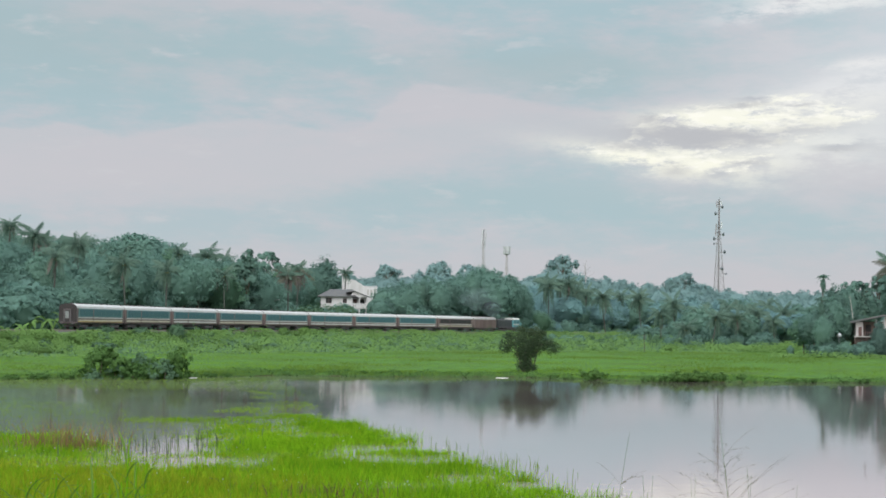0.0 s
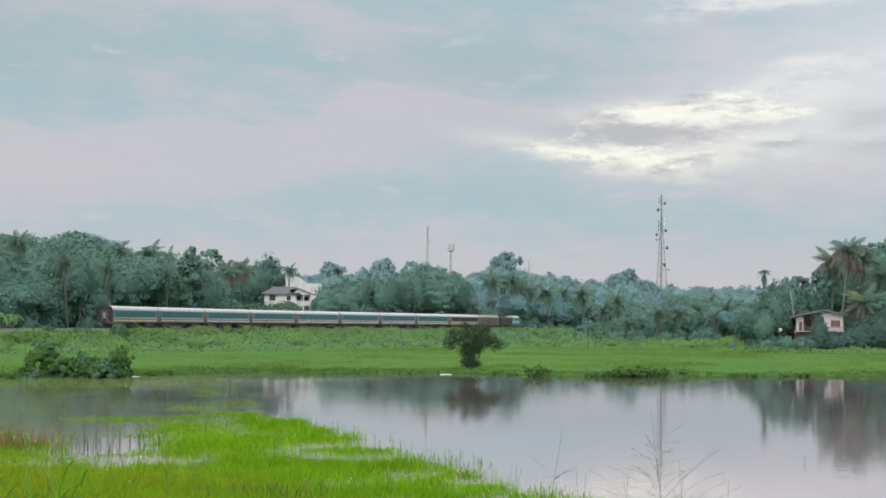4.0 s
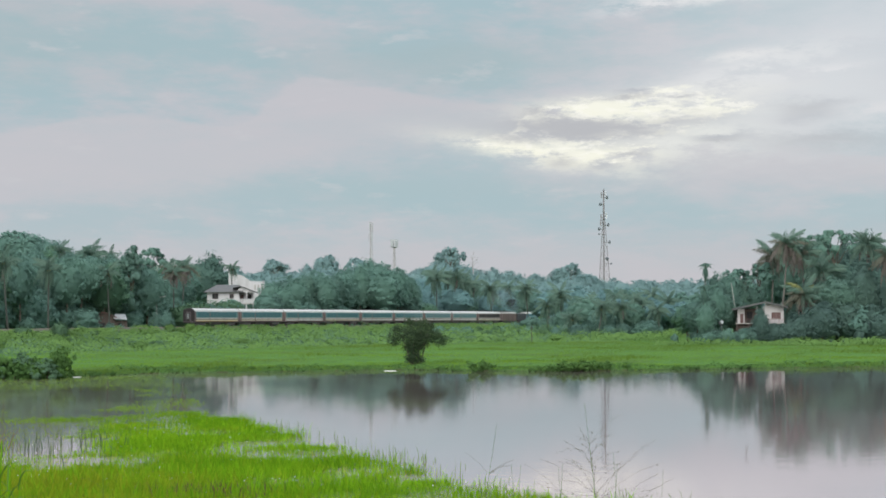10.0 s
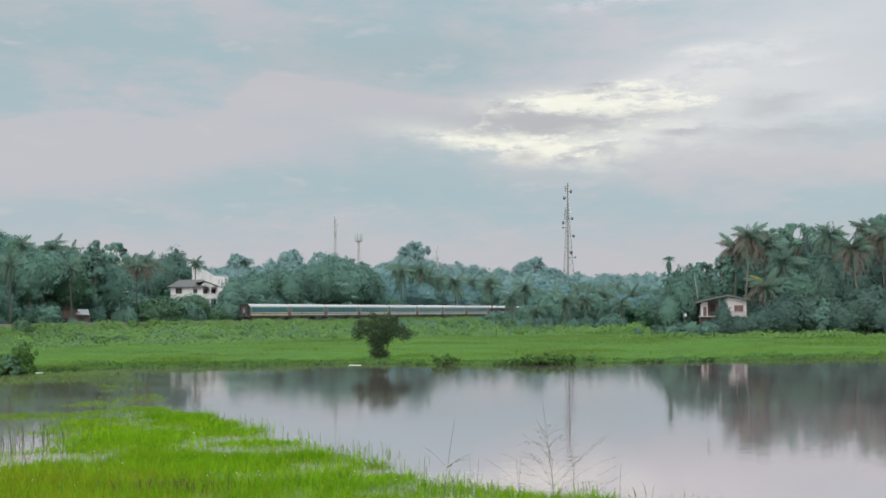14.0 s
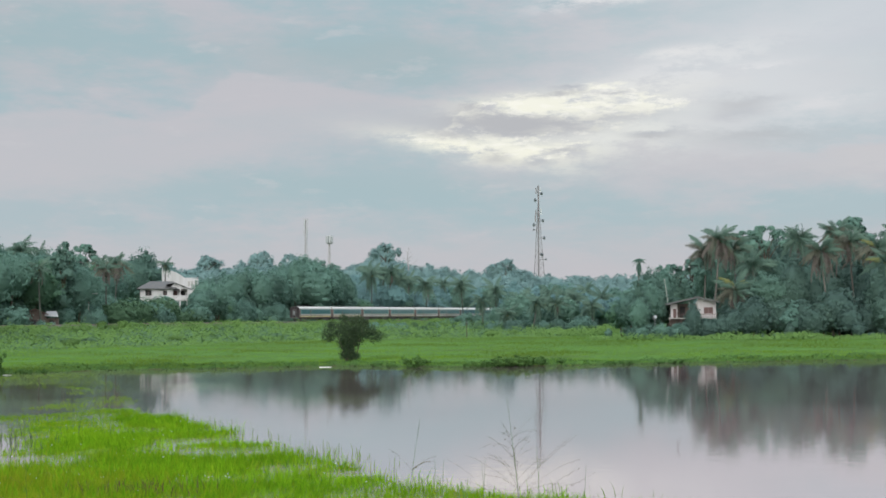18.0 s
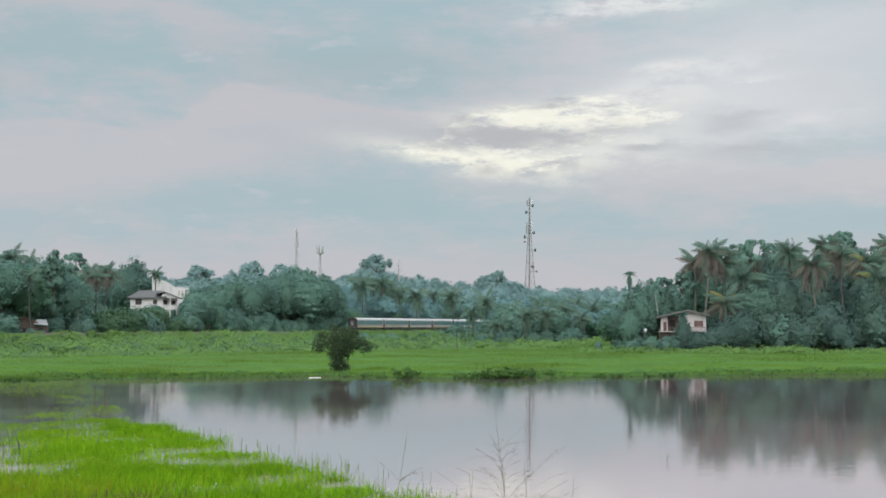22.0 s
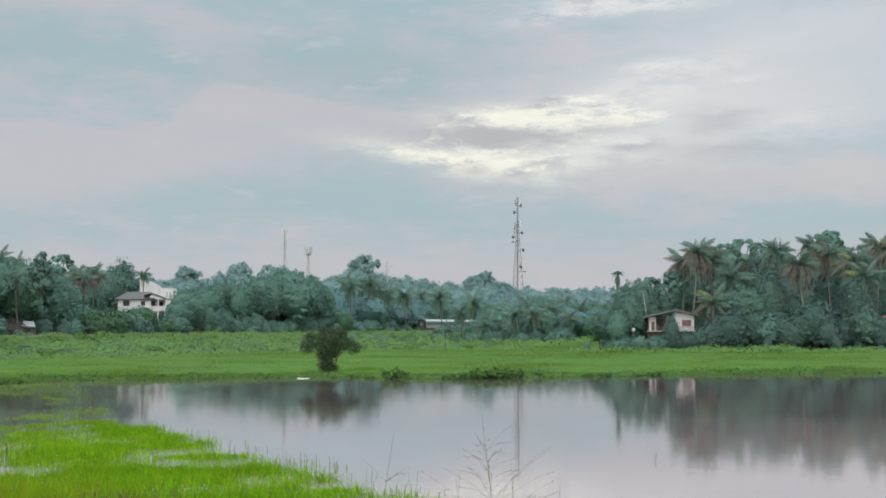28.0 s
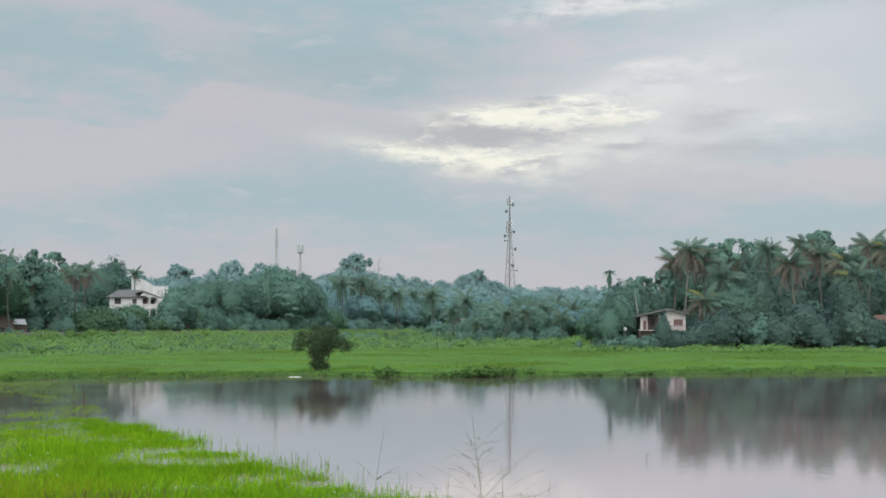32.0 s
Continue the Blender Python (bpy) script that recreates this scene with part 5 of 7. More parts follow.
# bushy trees that close the foot of the woods
for k in range(24):
    x, y = polar(11.0 + 0.40 * k + rng.uniform(-0.2, 0.2), rng.uniform(257, 270))
    BUSHY[k % 2].plant(x, y, rng.uniform(4.5, 9.5), "bushy dark tree at the foot of the eastern wood", "tree", "trees of the eastern wood")
for k in range(26):
    x, y, h = track(-60 + 16 * k + rng.uniform(-5, 5))
    o = -rng.uniform(11, 20)
    x, y = x + o * math.cos(h), y - o * math.sin(h)
    if not -13.0 < math.degrees(math.atan2(x, y)) < -9.4 and not -16.6 < math.degrees(math.atan2(x, y)) < -13.8:
        BUSHY[2].plant(x, y, rng.uniform(4.0, 7.5), "bushy tree close behind the railway", "tree", "trees behind the railway")
for k in range(14):
    x, y = polar(2.5 + 0.32 * k, rng.uniform(330, 352))
    BUSHY[2].plant(x, y, rng.uniform(3.5, 6.5), "bushy tree at the edge of the valley wood", "tree", "valley trees")
for h, hh in ((8.85, 3.6), (9.15, 3.5), (9.45, 3.8), (9.75, 3.6), (10.05, 4.4), (8.45, 3.0)):
    BUSHY[1].plant(*polar(h, 257.5), hh, "dark bush hiding the foot of the small house", "shrub", "undergrowth by the meadow", widen=1.1)

# greenery that hides the foot of the white house
for k in range(26):
    h = -12.9 + 0.13 * k
    d = float(np.interp(h, [-13, -12, -11, -10], [334.5, 343.5, 353.5, 363.5])) + 9 * ((k * 0.618) % 1)
    x, y = polar(h, d)
    top = 8.75 + 0.4 * math.sin(k * 1.7) - (2.2 if h > -11.3 else 0) + rng.uniform(-0.4, 0.3) 
    if to_track(x, y)[0] < 6:
        continue
    (SHRUB[0], SHRUB[3], SHRUB[0])[k % 3].plant(x, y, max(1.2, top - land_at(x, y)), "green shrub on the slope below the white house", "shrub", "undergrowth behind the railway", widen=1.0)
for h, d, hh, wd in ((-9.55, 369, 9.5, 0.85), (-9.2, 374, 8.5, 1.0), (-13.35, 345, 8.0, 0.9)):
    BROAD[4].plant(*polar(h, d), hh, "dark leafy tree beside the white house", "tree", "trees behind the railway", widen=wd)

# tall weeds between the embankment and the mown meadow
for k in range(90):
    h = -26 + 29 * (k / 90) + rng.uniform(-0.3, 0.3)
    lo = float(np.interp(h, [-26, -16.5, -5.7, 3], [175, 216, 262, 292]))
    d = lo + rng.uniform(0, 1) ** 1.3 * 60
    x, y = polar(h, d)
    if to_track(x, y)[0] < -7:
        (SHRUB[5], SHRUB[6], SHRUB[0])[k % 3].plant(x, y, rng.uniform(0.6, 1.5), "lumpy clump of tall weeds below the embankment", "weeds", "weeds below the embankment", widen=rng.uniform(1.2, 2.2))

for h, d, hh in ((10.35, 285, 7.5), (10.75, 281, 6.5), (10.5, 276, 4.5), (10.9, 266, 3.2), (10.45, 263, 2.0)):
    BUSHY[0].plant(*polar(h, d), hh, "dark bushy tree behind the small house", "tree", "trees of the eastern wood", widen=0.8)

# palms that show against the woods
for h, d, s, dry in ((-18.0, 282, 0.0366, 0), (-15.85, 309, 0.0345, 2), (-19.6, 268, 0.0409, 1), (-3.35, 466, 0.0290, 0), (-2.62, 478, 0.0309, 1), (1.86, 330, 0.0030, 0), (3.73, 326, 0.0102, 1), (3.0, 326, 0.0102, 0), (5.1, 330, 0.0085, 0), (-22.1, 258, 0.044, 3), (-13.4, 336, 0.034, 8)):
    palm(*polar(h, d), EYE_Z + d * s - 0.8, "pale green coconut palm standing before the wood", dry, 0, (rng.uniform(-0.7, 0.7), 0.1), 0.8 if d < 400 else 1.15, 30)
for h, d, s, dry in ((0.9, 372, 0.012, 1), (1.4, 420, 0.0175, 0), (2.7, 350, 0.006, 1), (3.3, 344, 0.0105, 2), (4.0, 342, 0.0065, 0), (4.5, 352, 0.0125, 1), (5.5, 362, 0.0135, 1), (0.1, 486, 0.0215, 0), (-1.3, 484, 0.0225, 1), (-2.3, 492, 0.0255, 0), (-22.9, 290, 0.057, 1), (-21.3, 284, 0.053, 1), (-16.5, 322, 0.046, 1), (-13.0, 352, 0.037, 9)):
    palm(*polar(h, d), EYE_Z + d * s - 0.8, "dull green coconut palm with arching fronds in the wood", dry, 0, (rng.uniform(-0.7, 0.7), 0.1), 0.9 if d < 400 else 1.2, 30)
for h, d, hh in ((-15.75, 306.5, 3.2), (-15.35, 309.5, 2.6), (-14.95, 313.5, 2.4), (-15.55, 308, 2.2)):
    SHRUB[3].plant(*polar(h, d), hh, "leafy shrub before the low hut", "shrub", "undergrowth behind the railway", widen=0.75)

for h, d, hh, k in ((-22.6, 250, 7.5, 2), (-22.0, 254, 8.5, 2), (-21.4, 260, 8.0, 2), (-21.9, 247, 4.5, 2), (-14.0, 346, 8.0, 2), (-13.7, 338, 5.0, 2), (-14.4, 340, 6.0, 2), (10.0, 292, 7.5, 0), (10.25, 280, 5.0, 0)):
    BUSHY[k].plant(*polar(h, d), hh, "bushy tree filling a gap in the wood", "tree", "trees behind the railway" if h < 0 else "trees of the eastern wood")
BROAD[3].plant(*polar(6.9, 252.5), 7.4, "leafy tree below the slender palm", "tree", "trees of the eastern wood", widen=0.75)
for h, d, hh in ((-22.35, 236.5, 4.8), (-21.8, 241, 5.4), (-22.9, 233, 4.4), (-21.4, 244, 4.6)):
    banana(h, d, hh)

for h, d, hh in ((-19.3, 292, 9.0), (-18.8, 296, 8.5), (-18.3, 304, 9.0), (-19.9, 286, 8.5), (-17.5, 308, 8.0), (-20.6, 280, 8.0), (-13.9, 336, 4.0)):
    BUSHY[2].plant(*polar(h, d), hh, "bushy tree filling a gap in the wood", "tree", "trees behind the railway")

thicket(46, beside_line(110, 345, -17, -7), 2.4, 4.6, "dense leafy undergrowth close behind the railway bend", LEAF["jak"], [SHRUB[3], SHRUB[3], SHRUB[4]])
thicket(34, beside_line(235, 430, -15, -7), 2.8, 5.2, "dense hazy undergrowth past the railway bend", LEAF["valley"], [SHRUB[3], SHRUB[4]])
for h, d, hh in ((-17.0, 318, 7.0), (-16.6, 326, 8.0), (-16.2, 330, 7.5), (-17.4, 312, 6.0)):
    BUSHY[2].plant(*polar(h, d), hh, "bushy tree filling a gap in the wood", "tree", "trees behind the railway")

for k in range(14):
    h = -9.2 + 0.36 * k
    d = float(np.interp(h, [-10, -9, -8, -7, -6, -5, -4], [365, 376, 388, 401, 414, 429, 445])) + rng.uniform(1, 7)
    BUSHY[2].plant(*polar(h, d), rng.uniform(5.0, 7.5), "bushy tree at the foot of the clump beyond the bend", "tree", "trees beyond the bend", widen=0.9)

for h, d, hh in ((-17.3, 304, 5.5), (-16.95, 307, 5.0), (-16.7, 318, 8.5), (-17.1, 322, 9.5), (-16.3, 322, 8.0)):
    BUSHY[2].plant(*polar(h, d), hh, "bushy tree beside the low hut", "tree", "trees behind the railway", widen=0.9)

for h, d, hh in ((-17.9, 322, 9), (-17.3, 330, 11), (-16.8, 338, 12), (-16.3, 326, 8.5), (-15.9, 336, 11), (-15.5, 326, 8), (-15.1, 330, 10), (-14.7, 338, 9.5), (-14.3, 334, 7), (-14.9, 322, 5.5), (-13.9, 348, 9), (-13.4, 352, 8), (-16.0, 322.5, 6), (-18.4, 318, 8)):
    BUSHY[2].plant(*polar(h, d), hh, "bushy tree on the slope behind the low hut", "tree", "trees behind the railway", widen=1.1)

thicket(34, beside_line(-15, 66, -26, -10), 4.0, 8.5, "dense leafy understorey at the foot of the wood", LEAF["jak"], [SHRUB[3], SHRUB[0], SHRUB[3]])
for h, hh in ((8.05, 2.4), (8.3, 2.9), (8.55, 2.6), (7.8, 2.2)):
    BUSHY[2].plant(*polar(h, 256.5), hh, "leafy bush hiding the base of the small house", "shrub", "undergrowth by the meadow", widen=1.1)
thicket(30, beside_line(-60, 68, -36, -12), 5.0, 10.0, "dense leafy understorey of the wood behind the railway", LEAF["jak"], [SHRUB[3], SHRUB[4]])
for h, d, hh in ((1.5, 396, 6.5), (1.75, 402, 7.5), (2.05, 398, 6.0), (0.75, 430, 3.2), (1.1, 428, 3.4)):
    BUSHY[2].plant(*polar(h, d), hh, "bushy tree before the receding railway", "tree", "valley trees")

SHRUB[0].plant(*polar(-17.55, 259), 3.6, "leafy bush standing up from the railway embankment", "shrub", "embankment shrubs", widen=0.75)

# ---- houses ----


def white_house():
    """The two-storeyed white house above the line; x runs along its front, y away from the pond."""
    x, y = polar(-12.14, 371)
    ob = thing("white_house", "white plastered house with dark roof and pillared verandah on the slope", "house", m=pose(x, y, 8.99, 0, 0, 11.2) @ Matrix.Diagonal((1.06, 1.06, 1.06, 1)))
    wall = Solid()
    # front wall with two window openings
    W, H, T = 7.2, 2.55, 0.22
    for x0, x1, z0, z1 in ((0, 1.2, -0.9, H), (1.2, 2.6, -0.9, 0.95), (1.2, 2.6, 2.25, H), (2.6, 5.2, -0.9, H), (5.2, 6.15, -0.9, 1.05), (5.2, 6.15, 2.15, H), (6.15, W, -0.9, H)):
        wall.box(x0, x1, 0, T, z0, z1)
    wall.box(0, T, T, 7, -0.9, H).box(W - T, W, T, 7, -0.9, H).box(T, W - T, 7 - T, 7, -0.9, H)
    wall.box(W, W + 3.8, 3.2, 3.4, 0, H).box(W + 3.6, W + 3.8, 1.2, 3.2, 0, H)
    part("wall", wall.mesh("wall"), WHITEWASH, ob)
    part("floor_slab", Solid().box(W, W + 3.9, -0.35, 3.4, -0.25, 0).mesh("floor_slab"), CONCRETE, ob)
    for x0, x1, z0, z1 in ((1.2, 2.6, 0.95, 2.25), (5.2, 6.15, 1.05, 2.15)):
        win = part("window", Solid().box(x0, x1, 0.12, 0.16, z0, z1).mesh("window"), DARK_OPENING, ob, "dark window with brown frame")
        fr = Solid()
        fr.box(x0, x1, 0.02, 0.11, z0, z0 + 0.09).box(x0, x1, 0.02, 0.11, z1 - 0.09, z1).box((x0 + x1) / 2 - 0.04, (x0 + x1) / 2 + 0.04, 0.02, 0.11, z0 + 0.09, z1 - 0.09)
        part("frame", fr.mesh("frame"), COACH_BROWN, win)
    part("door", Solid().box(W + 0.4, W + 1.3, 3.12, 3.19, 0, 2.05).mesh("door"), SHUTTER_RED, ob, "dark wooden verandah door")
    part("window", Solid().box(W + 1.9, W + 3.1, 3.12, 3.19, 0.8, 2.0).mesh("window"), DARK_OPENING, ob)
    for px in (W + 0.12, W + 1.95, W + 3.6):
        c = Solid().tube([(px, -0.12, 0), (px, -0.12, H)], [0.14, 0.13], 10)
        part("pillar", c.mesh("pillar"), WHITEWASH, ob)
    for px in (W + 1.9, W + 3.5):
        part("stilt", Solid().box(px - 0.15, px + 0.15, -0.2, 0.1, -3.2, -0.25).mesh("stilt"), WHITEWASH, ob)
    rail = part("balustrade", Solid().box(W, W + 3.85, -0.32, -0.18, 0.0, 0.12).box(W, W + 3.85, -0.34, -0.16, 0.88, 1.0).mesh("balustrade"), WHITEWASH, ob)
    bal = Solid().box(-0.19, 0.19, -0.29, -0.21, 0.12, 0.88).mesh("baluster")
    for k in range(8):
        part("baluster", bal, WHITEWASH, rail, m=pose(W + 0.3 + k * 0.47, 0, 0))
    roof = Solid()
    E0 = H - 0.1
    V = [(-0.8, -0.9, E0), (W + 1.2, -0.9, E0 + 0.05), (W + 1.2, 7.8, E0), (-0.8, 7.8, E0), (2.2, 3.4, E0 + 1.75), (W + 0.4, 3.4, E0 + 1.75)]
    roof.v = V + [(a, b, c + 0.14) for a, b, c in V]
    roof.f = [(0, 1, 5, 4), (1, 2, 5), (2, 3, 4, 5), (3, 0, 4), (7, 6, 10, 11), (8, 7, 11), (9, 8, 11, 10), (6, 9, 10), (0, 6, 7, 1), (1, 7, 8, 2), (2, 8, 9, 3), (3, 9, 6, 0)]
    part("roof", roof.mesh("roof"), ROOF_SHEET, ob, "dark weathered sheet roof")
    porch = Solid().prism([(W - 1.3, E0 + 1.15), (W + 0.6, E0 + 1.55), (W + 4.5, E0 + 0.05), (W + 4.5, E0 - 0.08), (W + 0.6, E0 + 1.40), (W - 1.3, E0 + 1.0)], -0.95, 4.0)
    part("porch_roof", porch.mesh("porch_roof"), ROOF_SHEET, ob)
    part("gable", Solid().prism([(W - 0.6, H), (W + 0.6, E0 + 1.36), (W + 3.8, H)], -0.2, -0.05).mesh("gable"), WHITEWASH, ob)
    part("lean_to_roof", Solid().box(W + 3.9, W + 7.0, 0.2, 2.4, 0.25, 0.36).mesh("lean_to_roof"), ROOF_TIN, ob, "pale tin lean-to roof")
    part("lean_to_wall", Solid().box(W + 4.1, W + 6.8, 0.6, 2.2, -1.6, 0.25).mesh("lean_to_wall"), MUD_WALL, ob)


def white_hall():
    """The taller white building behind the house, with stepped parapet."""
    x, y = polar(-11.33, 401)
    ob = thing("white_building", "tall plain white building with sloping stepped parapet behind the house", "building", m=pose(x, y, 8.2, 0, 0, 10.5) @ Matrix.Diagonal((1.06, 1.06, 1.06, 1)))
    outline = [(0, 0), (9.0, 0), (9.0, 6.3), (5.6, 6.5), (4.6, 7.3), (3.4, 8.0), (1.6, 8.5), (0, 8.5)]
    part("wall", Solid().prism(outline, 0, 0.3).mesh("wall"), WHITEWASH, ob)
    part("side_wall", Solid().box(0, 0.3, 0.3, 7, 0, 8.2).mesh("side_wall"), WHITEWASH, ob)
    part("side_wall", Solid().box(8.7, 9.0, 0.3, 7, 0, 6.2).mesh("side_wall"), WHITEWASH, ob)
    part("back_wall", Solid().box(0.3, 8.7, 6.7, 7, 0, 6.2).mesh("back_wall"), WHITEWASH, ob)
    part("flat_roof", Solid().box(0.3, 8.7, 0.3, 6.7, 5.6, 5.8).mesh("flat_roof"), CONCRETE, ob)
    for k in range(4):
        part("pilaster", Solid().box(6.1 + k * 0.85, 6.3 + k * 0.85, -0.14, 0, 2.5, 6.25).mesh("pilaster"), WHITEWASH, ob)
        if k < 3:
            part("window", Solid().box(6.4 + k * 0.85, 6.85 + k * 0.85, -0.03, 0.0, 4.4, 5.7).mesh("window"), CONCRETE, ob)
    part("coping", Solid().box(5.5, 9.15, -0.12, 0.4, 6.5, 6.62).mesh("coping"), WHITEWASH, ob)
    part("annex_roof", Solid().box(8.8, 11.2, -1, 2, 3.6, 3.8).mesh("annex_roof"), ROOF_SHEET, ob)
    part("annex_wall", Solid().box(9.1, 11.0, -0.8, 1.6, 0, 3.6).mesh("annex_wall"), MUD_WALL, ob)


def meadow_house():
    """The small white house at the edge of the eastern wood: rooms over a brown base, an open verandah between two white bays."""
    x, y = polar(8.10, 262)
    ob = thing("small_house", "small white house with grey sheet roof and red-shuttered window", "house", m=pose(x, y, 4.2, 0, 0, -9))
    W = 7.8
    wall = Solid()
    for x0, x1, z0, z1 in ((4.6, 5.75, -0.1, 2.9), (5.75, 7.3, -0.1, 0.65), (5.75, 7.3, 1.75, 2.9), (7.3, W, -0.1, 2.9)):
        wall.box(x0, x1, 0, 0.2, z0, z1)
    wall.box(0, 1.2, 0.1, 0.3, -0.1, 2.35).box(0, 0.2, 0.3, 6, -2.6, 2.4).box(W - 0.2, W, 0.2, 6, -2.6, 2.4).box(0.2, W - 0.2, 5.8, 6, -2.6, 2.4)
    part("wall", wall.mesh("wall"), PLASTER, ob, "streaked white plaster dimmed for haze")
    # brown in place of plaster: the verandah's shade is put into the colour
    part("verandah_wall", Solid().box(1.2, 4.6, 2.6, 2.8, -0.2, 2.4).mesh("verandah_wall"), MUD_WALL, ob, "verandah wall, its shade put in as brown")
    part("gable", Solid().prism([(4.6, 2.9), (4.75, 3.35), (W, 2.92), (W, 2.9)], 0, 0.2).mesh("gable"), PLASTER, ob)
    part("plinth", Solid().box(0, 4.6, 0.05, 5.8, -2.6, -0.2).box(4.6, W - 0.2, 0.05, 5.8, -2.6, -0.2).mesh("plinth"), MUD_WALL, ob, "brown rendered base")
    win = part("window", Solid().box(5.75, 7.3, 0.1, 0.14, 0.65, 1.75).mesh("window"), SHUTTER_RED, ob, "dark red wooden shutters")
    part("frame", Solid().box(6.48, 6.57, 0.02, 0.1, 0.73, 1.67).box(5.75, 7.3, 0.02, 0.1, 0.65, 0.73).box(5.75, 7.3, 0.02, 0.1, 1.67, 1.75).mesh("frame"), COACH_BROWN, win)
    part("doorway", Solid().box(1.6, 2.5, 2.52, 2.58, -0.2, 1.9).mesh("doorway"), DARK_OPENING, ob)
    part("doorway", Solid().box(0.45, 1.0, 0.05, 0.1, -0.1, 1.5).mesh("doorway"), SHUTTER_RED, ob, "dark red door")
    for px in (3.3, 4.45):
        part("post", Solid().box(px - 0.07, px + 0.07, -0.05, 0.09, -0.1, 2.75).mesh("post"), PLASTER, ob)
    deck = part("balcony", Solid().box(-0.3, W + 0.3, -1.1, 0.03, -0.24, -0.1).mesh("balcony"), CONCRETE, ob)
    for k in range(5):
        part("stilt", Solid().box(-0.2 + k * 1.95, -0.06 + k * 1.95, -1.05, -0.91, -2.6, -0.24).mesh("stilt"), MUD_WALL, deck)
    part("handrail", Solid().box(1.2, W + 0.3, -1.08, -1.02, 0.52, 0.6).mesh("handrail"), SHUTTER_RED, deck)
    slat = Solid().box(-0.03, 0.03, -1.07, -1.03, -0.1, 0.52).mesh("baluster")
    for k in range(22):
        part("baluster", slat, MUD_WALL, deck, m=pose(1.3 + k * 0.31, 0, 0))
    roof = Solid().prism([(-0.9, 2.38), (4.75, 3.62), (W + 0.7, 2.72), (W + 0.7, 2.50), (4.75, 3.36), (-0.9, 2.08)], -1.4, 6.6)
    part("roof", roof.mesh("roof"), ROOF_SHEET, ob, "weathered grey corrugated roof")
    for k in range(7):
        part("roof_batten", Solid().box(-0.5 + k * 0.8, -0.44 + k * 0.8, -1.4, 6.6, 2.46 + k * 0.176, 2.52 + k * 0.176).mesh("roof_batten"), ROOF_SHEET, ob)


def edge_house():
    """A second small white house half hidden under the palms."""
    x, y = polar(16.82, 266)
    ob = thing("small_house", "low white house with brown tiled roof half hidden under palms", "house", m=pose(x, y, 2.6, 0, 0, -17))
    wall = Solid()
    for x0, x1, z0, z1 in ((0, 1.3, -0.6, 2.6), (1.3, 2.3, -0.6, 0.9), (1.3, 2.3, 2.0, 2.6), (2.3, 6.0, -0.6, 2.6)):
        wall.box(x0, x1, 0, 0.2, z0, z1)
    wall.box(0, 0.2, 0.2, 5, -0.6, 2.6).box(5.8, 6.0, 0.2, 5, -0.6, 2.6).box(0.2, 5.8, 4.8, 5, -0.6, 2.6)
    part("wall", wall.mesh("wall"), PLASTER, ob)
    part("window", Solid().box(1.3, 2.3, 0.1, 0.14, 0.9, 2.0).mesh("window"), DARK_OPENING, ob)
    part("post", Solid().tube([(0.75, -1.0, -0.6), (0.6, -1.0, 2.5)], [0.08, 0.07], 8).mesh("post"), BARK, ob, "leaning wooden post")
    roof = Solid()
    V = [(-0.6, -1.2, 2.45), (6.6, -1.2, 2.45), (6.6, 5.6, 2.45), (-0.6, 5.6, 2.45), (-0.6, 2.3, 4.0), (6.6, 2.3, 4.0)]
    roof.v = V + [(a, b, c + 0.12) for a, b, c in V]
    roof.f = [(0, 4, 5, 1), (2, 5, 4, 3), (6, 7, 11, 10), (8, 9, 10, 11), (0, 1, 7, 6), (2, 3, 9, 8), (3, 4, 10, 9), (4, 0, 6, 10), (1, 5, 11, 7), (5, 2, 8, 11)]
    part("roof", roof.mesh("roof"), ROOF_TILE, ob, "brown tiled roof")


def bare_pole():
    x, y = polar(7.98, 263.5)
    g = land_at(x, y)
    ob = thing("bare_palm_trunk", "thin pale bare trunk rising beside the small house", "palm trunk", m=pose(x, y, g - 0.2))
    h = 11.2 - g
    part("trunk", Solid().tube([(0.5, 0, 0), (0.3, 0, h * 0.5), (-0.45, 0, h)], [0.07, 0.05, 0.035], 7).mesh("trunk", True), CONCRETE, ob)


def satellite_dish():
    x, y = polar(7.5, 256)
    ob = thing("satellite_dish", "white satellite dish on a post beside the small house", "satellite dish", m=pose(x, y, land_at(x, y)))
    h = 4.15 - land_at(x, y)
    part("post", Solid().tube([(0, 0, -0.2), (0, 0, h)], [0.05, 0.05], 8).mesh("post"), GALVANISED, ob)
    part("bowl", Solid().disc((0.05, 0.1, h), (-0.5, -0.8, 0.45), 0.42, 0.18, 18).mesh("bowl", True), ANTENNA_WHITE, ob)


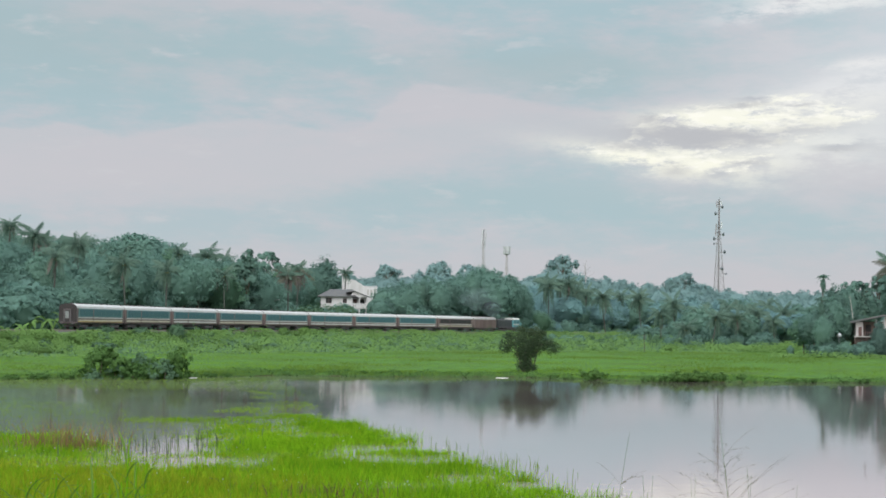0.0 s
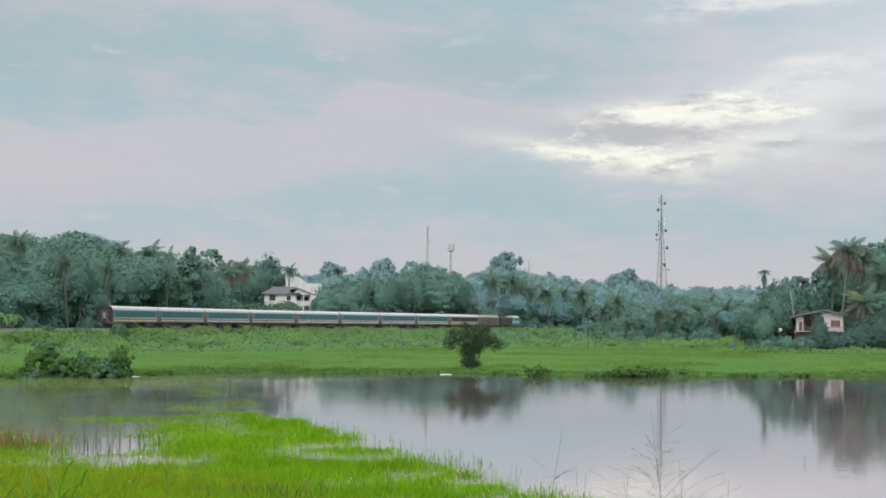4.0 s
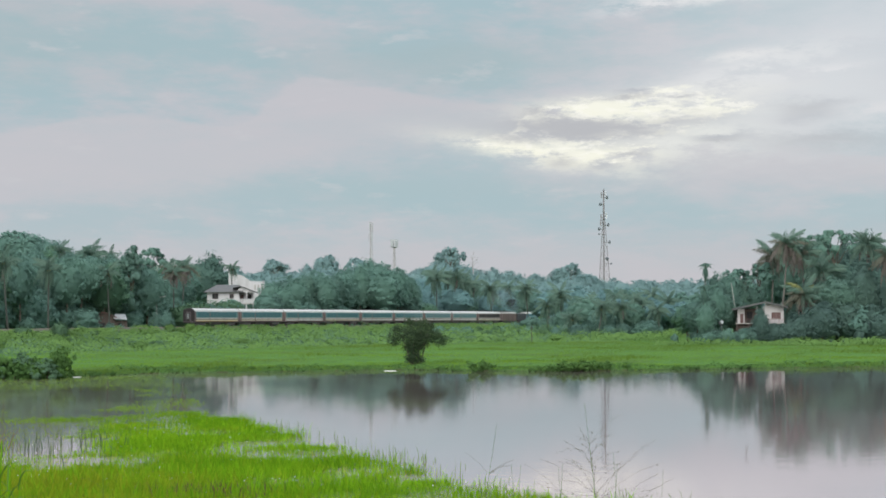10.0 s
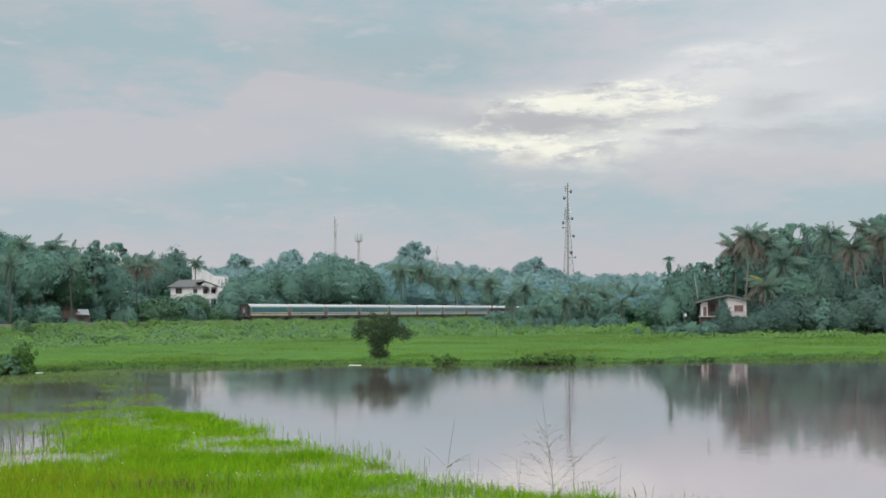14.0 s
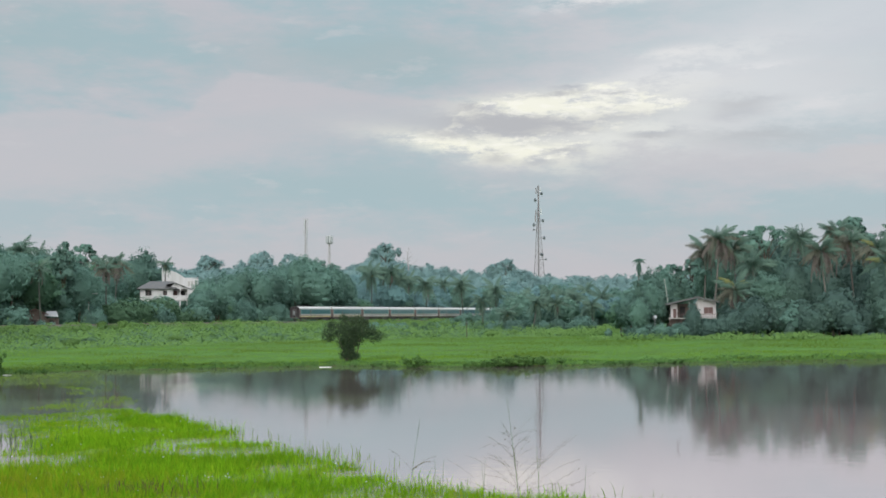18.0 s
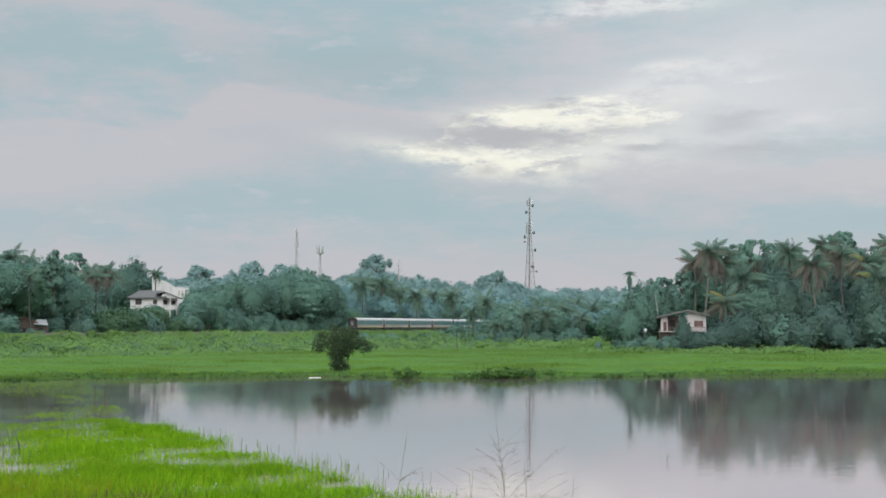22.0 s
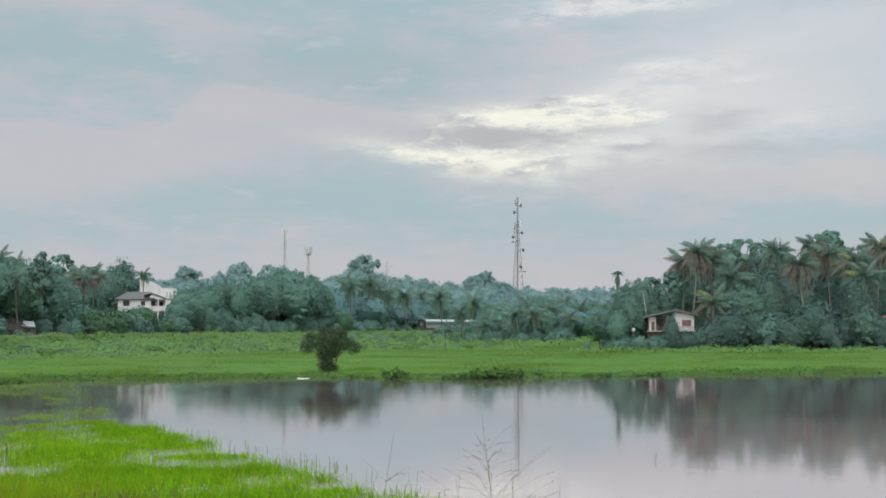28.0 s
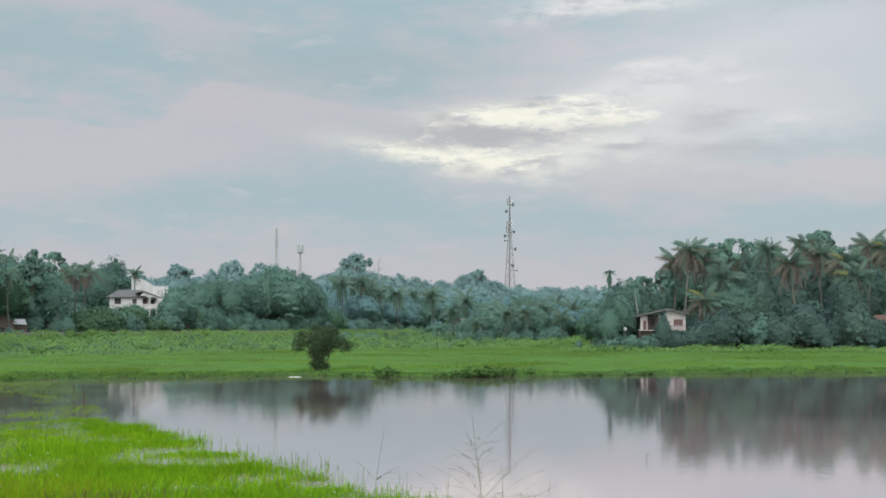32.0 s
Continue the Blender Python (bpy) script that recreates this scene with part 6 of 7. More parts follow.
def trackside_hut():
    x, y = polar(-16.4, 313)
    ob = thing("trackside_hut", "low brown hut with a bright tin awning beside the railway", "hut", m=pose(x, y, 2.5, 0, 0, 14))
    part("wall", Solid().box(0, 4.6, 0, 4, -0.6, 2.9).box(4.6, 7.0, 0.6, 3.4, -0.6, 2.2).mesh("wall"), MUD_WALL, ob)
    part("roof", Solid().prism([(-0.5, 2.9), (2.2, 4.1), (5.0, 2.95), (5.0, 2.8), (2.2, 3.95), (-0.5, 2.75)], -0.6, 4.5).mesh("roof"), ROOF_TILE, ob, "dull brown tiled roof")
    part("gable", Solid().prism([(0, 2.9), (2.2, 3.9), (4.6, 2.9)], 0.0, 0.2).mesh("gable"), MUD_WALL, ob)
    aw = Solid()
    aw.v = [(4.2, -1.0, 2.6), (7.0, -1.0, 2.4), (6.6, 2.6, 3.5), (4.6, 2.6, 3.6)]
    aw.v += [(a, b, c + 0.06) for a, b, c in aw.v]
    aw.f = [(3, 2, 1, 0), (4, 5, 6, 7), (0, 1, 5, 4), (1, 2, 6, 5), (2, 3, 7, 6), (3, 0, 4, 7)]
    part("awning", aw.mesh("awning"), ROOF_TIN, ob, "bright tin awning")
    part("door", Solid().box(5.2, 6.0, 0.52, 0.59, -0.3, 1.75).mesh("door"), DARK_OPENING, ob)
    part("window", Solid().box(1.6, 2.6, -0.05, 0.0, 0.9, 1.8).mesh("window"), DARK_OPENING, ob)


def lamp_post():
    x, y = polar(-14.03, 327)
    g = land_at(x, y)
    ob = thing("concrete_post", "pale concrete post with a short white arm among the trees", "post", m=pose(x, y, g))
    h = 9.6 - g
    part("shaft", Solid().tube([(0, 0, -0.3), (0, 0, h)], [0.14, 0.10], 8).mesh("shaft"), CONCRETE, ob)
    part("arm", Solid().tube([(0, 0, h - 0.1), (0.6, 0, h + 0.2), (1.9, 0, h + 0.3)], [0.05, 0.06, 0.08], 6).mesh("arm"), WHITEWASH, ob)


white_house()
white_hall()
meadow_house()
edge_house()
bare_pole()
satellite_dish()
trackside_hut()
lamp_post()


# ---- masts on the hills ----
def mast(name, label, h, d, top_s, half, bays, legs, mat, tip=0.0, taper_at=0.62, least=0.42, tread=0.45, gauge=1.0):
    x, y = polar(h, d)
    z0 = land_at(x, y)
    ob = thing(name, label, "mast", m=pose(x, y, z0))
    top = EYE_Z + d * top_s - z0
    taper = lambda z: max(least, half * (1 - z / (top * taper_at)) + least * min(1, z / (top * taper_at)))
    ang = [2 * math.pi * k / legs + 0.35 for k in range(legs)]
    ring = lambda z: [Vector((taper(z) * math.cos(a), taper(z) * math.sin(a), z)) for a in ang]
    zs = [top * (k / bays) ** 0.9 for k in range(bays + 1)]
    R = [ring(z) for z in zs]
    for k in range(legs):
        part("leg", Solid().tube([r[k] for r in R], [gauge * (0.20 - 0.10 * i / bays) for i in range(bays + 1)], 5).mesh("leg"), mat, ob)
    for i in range(bays):
        for k in range(legs):
            k2 = (k + 1) % legs
            for p, q in ((R[i][k], R[i + 1][k2]), (R[i][k2], R[i + 1][k]), (R[i + 1][k], R[i + 1][k2])):
                part("brace", Solid().tube([p, q], [0.06 * gauge, 0.06 * gauge], 4, False).mesh("brace"), mat, ob)
    part("ladder", Solid().box(-0.75 * tread, 0.75 * tread, -0.3, 0.3, 0, top - 1).mesh("ladder"), mat, ob)
    if tip:
        part("lightning_rod", Solid().tube([(0, 0, top), (0, 0, top + tip)], [0.06, 0.03], 5).mesh("lightning_rod"), mat, ob)
    return ob, top, taper


ob, top, tp = mast("lattice_mast", "tall steel lattice mast with dishes and antennas on the hill", 3.10, 900, 0.0872, 4.6, 16, 3, MAST_PAINT, 1.0, 0.8)
for dz, sx, kind in ((-3.5, 1, "p"), (-3.5, -1, "p"), (-5.0, 1, "d"), (-9.0, -1, "d"), (-16.0, 1, "p"), (-17.0, -1, "p"), (-20.5, -1, "p"), (-21.5, 1, "d"), (-24, -1, "d"), (-32, 1, "d"), (-42, 0.4, "d"), (-45, 1, "s"), (-27, -1, "s")):
    z = top + dz
    xx = sx * (tp(z) + 0.9)
    if kind == "p":
        part("panel_antenna", Solid().box(xx - 0.35, xx + 0.35, -0.5, -0.1, z - 1.9, z + 1.9).mesh("panel_antenna"), ANTENNA_WHITE if sx > 0 else MAST_PAINT, ob)
    else:
        rr = 1.1 if kind == "d" else 0.6
        part("dish_antenna", Solid().disc((xx, 0, z), (sx * 0.8, -0.7, 0), rr, 0.9, 14).mesh("dish_antenna", True), ANTENNA_GREY, ob)
    part("bracket", Solid().box(min(0, xx), max(0, xx), -0.12, 0.12, z - 0.12, z + 0.12).mesh("bracket"), MAST_PAINT, ob)
ob, top, tp = mast("slim_mast", "slim lattice mast with panel antennas behind the trees", -5.88, 800, 0.0655, 1.5, 14, 3, MAST_PALE, 0.6, 0.7, 0.8, 0.16, 0.6)
for k in range(6):
    a = k * 1.05
    part("panel_antenna", Solid().box(-0.3, 0.3, -0.15, 0.15, -2.2, 2.2).mesh("panel_antenna"), ANTENNA_WHITE, ob, m=pose(1.1 * math.cos(a), 1.1 * math.sin(a), top - 2.5 - (k % 2) * 5.5, 0, 0, math.degrees(a) - 90))
ob, top, tp = mast("crowned_mast", "short lattice mast with a crown of white antennas", -4.98, 800, 0.0540, 1.6, 12, 4, MAST_PALE, 0.3, 0.8, 0.42, 0.3, 0.6)
for k in range(9):
    a = k * 0.698
    part("panel_antenna", Solid().box(-0.42, 0.42, -0.2, 0.2, -2.0, 2.0).mesh("panel_antenna"), ANTENNA_WHITE, ob, m=pose(1.75 * math.cos(a), 1.75 * math.sin(a), top - 2.0, 0, 0, math.degrees(a) - 90))
part("platform", Solid().tube([(0, 0, top - 4.4), (0, 0, top - 4.1)], [1.3, 1.6], 12).mesh("platform"), GALVANISED, ob)

# ---- the train ----
HALF = 1.43


def roof_outline(low, high, w=HALF, n=9):
    return [(w * math.cos(math.pi * k / n), low + (high - low) * math.sin(math.pi * k / n) ** 0.75) for k in range(n + 1)]


def bogie(ob, y, wheelbase=2.6):
    b = part("bogie", Solid().box(-1.15, 1.15, y - wheelbase / 2 - 0.5, y + wheelbase / 2 + 0.5, 0.42, 0.72).box(-1.25, -1.1, y - 1.7, y + 1.7, 0.35, 0.7).box(1.1, 1.25, y - 1.7, y + 1.7, 0.35, 0.7).mesh("bogie"), COACH_FRAME, ob)
    for sx in (-1, 1):
        for dy in (-wheelbase / 2, wheelbase / 2):
            part("wheel", Solid().tube([(sx * 0.78, y + dy, 0.46), (sx * 0.91, y + dy, 0.46)], [0.46, 0.46], 14).mesh("wheel"), COACH_FRAME, b)


def coach(label, band, stripe, low_stripe, length=19.3, solid=False):
    """A carriage; y runs forwards along it, z = 0 on the rail."""
    ob = thing("railway_coach", label, "railway coach", "coaches of the train")
    h = length / 2
    for y0, y1 in ((-h, -h + 0.6), (h - 0.6, h)):
        e = Solid().box(-HALF, HALF, y0, y1, 1.02, 3.25)
        part("vestibule", e.mesh("vestibule"), COACH_END, ob)
        for sx in (-1, 1):
            part("door", Solid().box(sx * HALF - 0.02, sx * HALF + 0.02, y0 + 0.15, y1 - 0.1, 1.15, 3.05).mesh("door"), COACH_END, ob)
    body = Solid().box(-HALF + 0.02, HALF - 0.02, -h + 0.6, h - 0.6, 1.02, 3.25)
    part("body", body.mesh("body"), COACH_BROWN, ob)
    y0, y1 = -h + 0.62, h - 0.62
    for sx in (-1, 1):
        a, b = sorted((sx * (HALF - 0.02), sx * (HALF + 0.012)))
        if not solid:
            side = part("side_panel", Solid().box(a, b, y0, y1, 1.92, 3.22).mesh("side_panel"), band, ob)
            a2, b2 = sorted((sx * HALF, sx * (HALF + 0.03)))
            for k in range(10):
                yy = y0 + 0.55 + k * (y1 - y0 - 1.1) / 10
                part("window", Solid().box(a2, b2, yy + 0.04, yy + (y1 - y0 - 1.1) / 10 - 0.04, 2.06, 3.08).mesh("window"), PANE if band is COACH_TEAL else DARK_OPENING, side)
            part("white_stripe", Solid().box(a, b, y0, y1, 1.74, 1.89).mesh("white_stripe"), COACH_WHITE, ob)
            part("waist_stripe", Solid().box(a, b, y0, y1, 1.26, 1.52).mesh("waist_stripe"), stripe, ob)
            part("sole_stripe", Solid().box(a, b, y0, y1, 1.16, 1.25).mesh("sole_stripe"), low_stripe, ob)
            post = Solid().box(min(a, sx * (HALF + 0.04)), max(b, sx * (HALF + 0.04)), -0.12 - length / 6, 0.12 - length / 6, 1.05, 3.22)
            part("side_post", post.mesh("side_post"), COACH_BROWN, ob)
    rf = Solid().prism(roof_outline(3.22, 3.95), -h, h)
    part("roof", rf.mesh("roof"), COACH_ROOF if not solid else plain_roof, ob)
    vent = Solid().box(-0.16, 0.16, -0.22, 0.22, 3.90, 4.06).mesh("roof_vent")
    for k in range(9):
        part("roof_vent", vent, COACH_FRAME, ob, m=pose(0, -h + 1.4 + k * (length - 2.8) / 8, 0))
    part("underframe", Solid().box(-1.2, 1.2, -h + 0.1, h - 0.1, 0.82, 1.02).box(-1.0, 1.0, -2.4, 2.2, 0.42, 0.82).mesh("underframe"), COACH_FRAME, ob)
    bogie(ob, -h + 3.2)
    bogie(ob, h - 3.2)
    for s in (-1, 1):
        part("gangway", Solid().box(-0.6, 0.6, s * h - 0.3, s * h + 0.3, 1.1, 3.1).mesh("gangway"), COACH_FRAME, ob)
        for sx in (-0.9, 0.9):
            part("buffer", Solid().tube([(sx, s * h, 1.05), (sx, s * (h + 0.32), 1.05)], [0.1, 0.2], 10).mesh("buffer"), COACH_FRAME, ob)
    return ob


plain_roof = plain("van_roof", (0.42, 0.41, 0.40), 0.7, 0.0, 0.25, 0.8)
COACHES = []
for k in range(9):
    if k == 8:
        ob = coach("brown railway coach with a dark window band and pale stripe", COACH_BROWN, COACH_CREAM, COACH_BROWN)
    elif k == 0:
        ob = coach("teal railway coach with cream and yellow stripes, last of the train", COACH_TEAL, COACH_CREAM, COACH_YELLOW)
        # end wall with gangway door and tail lamp
        hh = 19.3 / 2
        part("end_door", Solid().box(-0.38, 0.38, -hh - 0.36, -hh - 0.31, 1.15, 2.95).mesh("end_door"), TAIL_DARK, ob, "dark end door")
        part("end_window", Solid().box(-0.27, 0.27, -hh - 0.39, -hh - 0.365, 1.7, 2.8).mesh("end_window"), TAIL_PANE, ob, "pale end window")
        part("end_cap", Solid().prism(roof_outline(3.15, 3.99, HALF + 0.02), -hh - 0.12, -hh - 0.01).mesh("end_cap"), TAIL_DARK, ob, "dark roof end")
        for sx in (-1.02, 1.02):
            part("end_panel", Solid().box(sx - 0.42, sx + 0.42, -hh - 0.05, -hh - 0.005, 1.1, 3.14).mesh("end_panel"), TAIL_DARK, ob)
    elif k in (1, 3):
        ob = coach("teal railway coach with a weathered cream stripe", COACH_TEAL, COACH_CREAM, COACH_BROWN)
    else:
        ob = coach("teal railway coach with a white stripe and pale roof", COACH_TEAL, COACH_WHITE, COACH_BROWN)
    COACHES.append((ob, k * 20.0 + 10.0, 19.3))
van = coach("plain brown luggage van coupled behind the locomotive", COACH_BROWN, COACH_BROWN, COACH_BROWN, 13.2, True)
COACHES.append((van, 180 + 7.0, 13.2))


def locomotive():
    ob = thing("diesel_locomotive", "blue-green diesel locomotive with white cab roof hauling the train", "locomotive")
    part("frame", Solid().box(-1.4, 1.4, -7.6, 7.6, 1.05, 1.35).mesh("frame"), COACH_FRAME, ob)
    hood = Solid().prism([(-0.95, 1.35), (-0.95, 3.2), (-0.7, 3.45), (0.7, 3.45), (0.95, 3.2), (0.95, 1.35)], -7.2, 1.6)
    part("engine_hood", hood.mesh("engine_hood"), LOCO_DARK, ob, "sooty dark engine hood")
    for k in range(8):
        part("hood_door", Solid().box(0.95, 0.98, -6.8 + k, -5.95 + k, 1.5, 2.9).mesh("hood_door"), LOCO_DARK, ob)
    part("exhaust", Solid().tube([(0, -2.6, 3.4), (0, -2.6, 3.7)], [0.3, 0.25], 10).mesh("exhaust"), COACH_FRAME, ob)
    part("cab", Solid().box(-1.4, 1.4, 1.6, 5.4, 1.35, 3.35).mesh("cab"), LOCO_BLUE, ob)
    part("nose", Solid().box(-1.2, 1.2, 5.4, 7.2, 1.35, 2.5).mesh("nose"), LOCO_BLUE, ob)
    part("cab_roof", Solid().prism(roof_outline(3.35, 3.9, 1.45), 1.5, 5.6).mesh("cab_roof"), COACH_WHITE, ob, "white cab roof")
    for sx in (-1.41, 1.41):
        for y0, y1 in ((2.0, 2.9), (3.9, 4.9)):
            part("cab_window", Solid().box(sx - 0.02, sx + 0.02, y0, y1, 2.4, 3.1).mesh("cab_window"), PANE, ob)
        part("white_band", Solid().box(sx - 0.012, sx + 0.012, 1.6, 5.4, 1.95, 2.2).mesh("white_band"), COACH_WHITE, ob)
    part("fuel_tank", Solid().box(-1.2, 1.2, -2.2, 2.2, 0.45, 1.05).mesh("fuel_tank"), COACH_FRAME, ob)
    bogie(ob, -5.0, 3.2)
    bogie(ob, 5.0, 3.2)
    return ob


COACHES.append((locomotive(), 195 + 8.0, 15.0))


def smoke_material():
    m, nt, bsdf = material("exhaust_smoke")
    tr = nt.nodes.new("ShaderNodeBsdfTransparent")
    df = nt.nodes.new("ShaderNodeBsdfDiffuse")
    df.inputs[0].default_value = (0.22, 0.29, 0.31, 1)
    n = noise_node(nt, 0.3, 4, nt.nodes.new("ShaderNodeTexCoord").outputs["Object"])
    mx = nt.nodes.new("ShaderNodeMixShader")
    link(nt, ramp(nt, n, [(0.3, (0.01,) * 3), (0.75, (0.10,) * 3)]), mx.inputs[0])
    link(nt, tr.outputs[0], mx.inputs[1])
    link(nt, df.outputs[0], mx.inputs[2])
    link(nt, mx.outputs[0], nt.nodes["Material Output"].inputs[0])
    return m


SMOKE = smoke_material()


def smoke_plume():
    """Diesel exhaust trailing back from the locomotive, in lumpy puffs."""
    ob = thing("exhaust_smoke", "thin bluish diesel smoke trailing over the train", "smoke")
    r = np.random.default_rng(14)
    for k in range(9):
        bm = bmesh.new()
        bmesh.ops.create_icosphere(bm, subdivisions=3, radius=1.0)
        for v in bm.verts:
            v.co *= 1 + 0.35 * noise.noise(v.co * 1.6 + Vector((k * 7.0, 0, 0)))
        me = bpy.data.meshes.new("puff")
        bm.to_mesh(me)
        bm.free()
        me.polygons.foreach_set("use_smooth", [True] * len(me.polygons))
        t = k / 8
        size = 1.0 + 2.2 * t
        part("puff", me, SMOKE, ob, m=pose(r.normal() * 0.8 + 2.0 * t, -3 - 20 * t, 4.9 + 3.6 * t + r.normal() * 0.6) @ Matrix.Diagonal((size, size * 1.9, size * 0.9, 1)))
    return ob


COACHES.append((smoke_plume(), 195 + 8.0, 15.0))


# ---- meadow, marsh and waterside grass ----
def blades(name, x, y, z, h, w, mat, label, lean=0.35, seed=1, kind="stuff", bend=0.5, fine=False, soft=0.16):
    """Grass blades tapering to a point: two leaning segments, or one where the sward is fine and shades as a whole."""
    r = np.random.default_rng(seed)
    n = len(x)
    a, d = r.uniform(-0.5 * np.pi, 0.5 * np.pi, n), r.uniform(0, 2 * np.pi, n)
    b = np.stack([x, y, z - 0.05], 1)
    side = np.stack([np.cos(a), np.sin(a), 0 * a], 1) * (w / 2)[:, None]
    tilt = np.stack([np.cos(d), np.sin(d), 0 * d], 1) * (h * lean * r.uniform(0.2, 1.2, n))[:, None]
    up = np.stack([0 * h, 0 * h, h], 1)
    mid = b + up * 0.55 + tilt * 0.4
    tip = b + up * (1 - 0.15 * bend) + tilt * (1 + 0.3 * bend)
    if fine:
        V = np.stack([b - side, b + side, tip], 1).reshape(-1, 3)
        N = np.repeat(unit(np.array([0, -0.45, 0.8]) + soft * r.normal(size=(n, 3))), 3, axis=0)
        return tagged(part(name, np_mesh(name, V, np.arange(3 * n).reshape(n, 3), N), mat), label, "grass", kind=kind)
    V = np.stack([b - side, b + side, mid + side * 0.8, mid - side * 0.8, tip], 1).reshape(-1, 3)
    i = np.arange(n)[:, None] * 5
    F = np.concatenate([i + np.array([[0, 1, 2]]), i + np.array([[0, 2, 3]]), i + np.array([[3, 2, 4]])], 0)
    return tagged(part(name, np_mesh(name, V, F), mat), label, "grass", kind=kind)


def inside(px, py, poly):
    res = np.zeros(len(px), bool)
    for (x0, y0), (x1, y1) in zip(poly, poly[1:] + poly[:1]):
        hit = ((y0 > py) != (y1 > py)) & (px < (x1 - x0) * (py - y0) / (y1 - y0 + 1e-9) + x0)
        res ^= hit
    return res


MARSH = [(-17.6, 77.5), (-15.0, 71.5), (-12.9, 67.3), (-9.4, 58.5), (-6.5, 53), (-3.9, 46.7), (-2.2, 42.1), (2.4, 38.0), (6, 33), (-6, 30), (-30, 30), (-30, 58), (-24, 60.5), (-20.5, 57), (-18.6, 52), (-15.6, 52.5), (-17.0, 58), (-19.2, 65), (-21.2, 71), (-19.6, 76)]
SPIT = [(-27.5, 104), (-24.8, 100), (-22.2, 94), (-19.0, 86), (-17.2, 80), (-17.4, 74), (-19.5, 68), (-24.5, 68), (-26.5, 73), (-22.5, 79), (-23.0, 88), (-25.5, 96)]
POOLS = [(-13.7, 62.7, 1.8, 2.2), (-8.6, 52.8, 2.6, 1.9), (-18.4, 54.6, 2.2, 3.6), (-14.3, 49.3, 2.2, 2.6), (-10.6, 57.0, 1.4, 1.2), (-5.2, 46.6, 1.2, 1.4), (-19.6, 71, 1.9, 5.0), (-17.4, 70.5, 0.9, 3.0), (-15.9, 66.3, 1.1, 2.2), (-11.0, 55.0, 1.0, 2.0)]


def marsh():
    r = np.random.default_rng(8)
    n = 560000
    x, y = r.uniform(-30, 6, n), r.uniform(30, 79, n)
    keep = inside(x + 0.7 * patchy(x, y, 1.3) + r.normal(0, 0.35, n), y + 1.2 * patchy(y, x, 0.9) + r.normal(0, 0.6, n), MARSH)
    thin = np.ones(n)
    for cx, cy, rx, ry in POOLS:
        q = ((x - cx) / rx) ** 2 + ((y - cy) / ry) ** 2
        thin = np.minimum(thin, 0.16 + 0.84 * smooth(q + 0.55 * patchy(x, y, 1.4) + 0.3 * patchy(y, x, 3.0), 0.3, 1.9))
    keep &= r.uniform(0, 1, n) < thin * np.clip(0.85 + 0.5 * patchy(x, y, 0.75), 0.25, 1)
    x, y = x[keep], y[keep]
    tall = 0.30 + 0.08 * patchy(x, y, 0.45) + 0.08 * patchy(y, x, 1.6)
    tall *= 1 - 0.45 * smooth(-x, 12, 17) * smooth(y, 40, 48)
    h = tall * r.uniform(0.5, 1.5, len(x))
    z = np.maximum(0 * x, land(x, y))
    ripe = smooth(-x + 0.5 * (48 - y), 7, 20) * smooth(-y, -54, -42) * 0.9 + 0.06 + 0.16 * (patchy(x, y, 0.6) > 0.25)
    olive = r.uniform(0, 1, len(x)) < ripe
    wide = r.uniform(0.016, 0.040, len(x))
    for k, name, mat, label in ((~olive, "marsh_grass", "grass", "bright yellow-green grass growing out of shallow water"), (olive, "ripe_marsh_grass", "grass_olive", "olive and yellow ripening grass in the marsh")):
        blades(name, x[k], y[k], z[k], h[k], wide[k], LEAF[mat], label, seed=2, lean=0.55, fine=True, soft=0.5)
    k = (r.uniform(0, 1, len(x)) < 0.16) & (patchy(x, y, 1.1) + 0.5 * patchy(y, x, 2.7) > -0.2)
    blades("tall_marsh_blades", x[k], y[k], z[k], h[k] * r.uniform(1.1, 1.6, k.sum()), r.uniform(0.012, 0.026, k.sum()), LEAF["grass"], "taller green blades standing above the marsh grass", seed=23, lean=0.45)
    # a sparse fringe of taller shoots standing in the water off the grass
    n2 = 26000
    xf, yf = r.uniform(-19, 7, n2), r.uniform(33, 78, n2)
    near = np.zeros(n2, bool)
    for ox, oy in ((1.3, 0), (0.8, 1.6), (0.3, -1.2), (2.2, 1.0)):
        near |= inside(xf - ox, yf - oy, MARSH)
    k = near & ~inside(xf, yf, MARSH) & (r.uniform(0, 1, n2) < 0.10 + 0.14 * patchy(xf, yf, 0.9))
    blades("fringe_shoots", xf[k], yf[k], 0 * xf[k], r.uniform(0.18, 0.50, k.sum()), r.uniform(0.015, 0.032, k.sum()), LEAF["tussock"], "sparse dark green shoots standing in the water", seed=22, lean=0.3)
    # floating weed and short shoots further out
    n = 70000
    x, y = r.uniform(-52, -14, n), r.uniform(58, 126, n)
    f = patchy(x, y * 0.6, 0.16) + 0.35 * patchy(x, y, 0.6) + 0.5 * smooth(y, 100, 112) + 0.45 * smooth(-x, 26, 40) + 0.32 * smooth(-y, -96, -84)
    head = np.degrees(np.arctan2(x, y))
    keep = (r.uniform(0, 1, n) < 0.75 * smooth(f, -0.25, 0.75)) & (head < -12.6 - 0.04 * np.abs(y - 95)) & (head > -28)
    x, y = x[keep], y[keep]
    blades("floating_grass", x, y, 0 * x, r.uniform(0.05, 0.16, len(x)), r.uniform(0.03, 0.07, len(x)), LEAF["grass_far"], "thin green shoots just above the water", seed=3, lean=1.2, fine=True)
    # short grass on a shallow spit
    x, y = r.uniform(-33, -15, 60000), r.uniform(66, 108, 60000)
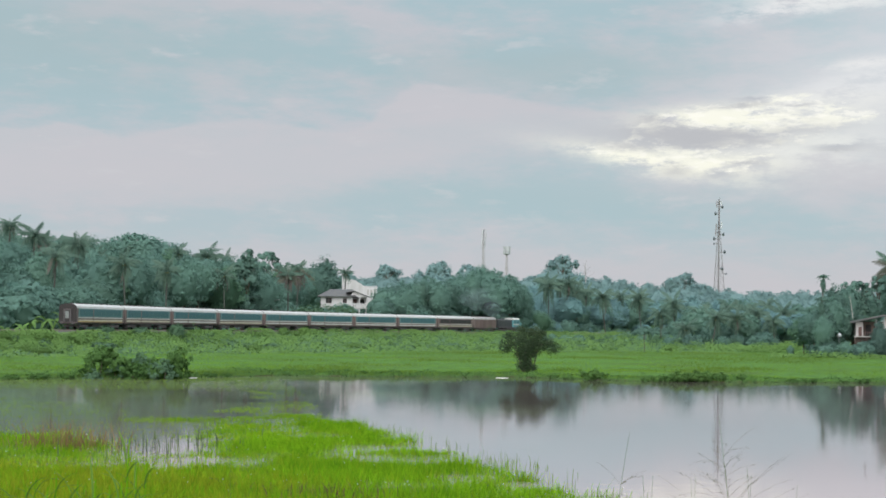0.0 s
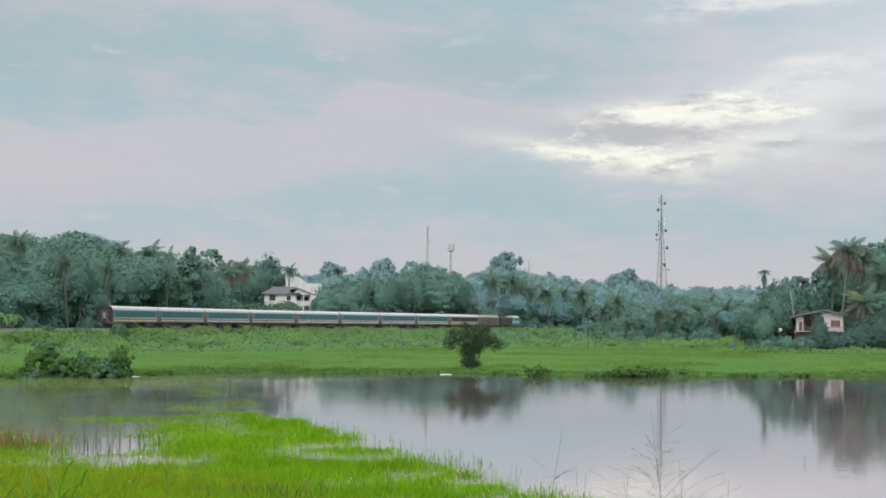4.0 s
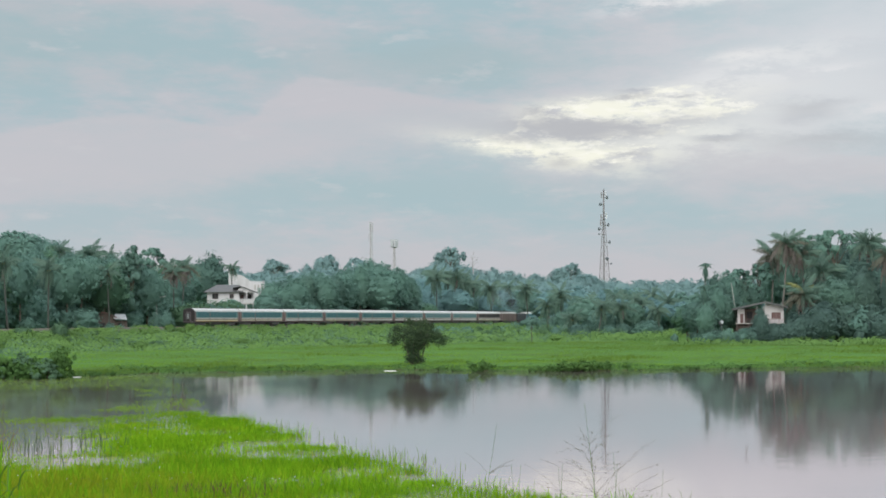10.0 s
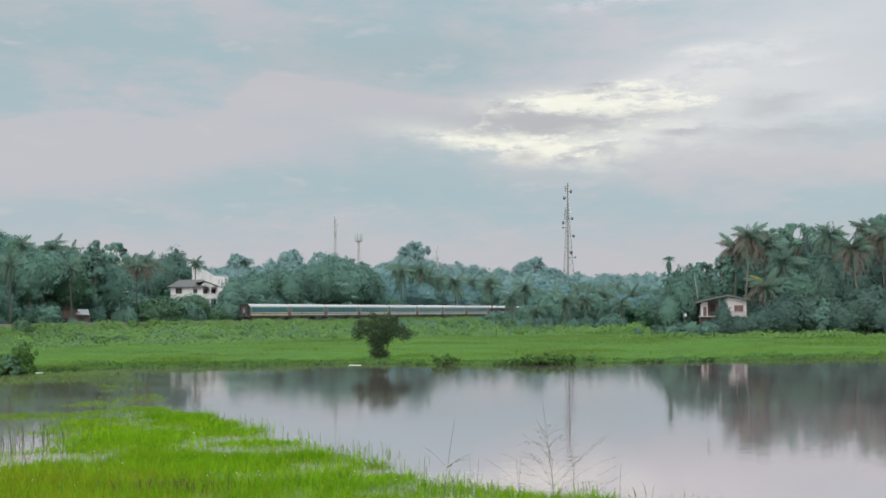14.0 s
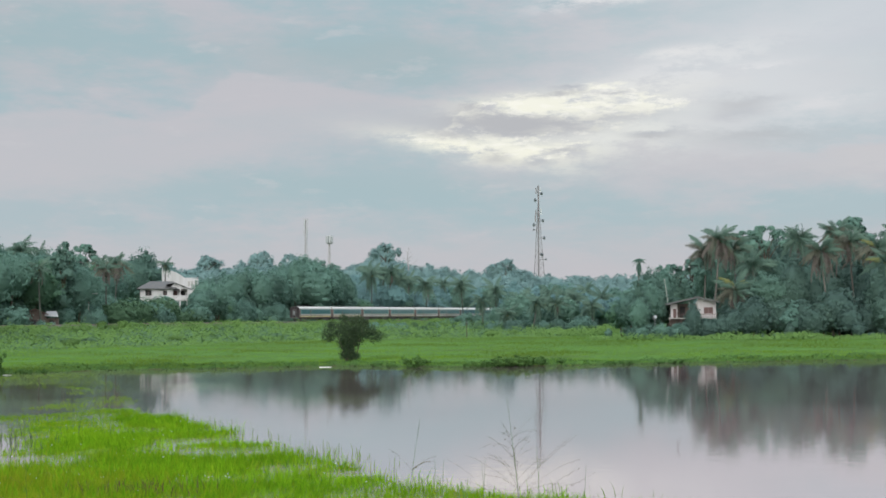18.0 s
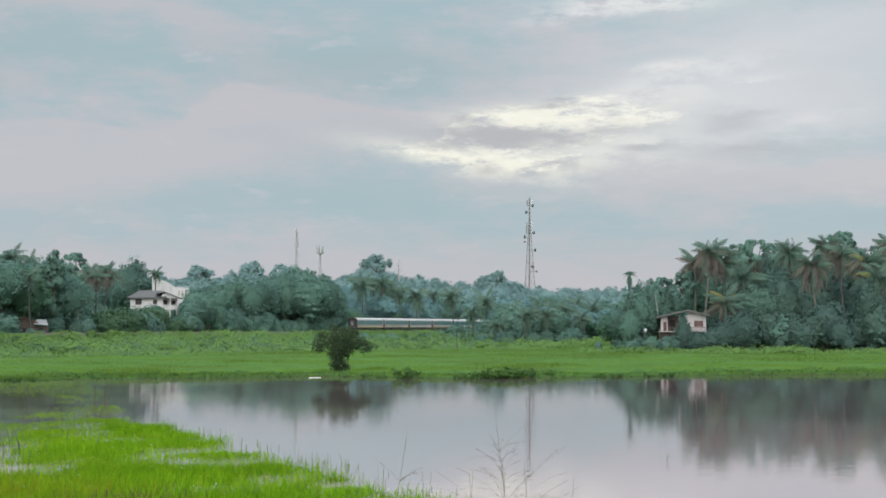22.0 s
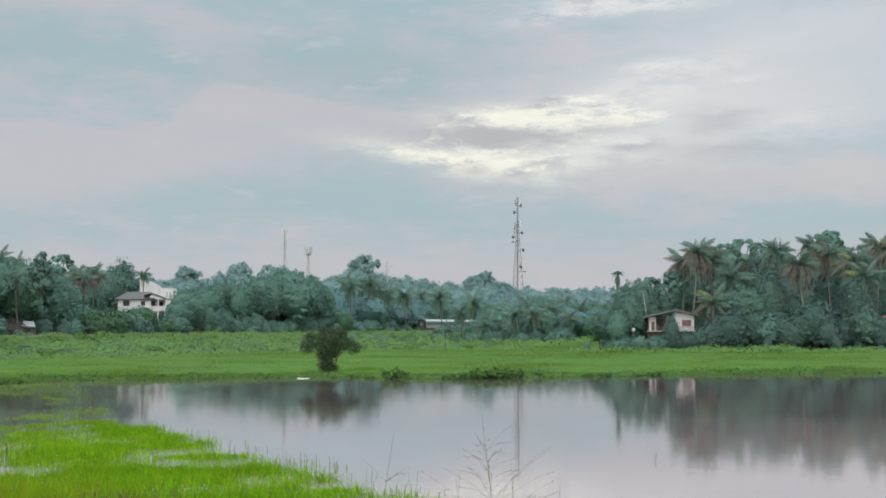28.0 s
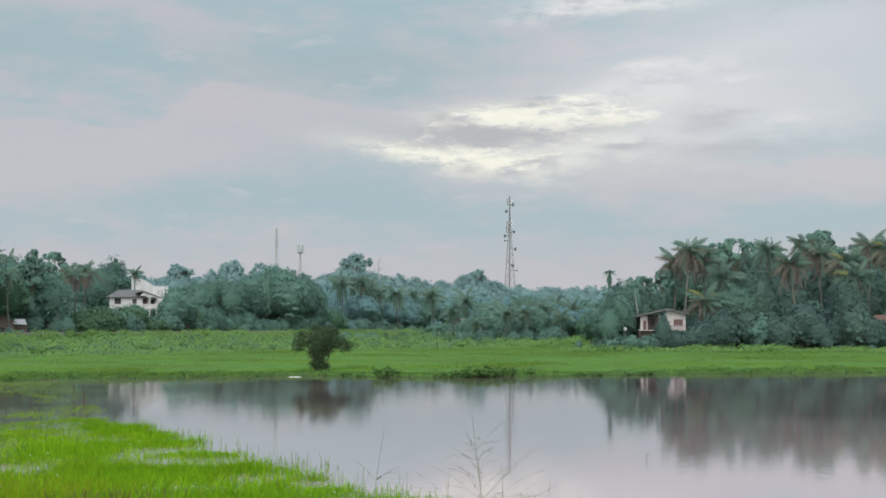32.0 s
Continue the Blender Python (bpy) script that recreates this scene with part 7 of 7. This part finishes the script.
    k = inside(x + 0.6 * soft_noise(x, y, 0.8), y + soft_noise(y, x, 0.7), SPIT) & (r.uniform(0, 1, 60000) < 0.16 + 0.4 * patchy(x, y, 0.5))
    x, y = x[k], y[k]
    blades("spit_grass", x, y, 0 * x, r.uniform(0.08, 0.20, len(x)), r.uniform(0.03, 0.06, len(x)), LEAF["grass_far"], "short green grass on a flooded spit", seed=12, lean=0.6, fine=True)
    # dead stems in the shallows and a brown patch
    x, y = r.normal(-17.6, 1.5, 85), r.normal(54.2, 2.4, 85)
    blades("dead_stems", x, y, 0 * x, r.uniform(0.3, 1.0, 85), r.uniform(0.02, 0.05, 85), LEAF["bush"], "dark dead reed stems standing in the water", seed=4, lean=0.25)
    x, y = r.normal(-21.4, 1.1, 330), r.normal(54.0, 1.0, 330)
    blades("withered_grass", x, y, 0 * x, r.uniform(0.4, 1.3, 330), r.uniform(0.015, 0.035, 330), LEAF["dead"], "withered brown grass tuft in the marsh", seed=5, lean=0.6)
    x, y = r.normal(-8.8, 0.8, 170), r.normal(40.2, 0.45, 170)
    k = inside(x, y, MARSH)
    x, y = x[k], y[k]
    blades("withered_grass", x, y, 0 * x, r.uniform(0.3, 0.6, len(x)), r.uniform(0.02, 0.035, len(x)), LEAF["stalk"], "scattered brown stalks in the marsh grass", seed=6, lean=0.3)


def marsh_flowers():
    r = np.random.default_rng(18)
    x, y = r.uniform(-24, 0, 420), r.uniform(38, 70, 420)
    k = inside(x, y, MARSH)
    x, y = x[k], y[k]
    pos = np.stack([x, y, r.uniform(0.3, 0.6, len(x))], 1)
    V, F = leaf_blades(pos, r.normal(size=pos.shape), np.full(len(x), 0.034), 0.8, r)
    tagged(part("marsh_flowers", np_mesh("marsh_flowers", V, F), FOAM), "tiny white seed heads over the marsh grass", "flowers", kind="stuff")


def meadow():
    r = np.random.default_rng(9)
    n = 105000
    head, t = r.uniform(-27, 20, n), r.uniform(0, 1, n) ** 1.5
    d = shore(head) + 0.3 + t * 150
    x, y = d * np.sin(np.radians(head)), d * np.cos(np.radians(head))
    dt = to_track(x, y)
    keep = (dt < -9) & (d < 330) & ((head < 6) | (d < 256))
    x, y = x[keep], y[keep]
    h = (0.13 + 0.06 * patchy(x, y, 0.25)) * r.uniform(0.6, 1.4, len(x))
    wide = r.uniform(0.05, 0.15, len(x))
    far = np.hypot(x, y)
    rough = 0.8 * patchy(x, y * 0.35, 0.22) + 0.5 * patchy(y, x, 0.6) + 0.9 * smooth(far, 196, 226) + 0.6 * (1 - smooth(far - shore(np.degrees(np.arctan2(x, y))), 2, 9)) + r.normal(0, 0.25, len(x)) > 0.62
    for k, name, mat, label in ((~rough, "meadow_grass", "grass_far", "lush bright green grass of the wet meadow"), (rough, "meadow_tussocks", "tussock", "taller dull green tussocks in the wet meadow")):
        blades(name, x[k], y[k], land(x[k], y[k]), h[k] * (2.2 if mat == "tussock" else 1), wide[k], LEAF[mat], label, seed=7, lean=0.5, fine=True, soft=0.25)
    # rank weeds on the embankment
    n = 110000
    s, o = r.uniform(-75, 300, n), r.uniform(2.6, 10.0, n)
    P = np.array([track(v) for v in np.arange(-80, 310, 1.0)])
    k = (s + 80).astype(int)
    x, y = P[k, 0] + o * np.cos(P[k, 2]), P[k, 1] - o * np.sin(P[k, 2])
    lump = np.clip(0.75 + 0.80 * patchy(x, y, 0.45) + 0.40 * patchy(y, x, 1.3), 0.12, 1.9)
    z = land(x, y) + r.uniform(0, 1, n) ** 0.7 * lump * np.where(o < 3.7, 0.30 + 0.35 * smooth(s, 60, 110), 1.6)
    z = np.minimum(z, np.where(s < 60, 3.35, 3.75) + r.uniform(-0.3, 0.1, n))
    pos = np.stack([x, y, z], 1)
    nrm = np.stack([0.3 + 0 * x, -0.6 + 0 * x, 0.8 + 0 * x], 1) + 0.8 * r.normal(size=(n, 3))
    V, F = leaf_blades(pos, nrm, r.uniform(0.16, 0.42, n), 0.6, r)
    N = np.repeat(unit(0.45 * nrm + np.array([0, -0.5, 0.9])), 3, axis=0)
    tagged(part("embankment_weeds", np_mesh("embankment_weeds", V, F, N), LEAF["weed"]), "rank green weeds and creepers covering the railway embankment", "weeds", kind="stuff")


def rank_growth():
    """Knee-high weeds that run from the embankment far out into the meadow."""
    r = np.random.default_rng(19)
    n = 120000
    head, t = r.uniform(-27, 4, n), r.uniform(0, 1, n)
    lo = np.interp(head, [-27, -16.5, -5.7, 4], [172, 214, 260, 292])
    d = lo - 14 * r.uniform(0, 1, n) ** 2 + t * 85
    x, y = d * np.sin(np.radians(head)), d * np.cos(np.radians(head))
    keep = to_track(x, y) < -6.0
    x, y, t = x[keep], y[keep], t[keep]
    lump = np.clip(0.34 + 0.62 * patchy(x, y, 0.36) + 0.42 * patchy(y, x, 1.0), 0.05, 1.4) * (0.45 + 1.2 * t)
    z = land(x, y) + r.uniform(0, 1, len(x)) ** 0.6 * lump * 1.9
    nrm = np.stack([0 * x, -0.6 + 0 * x, 0.8 + 0 * x], 1) + 0.7 * r.normal(size=(len(x), 3))
    pos, big = np.stack([x, y, z], 1), r.uniform(0.2, 0.5, len(x))
    dull = 0.7 * patchy(x, y, 0.5) + 0.5 * patchy(y, x, 1.3) + 0.35 * r.normal(size=len(x)) > 0.45
    V, F = leaf_blades(pos[dull], nrm[dull], big[dull] * 1.1, 0.5, r)
    N = np.repeat(unit(0.45 * nrm[dull] + np.array([0, -0.5, 0.9])), 3, axis=0)
    tagged(part("rank_shrubs", np_mesh("rank_shrubs", V, F, N), LEAF["shrub"]), "patches of dull dark green scrub at the back of the meadow", "weeds", kind="stuff")
    V, F = leaf_blades(pos[~dull], nrm[~dull], big[~dull], 0.5, r)
    N = np.repeat(unit(0.45 * nrm[~dull] + np.array([0, -0.5, 0.9])), 3, axis=0)
    # a softer strip along the foot of the eastern wood
    n = 16000
    head = r.uniform(5, 23, n)
    d = 247 + 11 * r.uniform(0, 1, n)
    x, y = d * np.sin(np.radians(head)), d * np.cos(np.radians(head))
    z = land(x, y) + r.uniform(0, 1, n) ** 0.7 * np.clip(0.6 + 0.8 * soft_noise(x, y, 0.35) + 0.4 * soft_noise(y, x, 1.1), 0.08, 1.9)
    nrm = np.stack([0 * x, -0.6 + 0 * x, 0.8 + 0 * x], 1) + 0.7 * r.normal(size=(n, 3))
    V2, F2 = leaf_blades(np.stack([x, y, z], 1), nrm, r.uniform(0.2, 0.5, n), 0.5, r)
    V, F, N = np.vstack([V, V2]), np.vstack([F, F2 + len(V)]), np.vstack([N, np.repeat(unit(0.45 * nrm + np.array([0, -0.5, 0.9])), 3, axis=0)])
    # and before the valley wood
    n = 12000
    head, d = r.uniform(2.6, 7.2, n), 292 + 30 * r.uniform(0, 1, n)
    x, y = d * np.sin(np.radians(head)), d * np.cos(np.radians(head))
    z = land(x, y) + r.uniform(0, 1, n) ** 0.7 * np.clip(0.9 + 0.9 * patchy(x, y, 0.3) + 0.4 * patchy(y, x, 1.1), 0.1, 2.4)
    nrm = np.stack([0 * x, -0.6 + 0 * x, 0.8 + 0 * x], 1) + 0.7 * r.normal(size=(n, 3))
    V3, F3 = leaf_blades(np.stack([x, y, z], 1), nrm, r.uniform(0.25, 0.6, n), 0.5, r)
    V, F, N = np.vstack([V, V3]), np.vstack([F, F3 + len(V)]), np.vstack([N, np.repeat(unit(0.45 * nrm + np.array([0, -0.5, 0.9])), 3, axis=0)])
    tagged(part("rank_weeds", np_mesh("rank_weeds", V, F, N), LEAF["weed"]), "rough knee-high green weeds at the back of the meadow", "weeds", kind="stuff")


marsh()
marsh_flowers()
meadow()
rank_growth()


# ---- plants close to the lens ----
def panicle(name, label, x, y, z0, top, lean, branches, seed, spread=0.30):
    """A flowering grass stalk with fine drooping side branches and seeds."""
    r = np.random.default_rng(seed)
    ob = thing(name, label, "grass stalk", "grass stalks on the bank", pose(x, y, z0))
    h = top - z0
    P = lambda t: Vector((lean[0] * t ** 1.5, lean[1] * t, h * t))
    part("stem", Solid().tube([P(t) for t in (0, 0.3, 0.6, 0.8, 1)], [0.0020, 0.0016, 0.0011, 0.0008, 0.0005], 5).mesh("stem"), LEAF["waterside"], ob)
    seeds = []
    nodes = max(3, branches // 5)
    for k in range(branches):
        t = 0.46 + 0.44 * ((k % nodes) + r.uniform(-0.12, 0.12)) / nodes
        p, a = P(t), k * 2.4 + r.uniform(-0.9, 0.9)
        L = spread * (1.12 - t) * r.uniform(0.55, 1.75)
        out = Vector((math.cos(a), math.sin(a) * 0.7, 0))
        rise, sag = r.uniform(0.6, 1.3), r.uniform(0.2, 0.7)
        pts = [p + out * L * u + Vector((0, 0, L * (rise * u - sag * u * u))) for u in (0, 0.35, 0.7, 1)]
        part("branch", Solid().tube(pts, [0.0005, 0.0004, 0.00036, 0.0003], 4).mesh("branch"), LEAF["seed"], ob)
        for u in np.arange(0.42, 1.01, 0.11):
            i = min(2, int(u * 3))
            seeds.append(pts[i].lerp(pts[i + 1], u * 3 - i) + Vector(r.normal(size=3) * 0.003))
    for k in range(10):
        seeds.append(P(0.7 + 0.3 * k / 10) + Vector(r.normal(size=3) * 0.004))
    pos = np.array(seeds)
    V, F = leaf_blades(pos, r.normal(size=pos.shape), np.full(len(pos), 0.0075), 0.45, r)
    tagged(part("seed_spray", np_mesh("seed_spray", V, F), LEAF["seed"], ob), kind="stuff")
    return ob


def broad_blade(ob, r, base, az_deg, length, width, droop, mat):
    """One long folded leaf on a reed-like plant."""
    a = radians(az_deg)
    V, F = [], []
    for i in range(9):
        t = i / 8
        c = Vector(base) + Vector((math.cos(a) * length * (0.25 * t + 0.5 * droop * t * t), math.sin(a) * length * (0.25 * t + 0.5 * droop * t * t), length * (0.95 * t - 0.62 * droop * t * t)))
        w = width * (1 - t) ** 0.6 * (0.55 + t) if t < 1 else 0.001
        s = Vector((-math.sin(a), math.cos(a), 0)) * w / 2
        V += [tuple(c - s), tuple(c - Vector((0, 0, w * 0.18))), tuple(c + s)]
        if i:
            b = 3 * i
            F += [(b - 3, b - 2, b + 1, b), (b - 2, b - 1, b + 2, b + 1)]
    me = bpy.data.meshes.new("blade")
    me.from_pydata(V, [], F)
    me.polygons.foreach_set("use_smooth", [True] * len(F))
    part("blade", me, mat, ob)


def reed_plant(h, d, top, leaves, seed, label, spread=1.0):
    r = np.random.default_rng(seed)
    x, y = polar(h, d)
    z0 = max(0.0, land_at(x, y))
    ob = thing("tall_grass_plant", label, "grass plant", "tall grasses on the bank", pose(x, y, z0))
    H = top - z0
    part("stem", Solid().tube([(0, 0, -0.1), (0.03, 0, H * 0.5), (0.05, 0, H * 0.93)], [0.012, 0.010, 0.005], 6).mesh("stem"), LEAF["grass"], ob)
    for k in range(leaves):
        t = 0.15 + 0.75 * k / leaves
        broad_blade(ob, r, (0.04 * t, 0, H * t), k * 150 + r.uniform(-30, 30), (0.34 + 0.30 * (1 - t)) * spread, 0.024 * spread, r.uniform(0.45, 1.1), LEAF["reed"])


panicle("grass_stalk", "thin flowering grass stalk with spreading seed branches", 0.285, 6.0, 3.2, 4.465, (-0.105, 0), 70, 61, 0.36)
panicle("grass_stalk", "bent flowering grass stalk before the water", -0.30, 6.0, 3.2, 4.385, (0.13, 0), 34, 62, 0.24)
panicle("grass_stalk", "thin flowering grass stalk before the water", -2.50, 8.63, 2.9, 4.36, (-0.05, 0), 9, 63, 0.16)
for k, (h, d, top) in enumerate(((2.5, 6.1, 4.22), (3.3, 6.3, 4.24), (0.4, 6.0, 4.22), (-0.6, 6.2, 4.2), (-1.2, 6.0, 4.22), (1.2, 6.2, 4.19), (4.3, 6.5, 4.15))):
    panicle("grass_stalk", "short thin grass stalk at the top of the bank", *polar(h, d), 3.0, top, (0.05 * (-1) ** k, 0), 6, 70 + k, 0.16)
for h, d, top, n, sp in ((-20.1, 12, 4.0, 9, 1.0), (-19.4, 12.5, 3.75, 8, 1.1), (-20.8, 11.6, 3.66, 8, 1.0), (-21.9, 12.4, 3.62, 7, 1.1), (-23.0, 12, 3.6, 8, 1.2), (-19.0, 11.6, 3.55, 7, 1.0), (-22.4, 11.2, 3.58, 8, 1.1), (-23.8, 11.5, 3.66, 8, 1.2), (-17.8, 12.2, 3.5, 6, 0.8), (-20.4, 11.2, 3.72, 9, 1.0), (-21.3, 11.8, 3.68, 9, 1.1), (-22.7, 11.9, 3.7, 8, 1.0), (-19.8, 11.9, 3.78, 9, 0.9), (-23.4, 12.4, 3.64, 8, 1.1)):
    reed_plant(h, d, top, n, int(1000 - h * 10), "tall green grass plant with long arching leaves", sp)


def water_twig():
    x, y = polar(8.3, 54)
    ob = thing("water_twig", "thin forked dead twig standing in the pond", "twig", m=pose(x, y, -0.08) @ Matrix.Diagonal((0.7, 0.7, 0.62, 1)))
    part("stem", Solid().tube([(0, 0, 0), (0.03, 0, 0.3), (-0.02, 0, 0.62)], [0.012, 0.01, 0.005], 5).mesh("stem"), BARK, ob)
    part("fork", Solid().tube([(0.03, 0, 0.3), (0.12, 0, 0.48), (0.10, 0, 0.66)], [0.008, 0.007, 0.004], 5).mesh("fork"), BARK, ob)
    part("fork", Solid().tube([(0.01, 0, 0.2), (-0.10, 0, 0.40)], [0.008, 0.004], 5).mesh("fork"), BARK, ob)


water_twig()


def litter(h, d, length):
    x, y = polar(h, d)
    ob = part("floating_litter", Solid().tube([(-length / 2, 0, 0.01), (-length / 3, 0.05, 0.015), (length / 3, 0, 0.015), (length / 2, 0.1, 0.01)], [0.012, 0.03, 0.03, 0.012], 8).mesh("floating_litter", True), FOAM, m=pose(x, y, 0.0, 0, 0, -h))
    tagged(ob, "white strip of floating litter at the water's edge", "litter", "floating litter")


litter(-5.15, 139.5, 1.2)
litter(-16.95, 129.5, 0.7)


# ---- what moves ----
TAIL_T = [0, 3, 7, 11, 14, 17, 21, 25, 30, 32]
TAIL_S = [0.0, 29.3, 69.1, 109.4, 139.9, 170.7, 213.6, 256.4, 310.0, 331.5]


def on_line(s, length):
    """The pose of a vehicle whose ends both sit on the line."""
    x0, y0, _ = track(s - length * 0.35)
    x1, y1, _ = track(s + length * 0.35)
    return pose((x0 + x1) / 2, (y0 + y1) / 2, RAIL_Z, 0, 0, math.degrees(math.atan2(x0 - x1, y1 - y0)))


def motions():
    for ob, ahead, length in COACHES:
        walk(ob, [(t, on_line(float(np.interp(t, TAIL_T, TAIL_S)) + ahead, length)) for t in range(0, 33)])


motions()
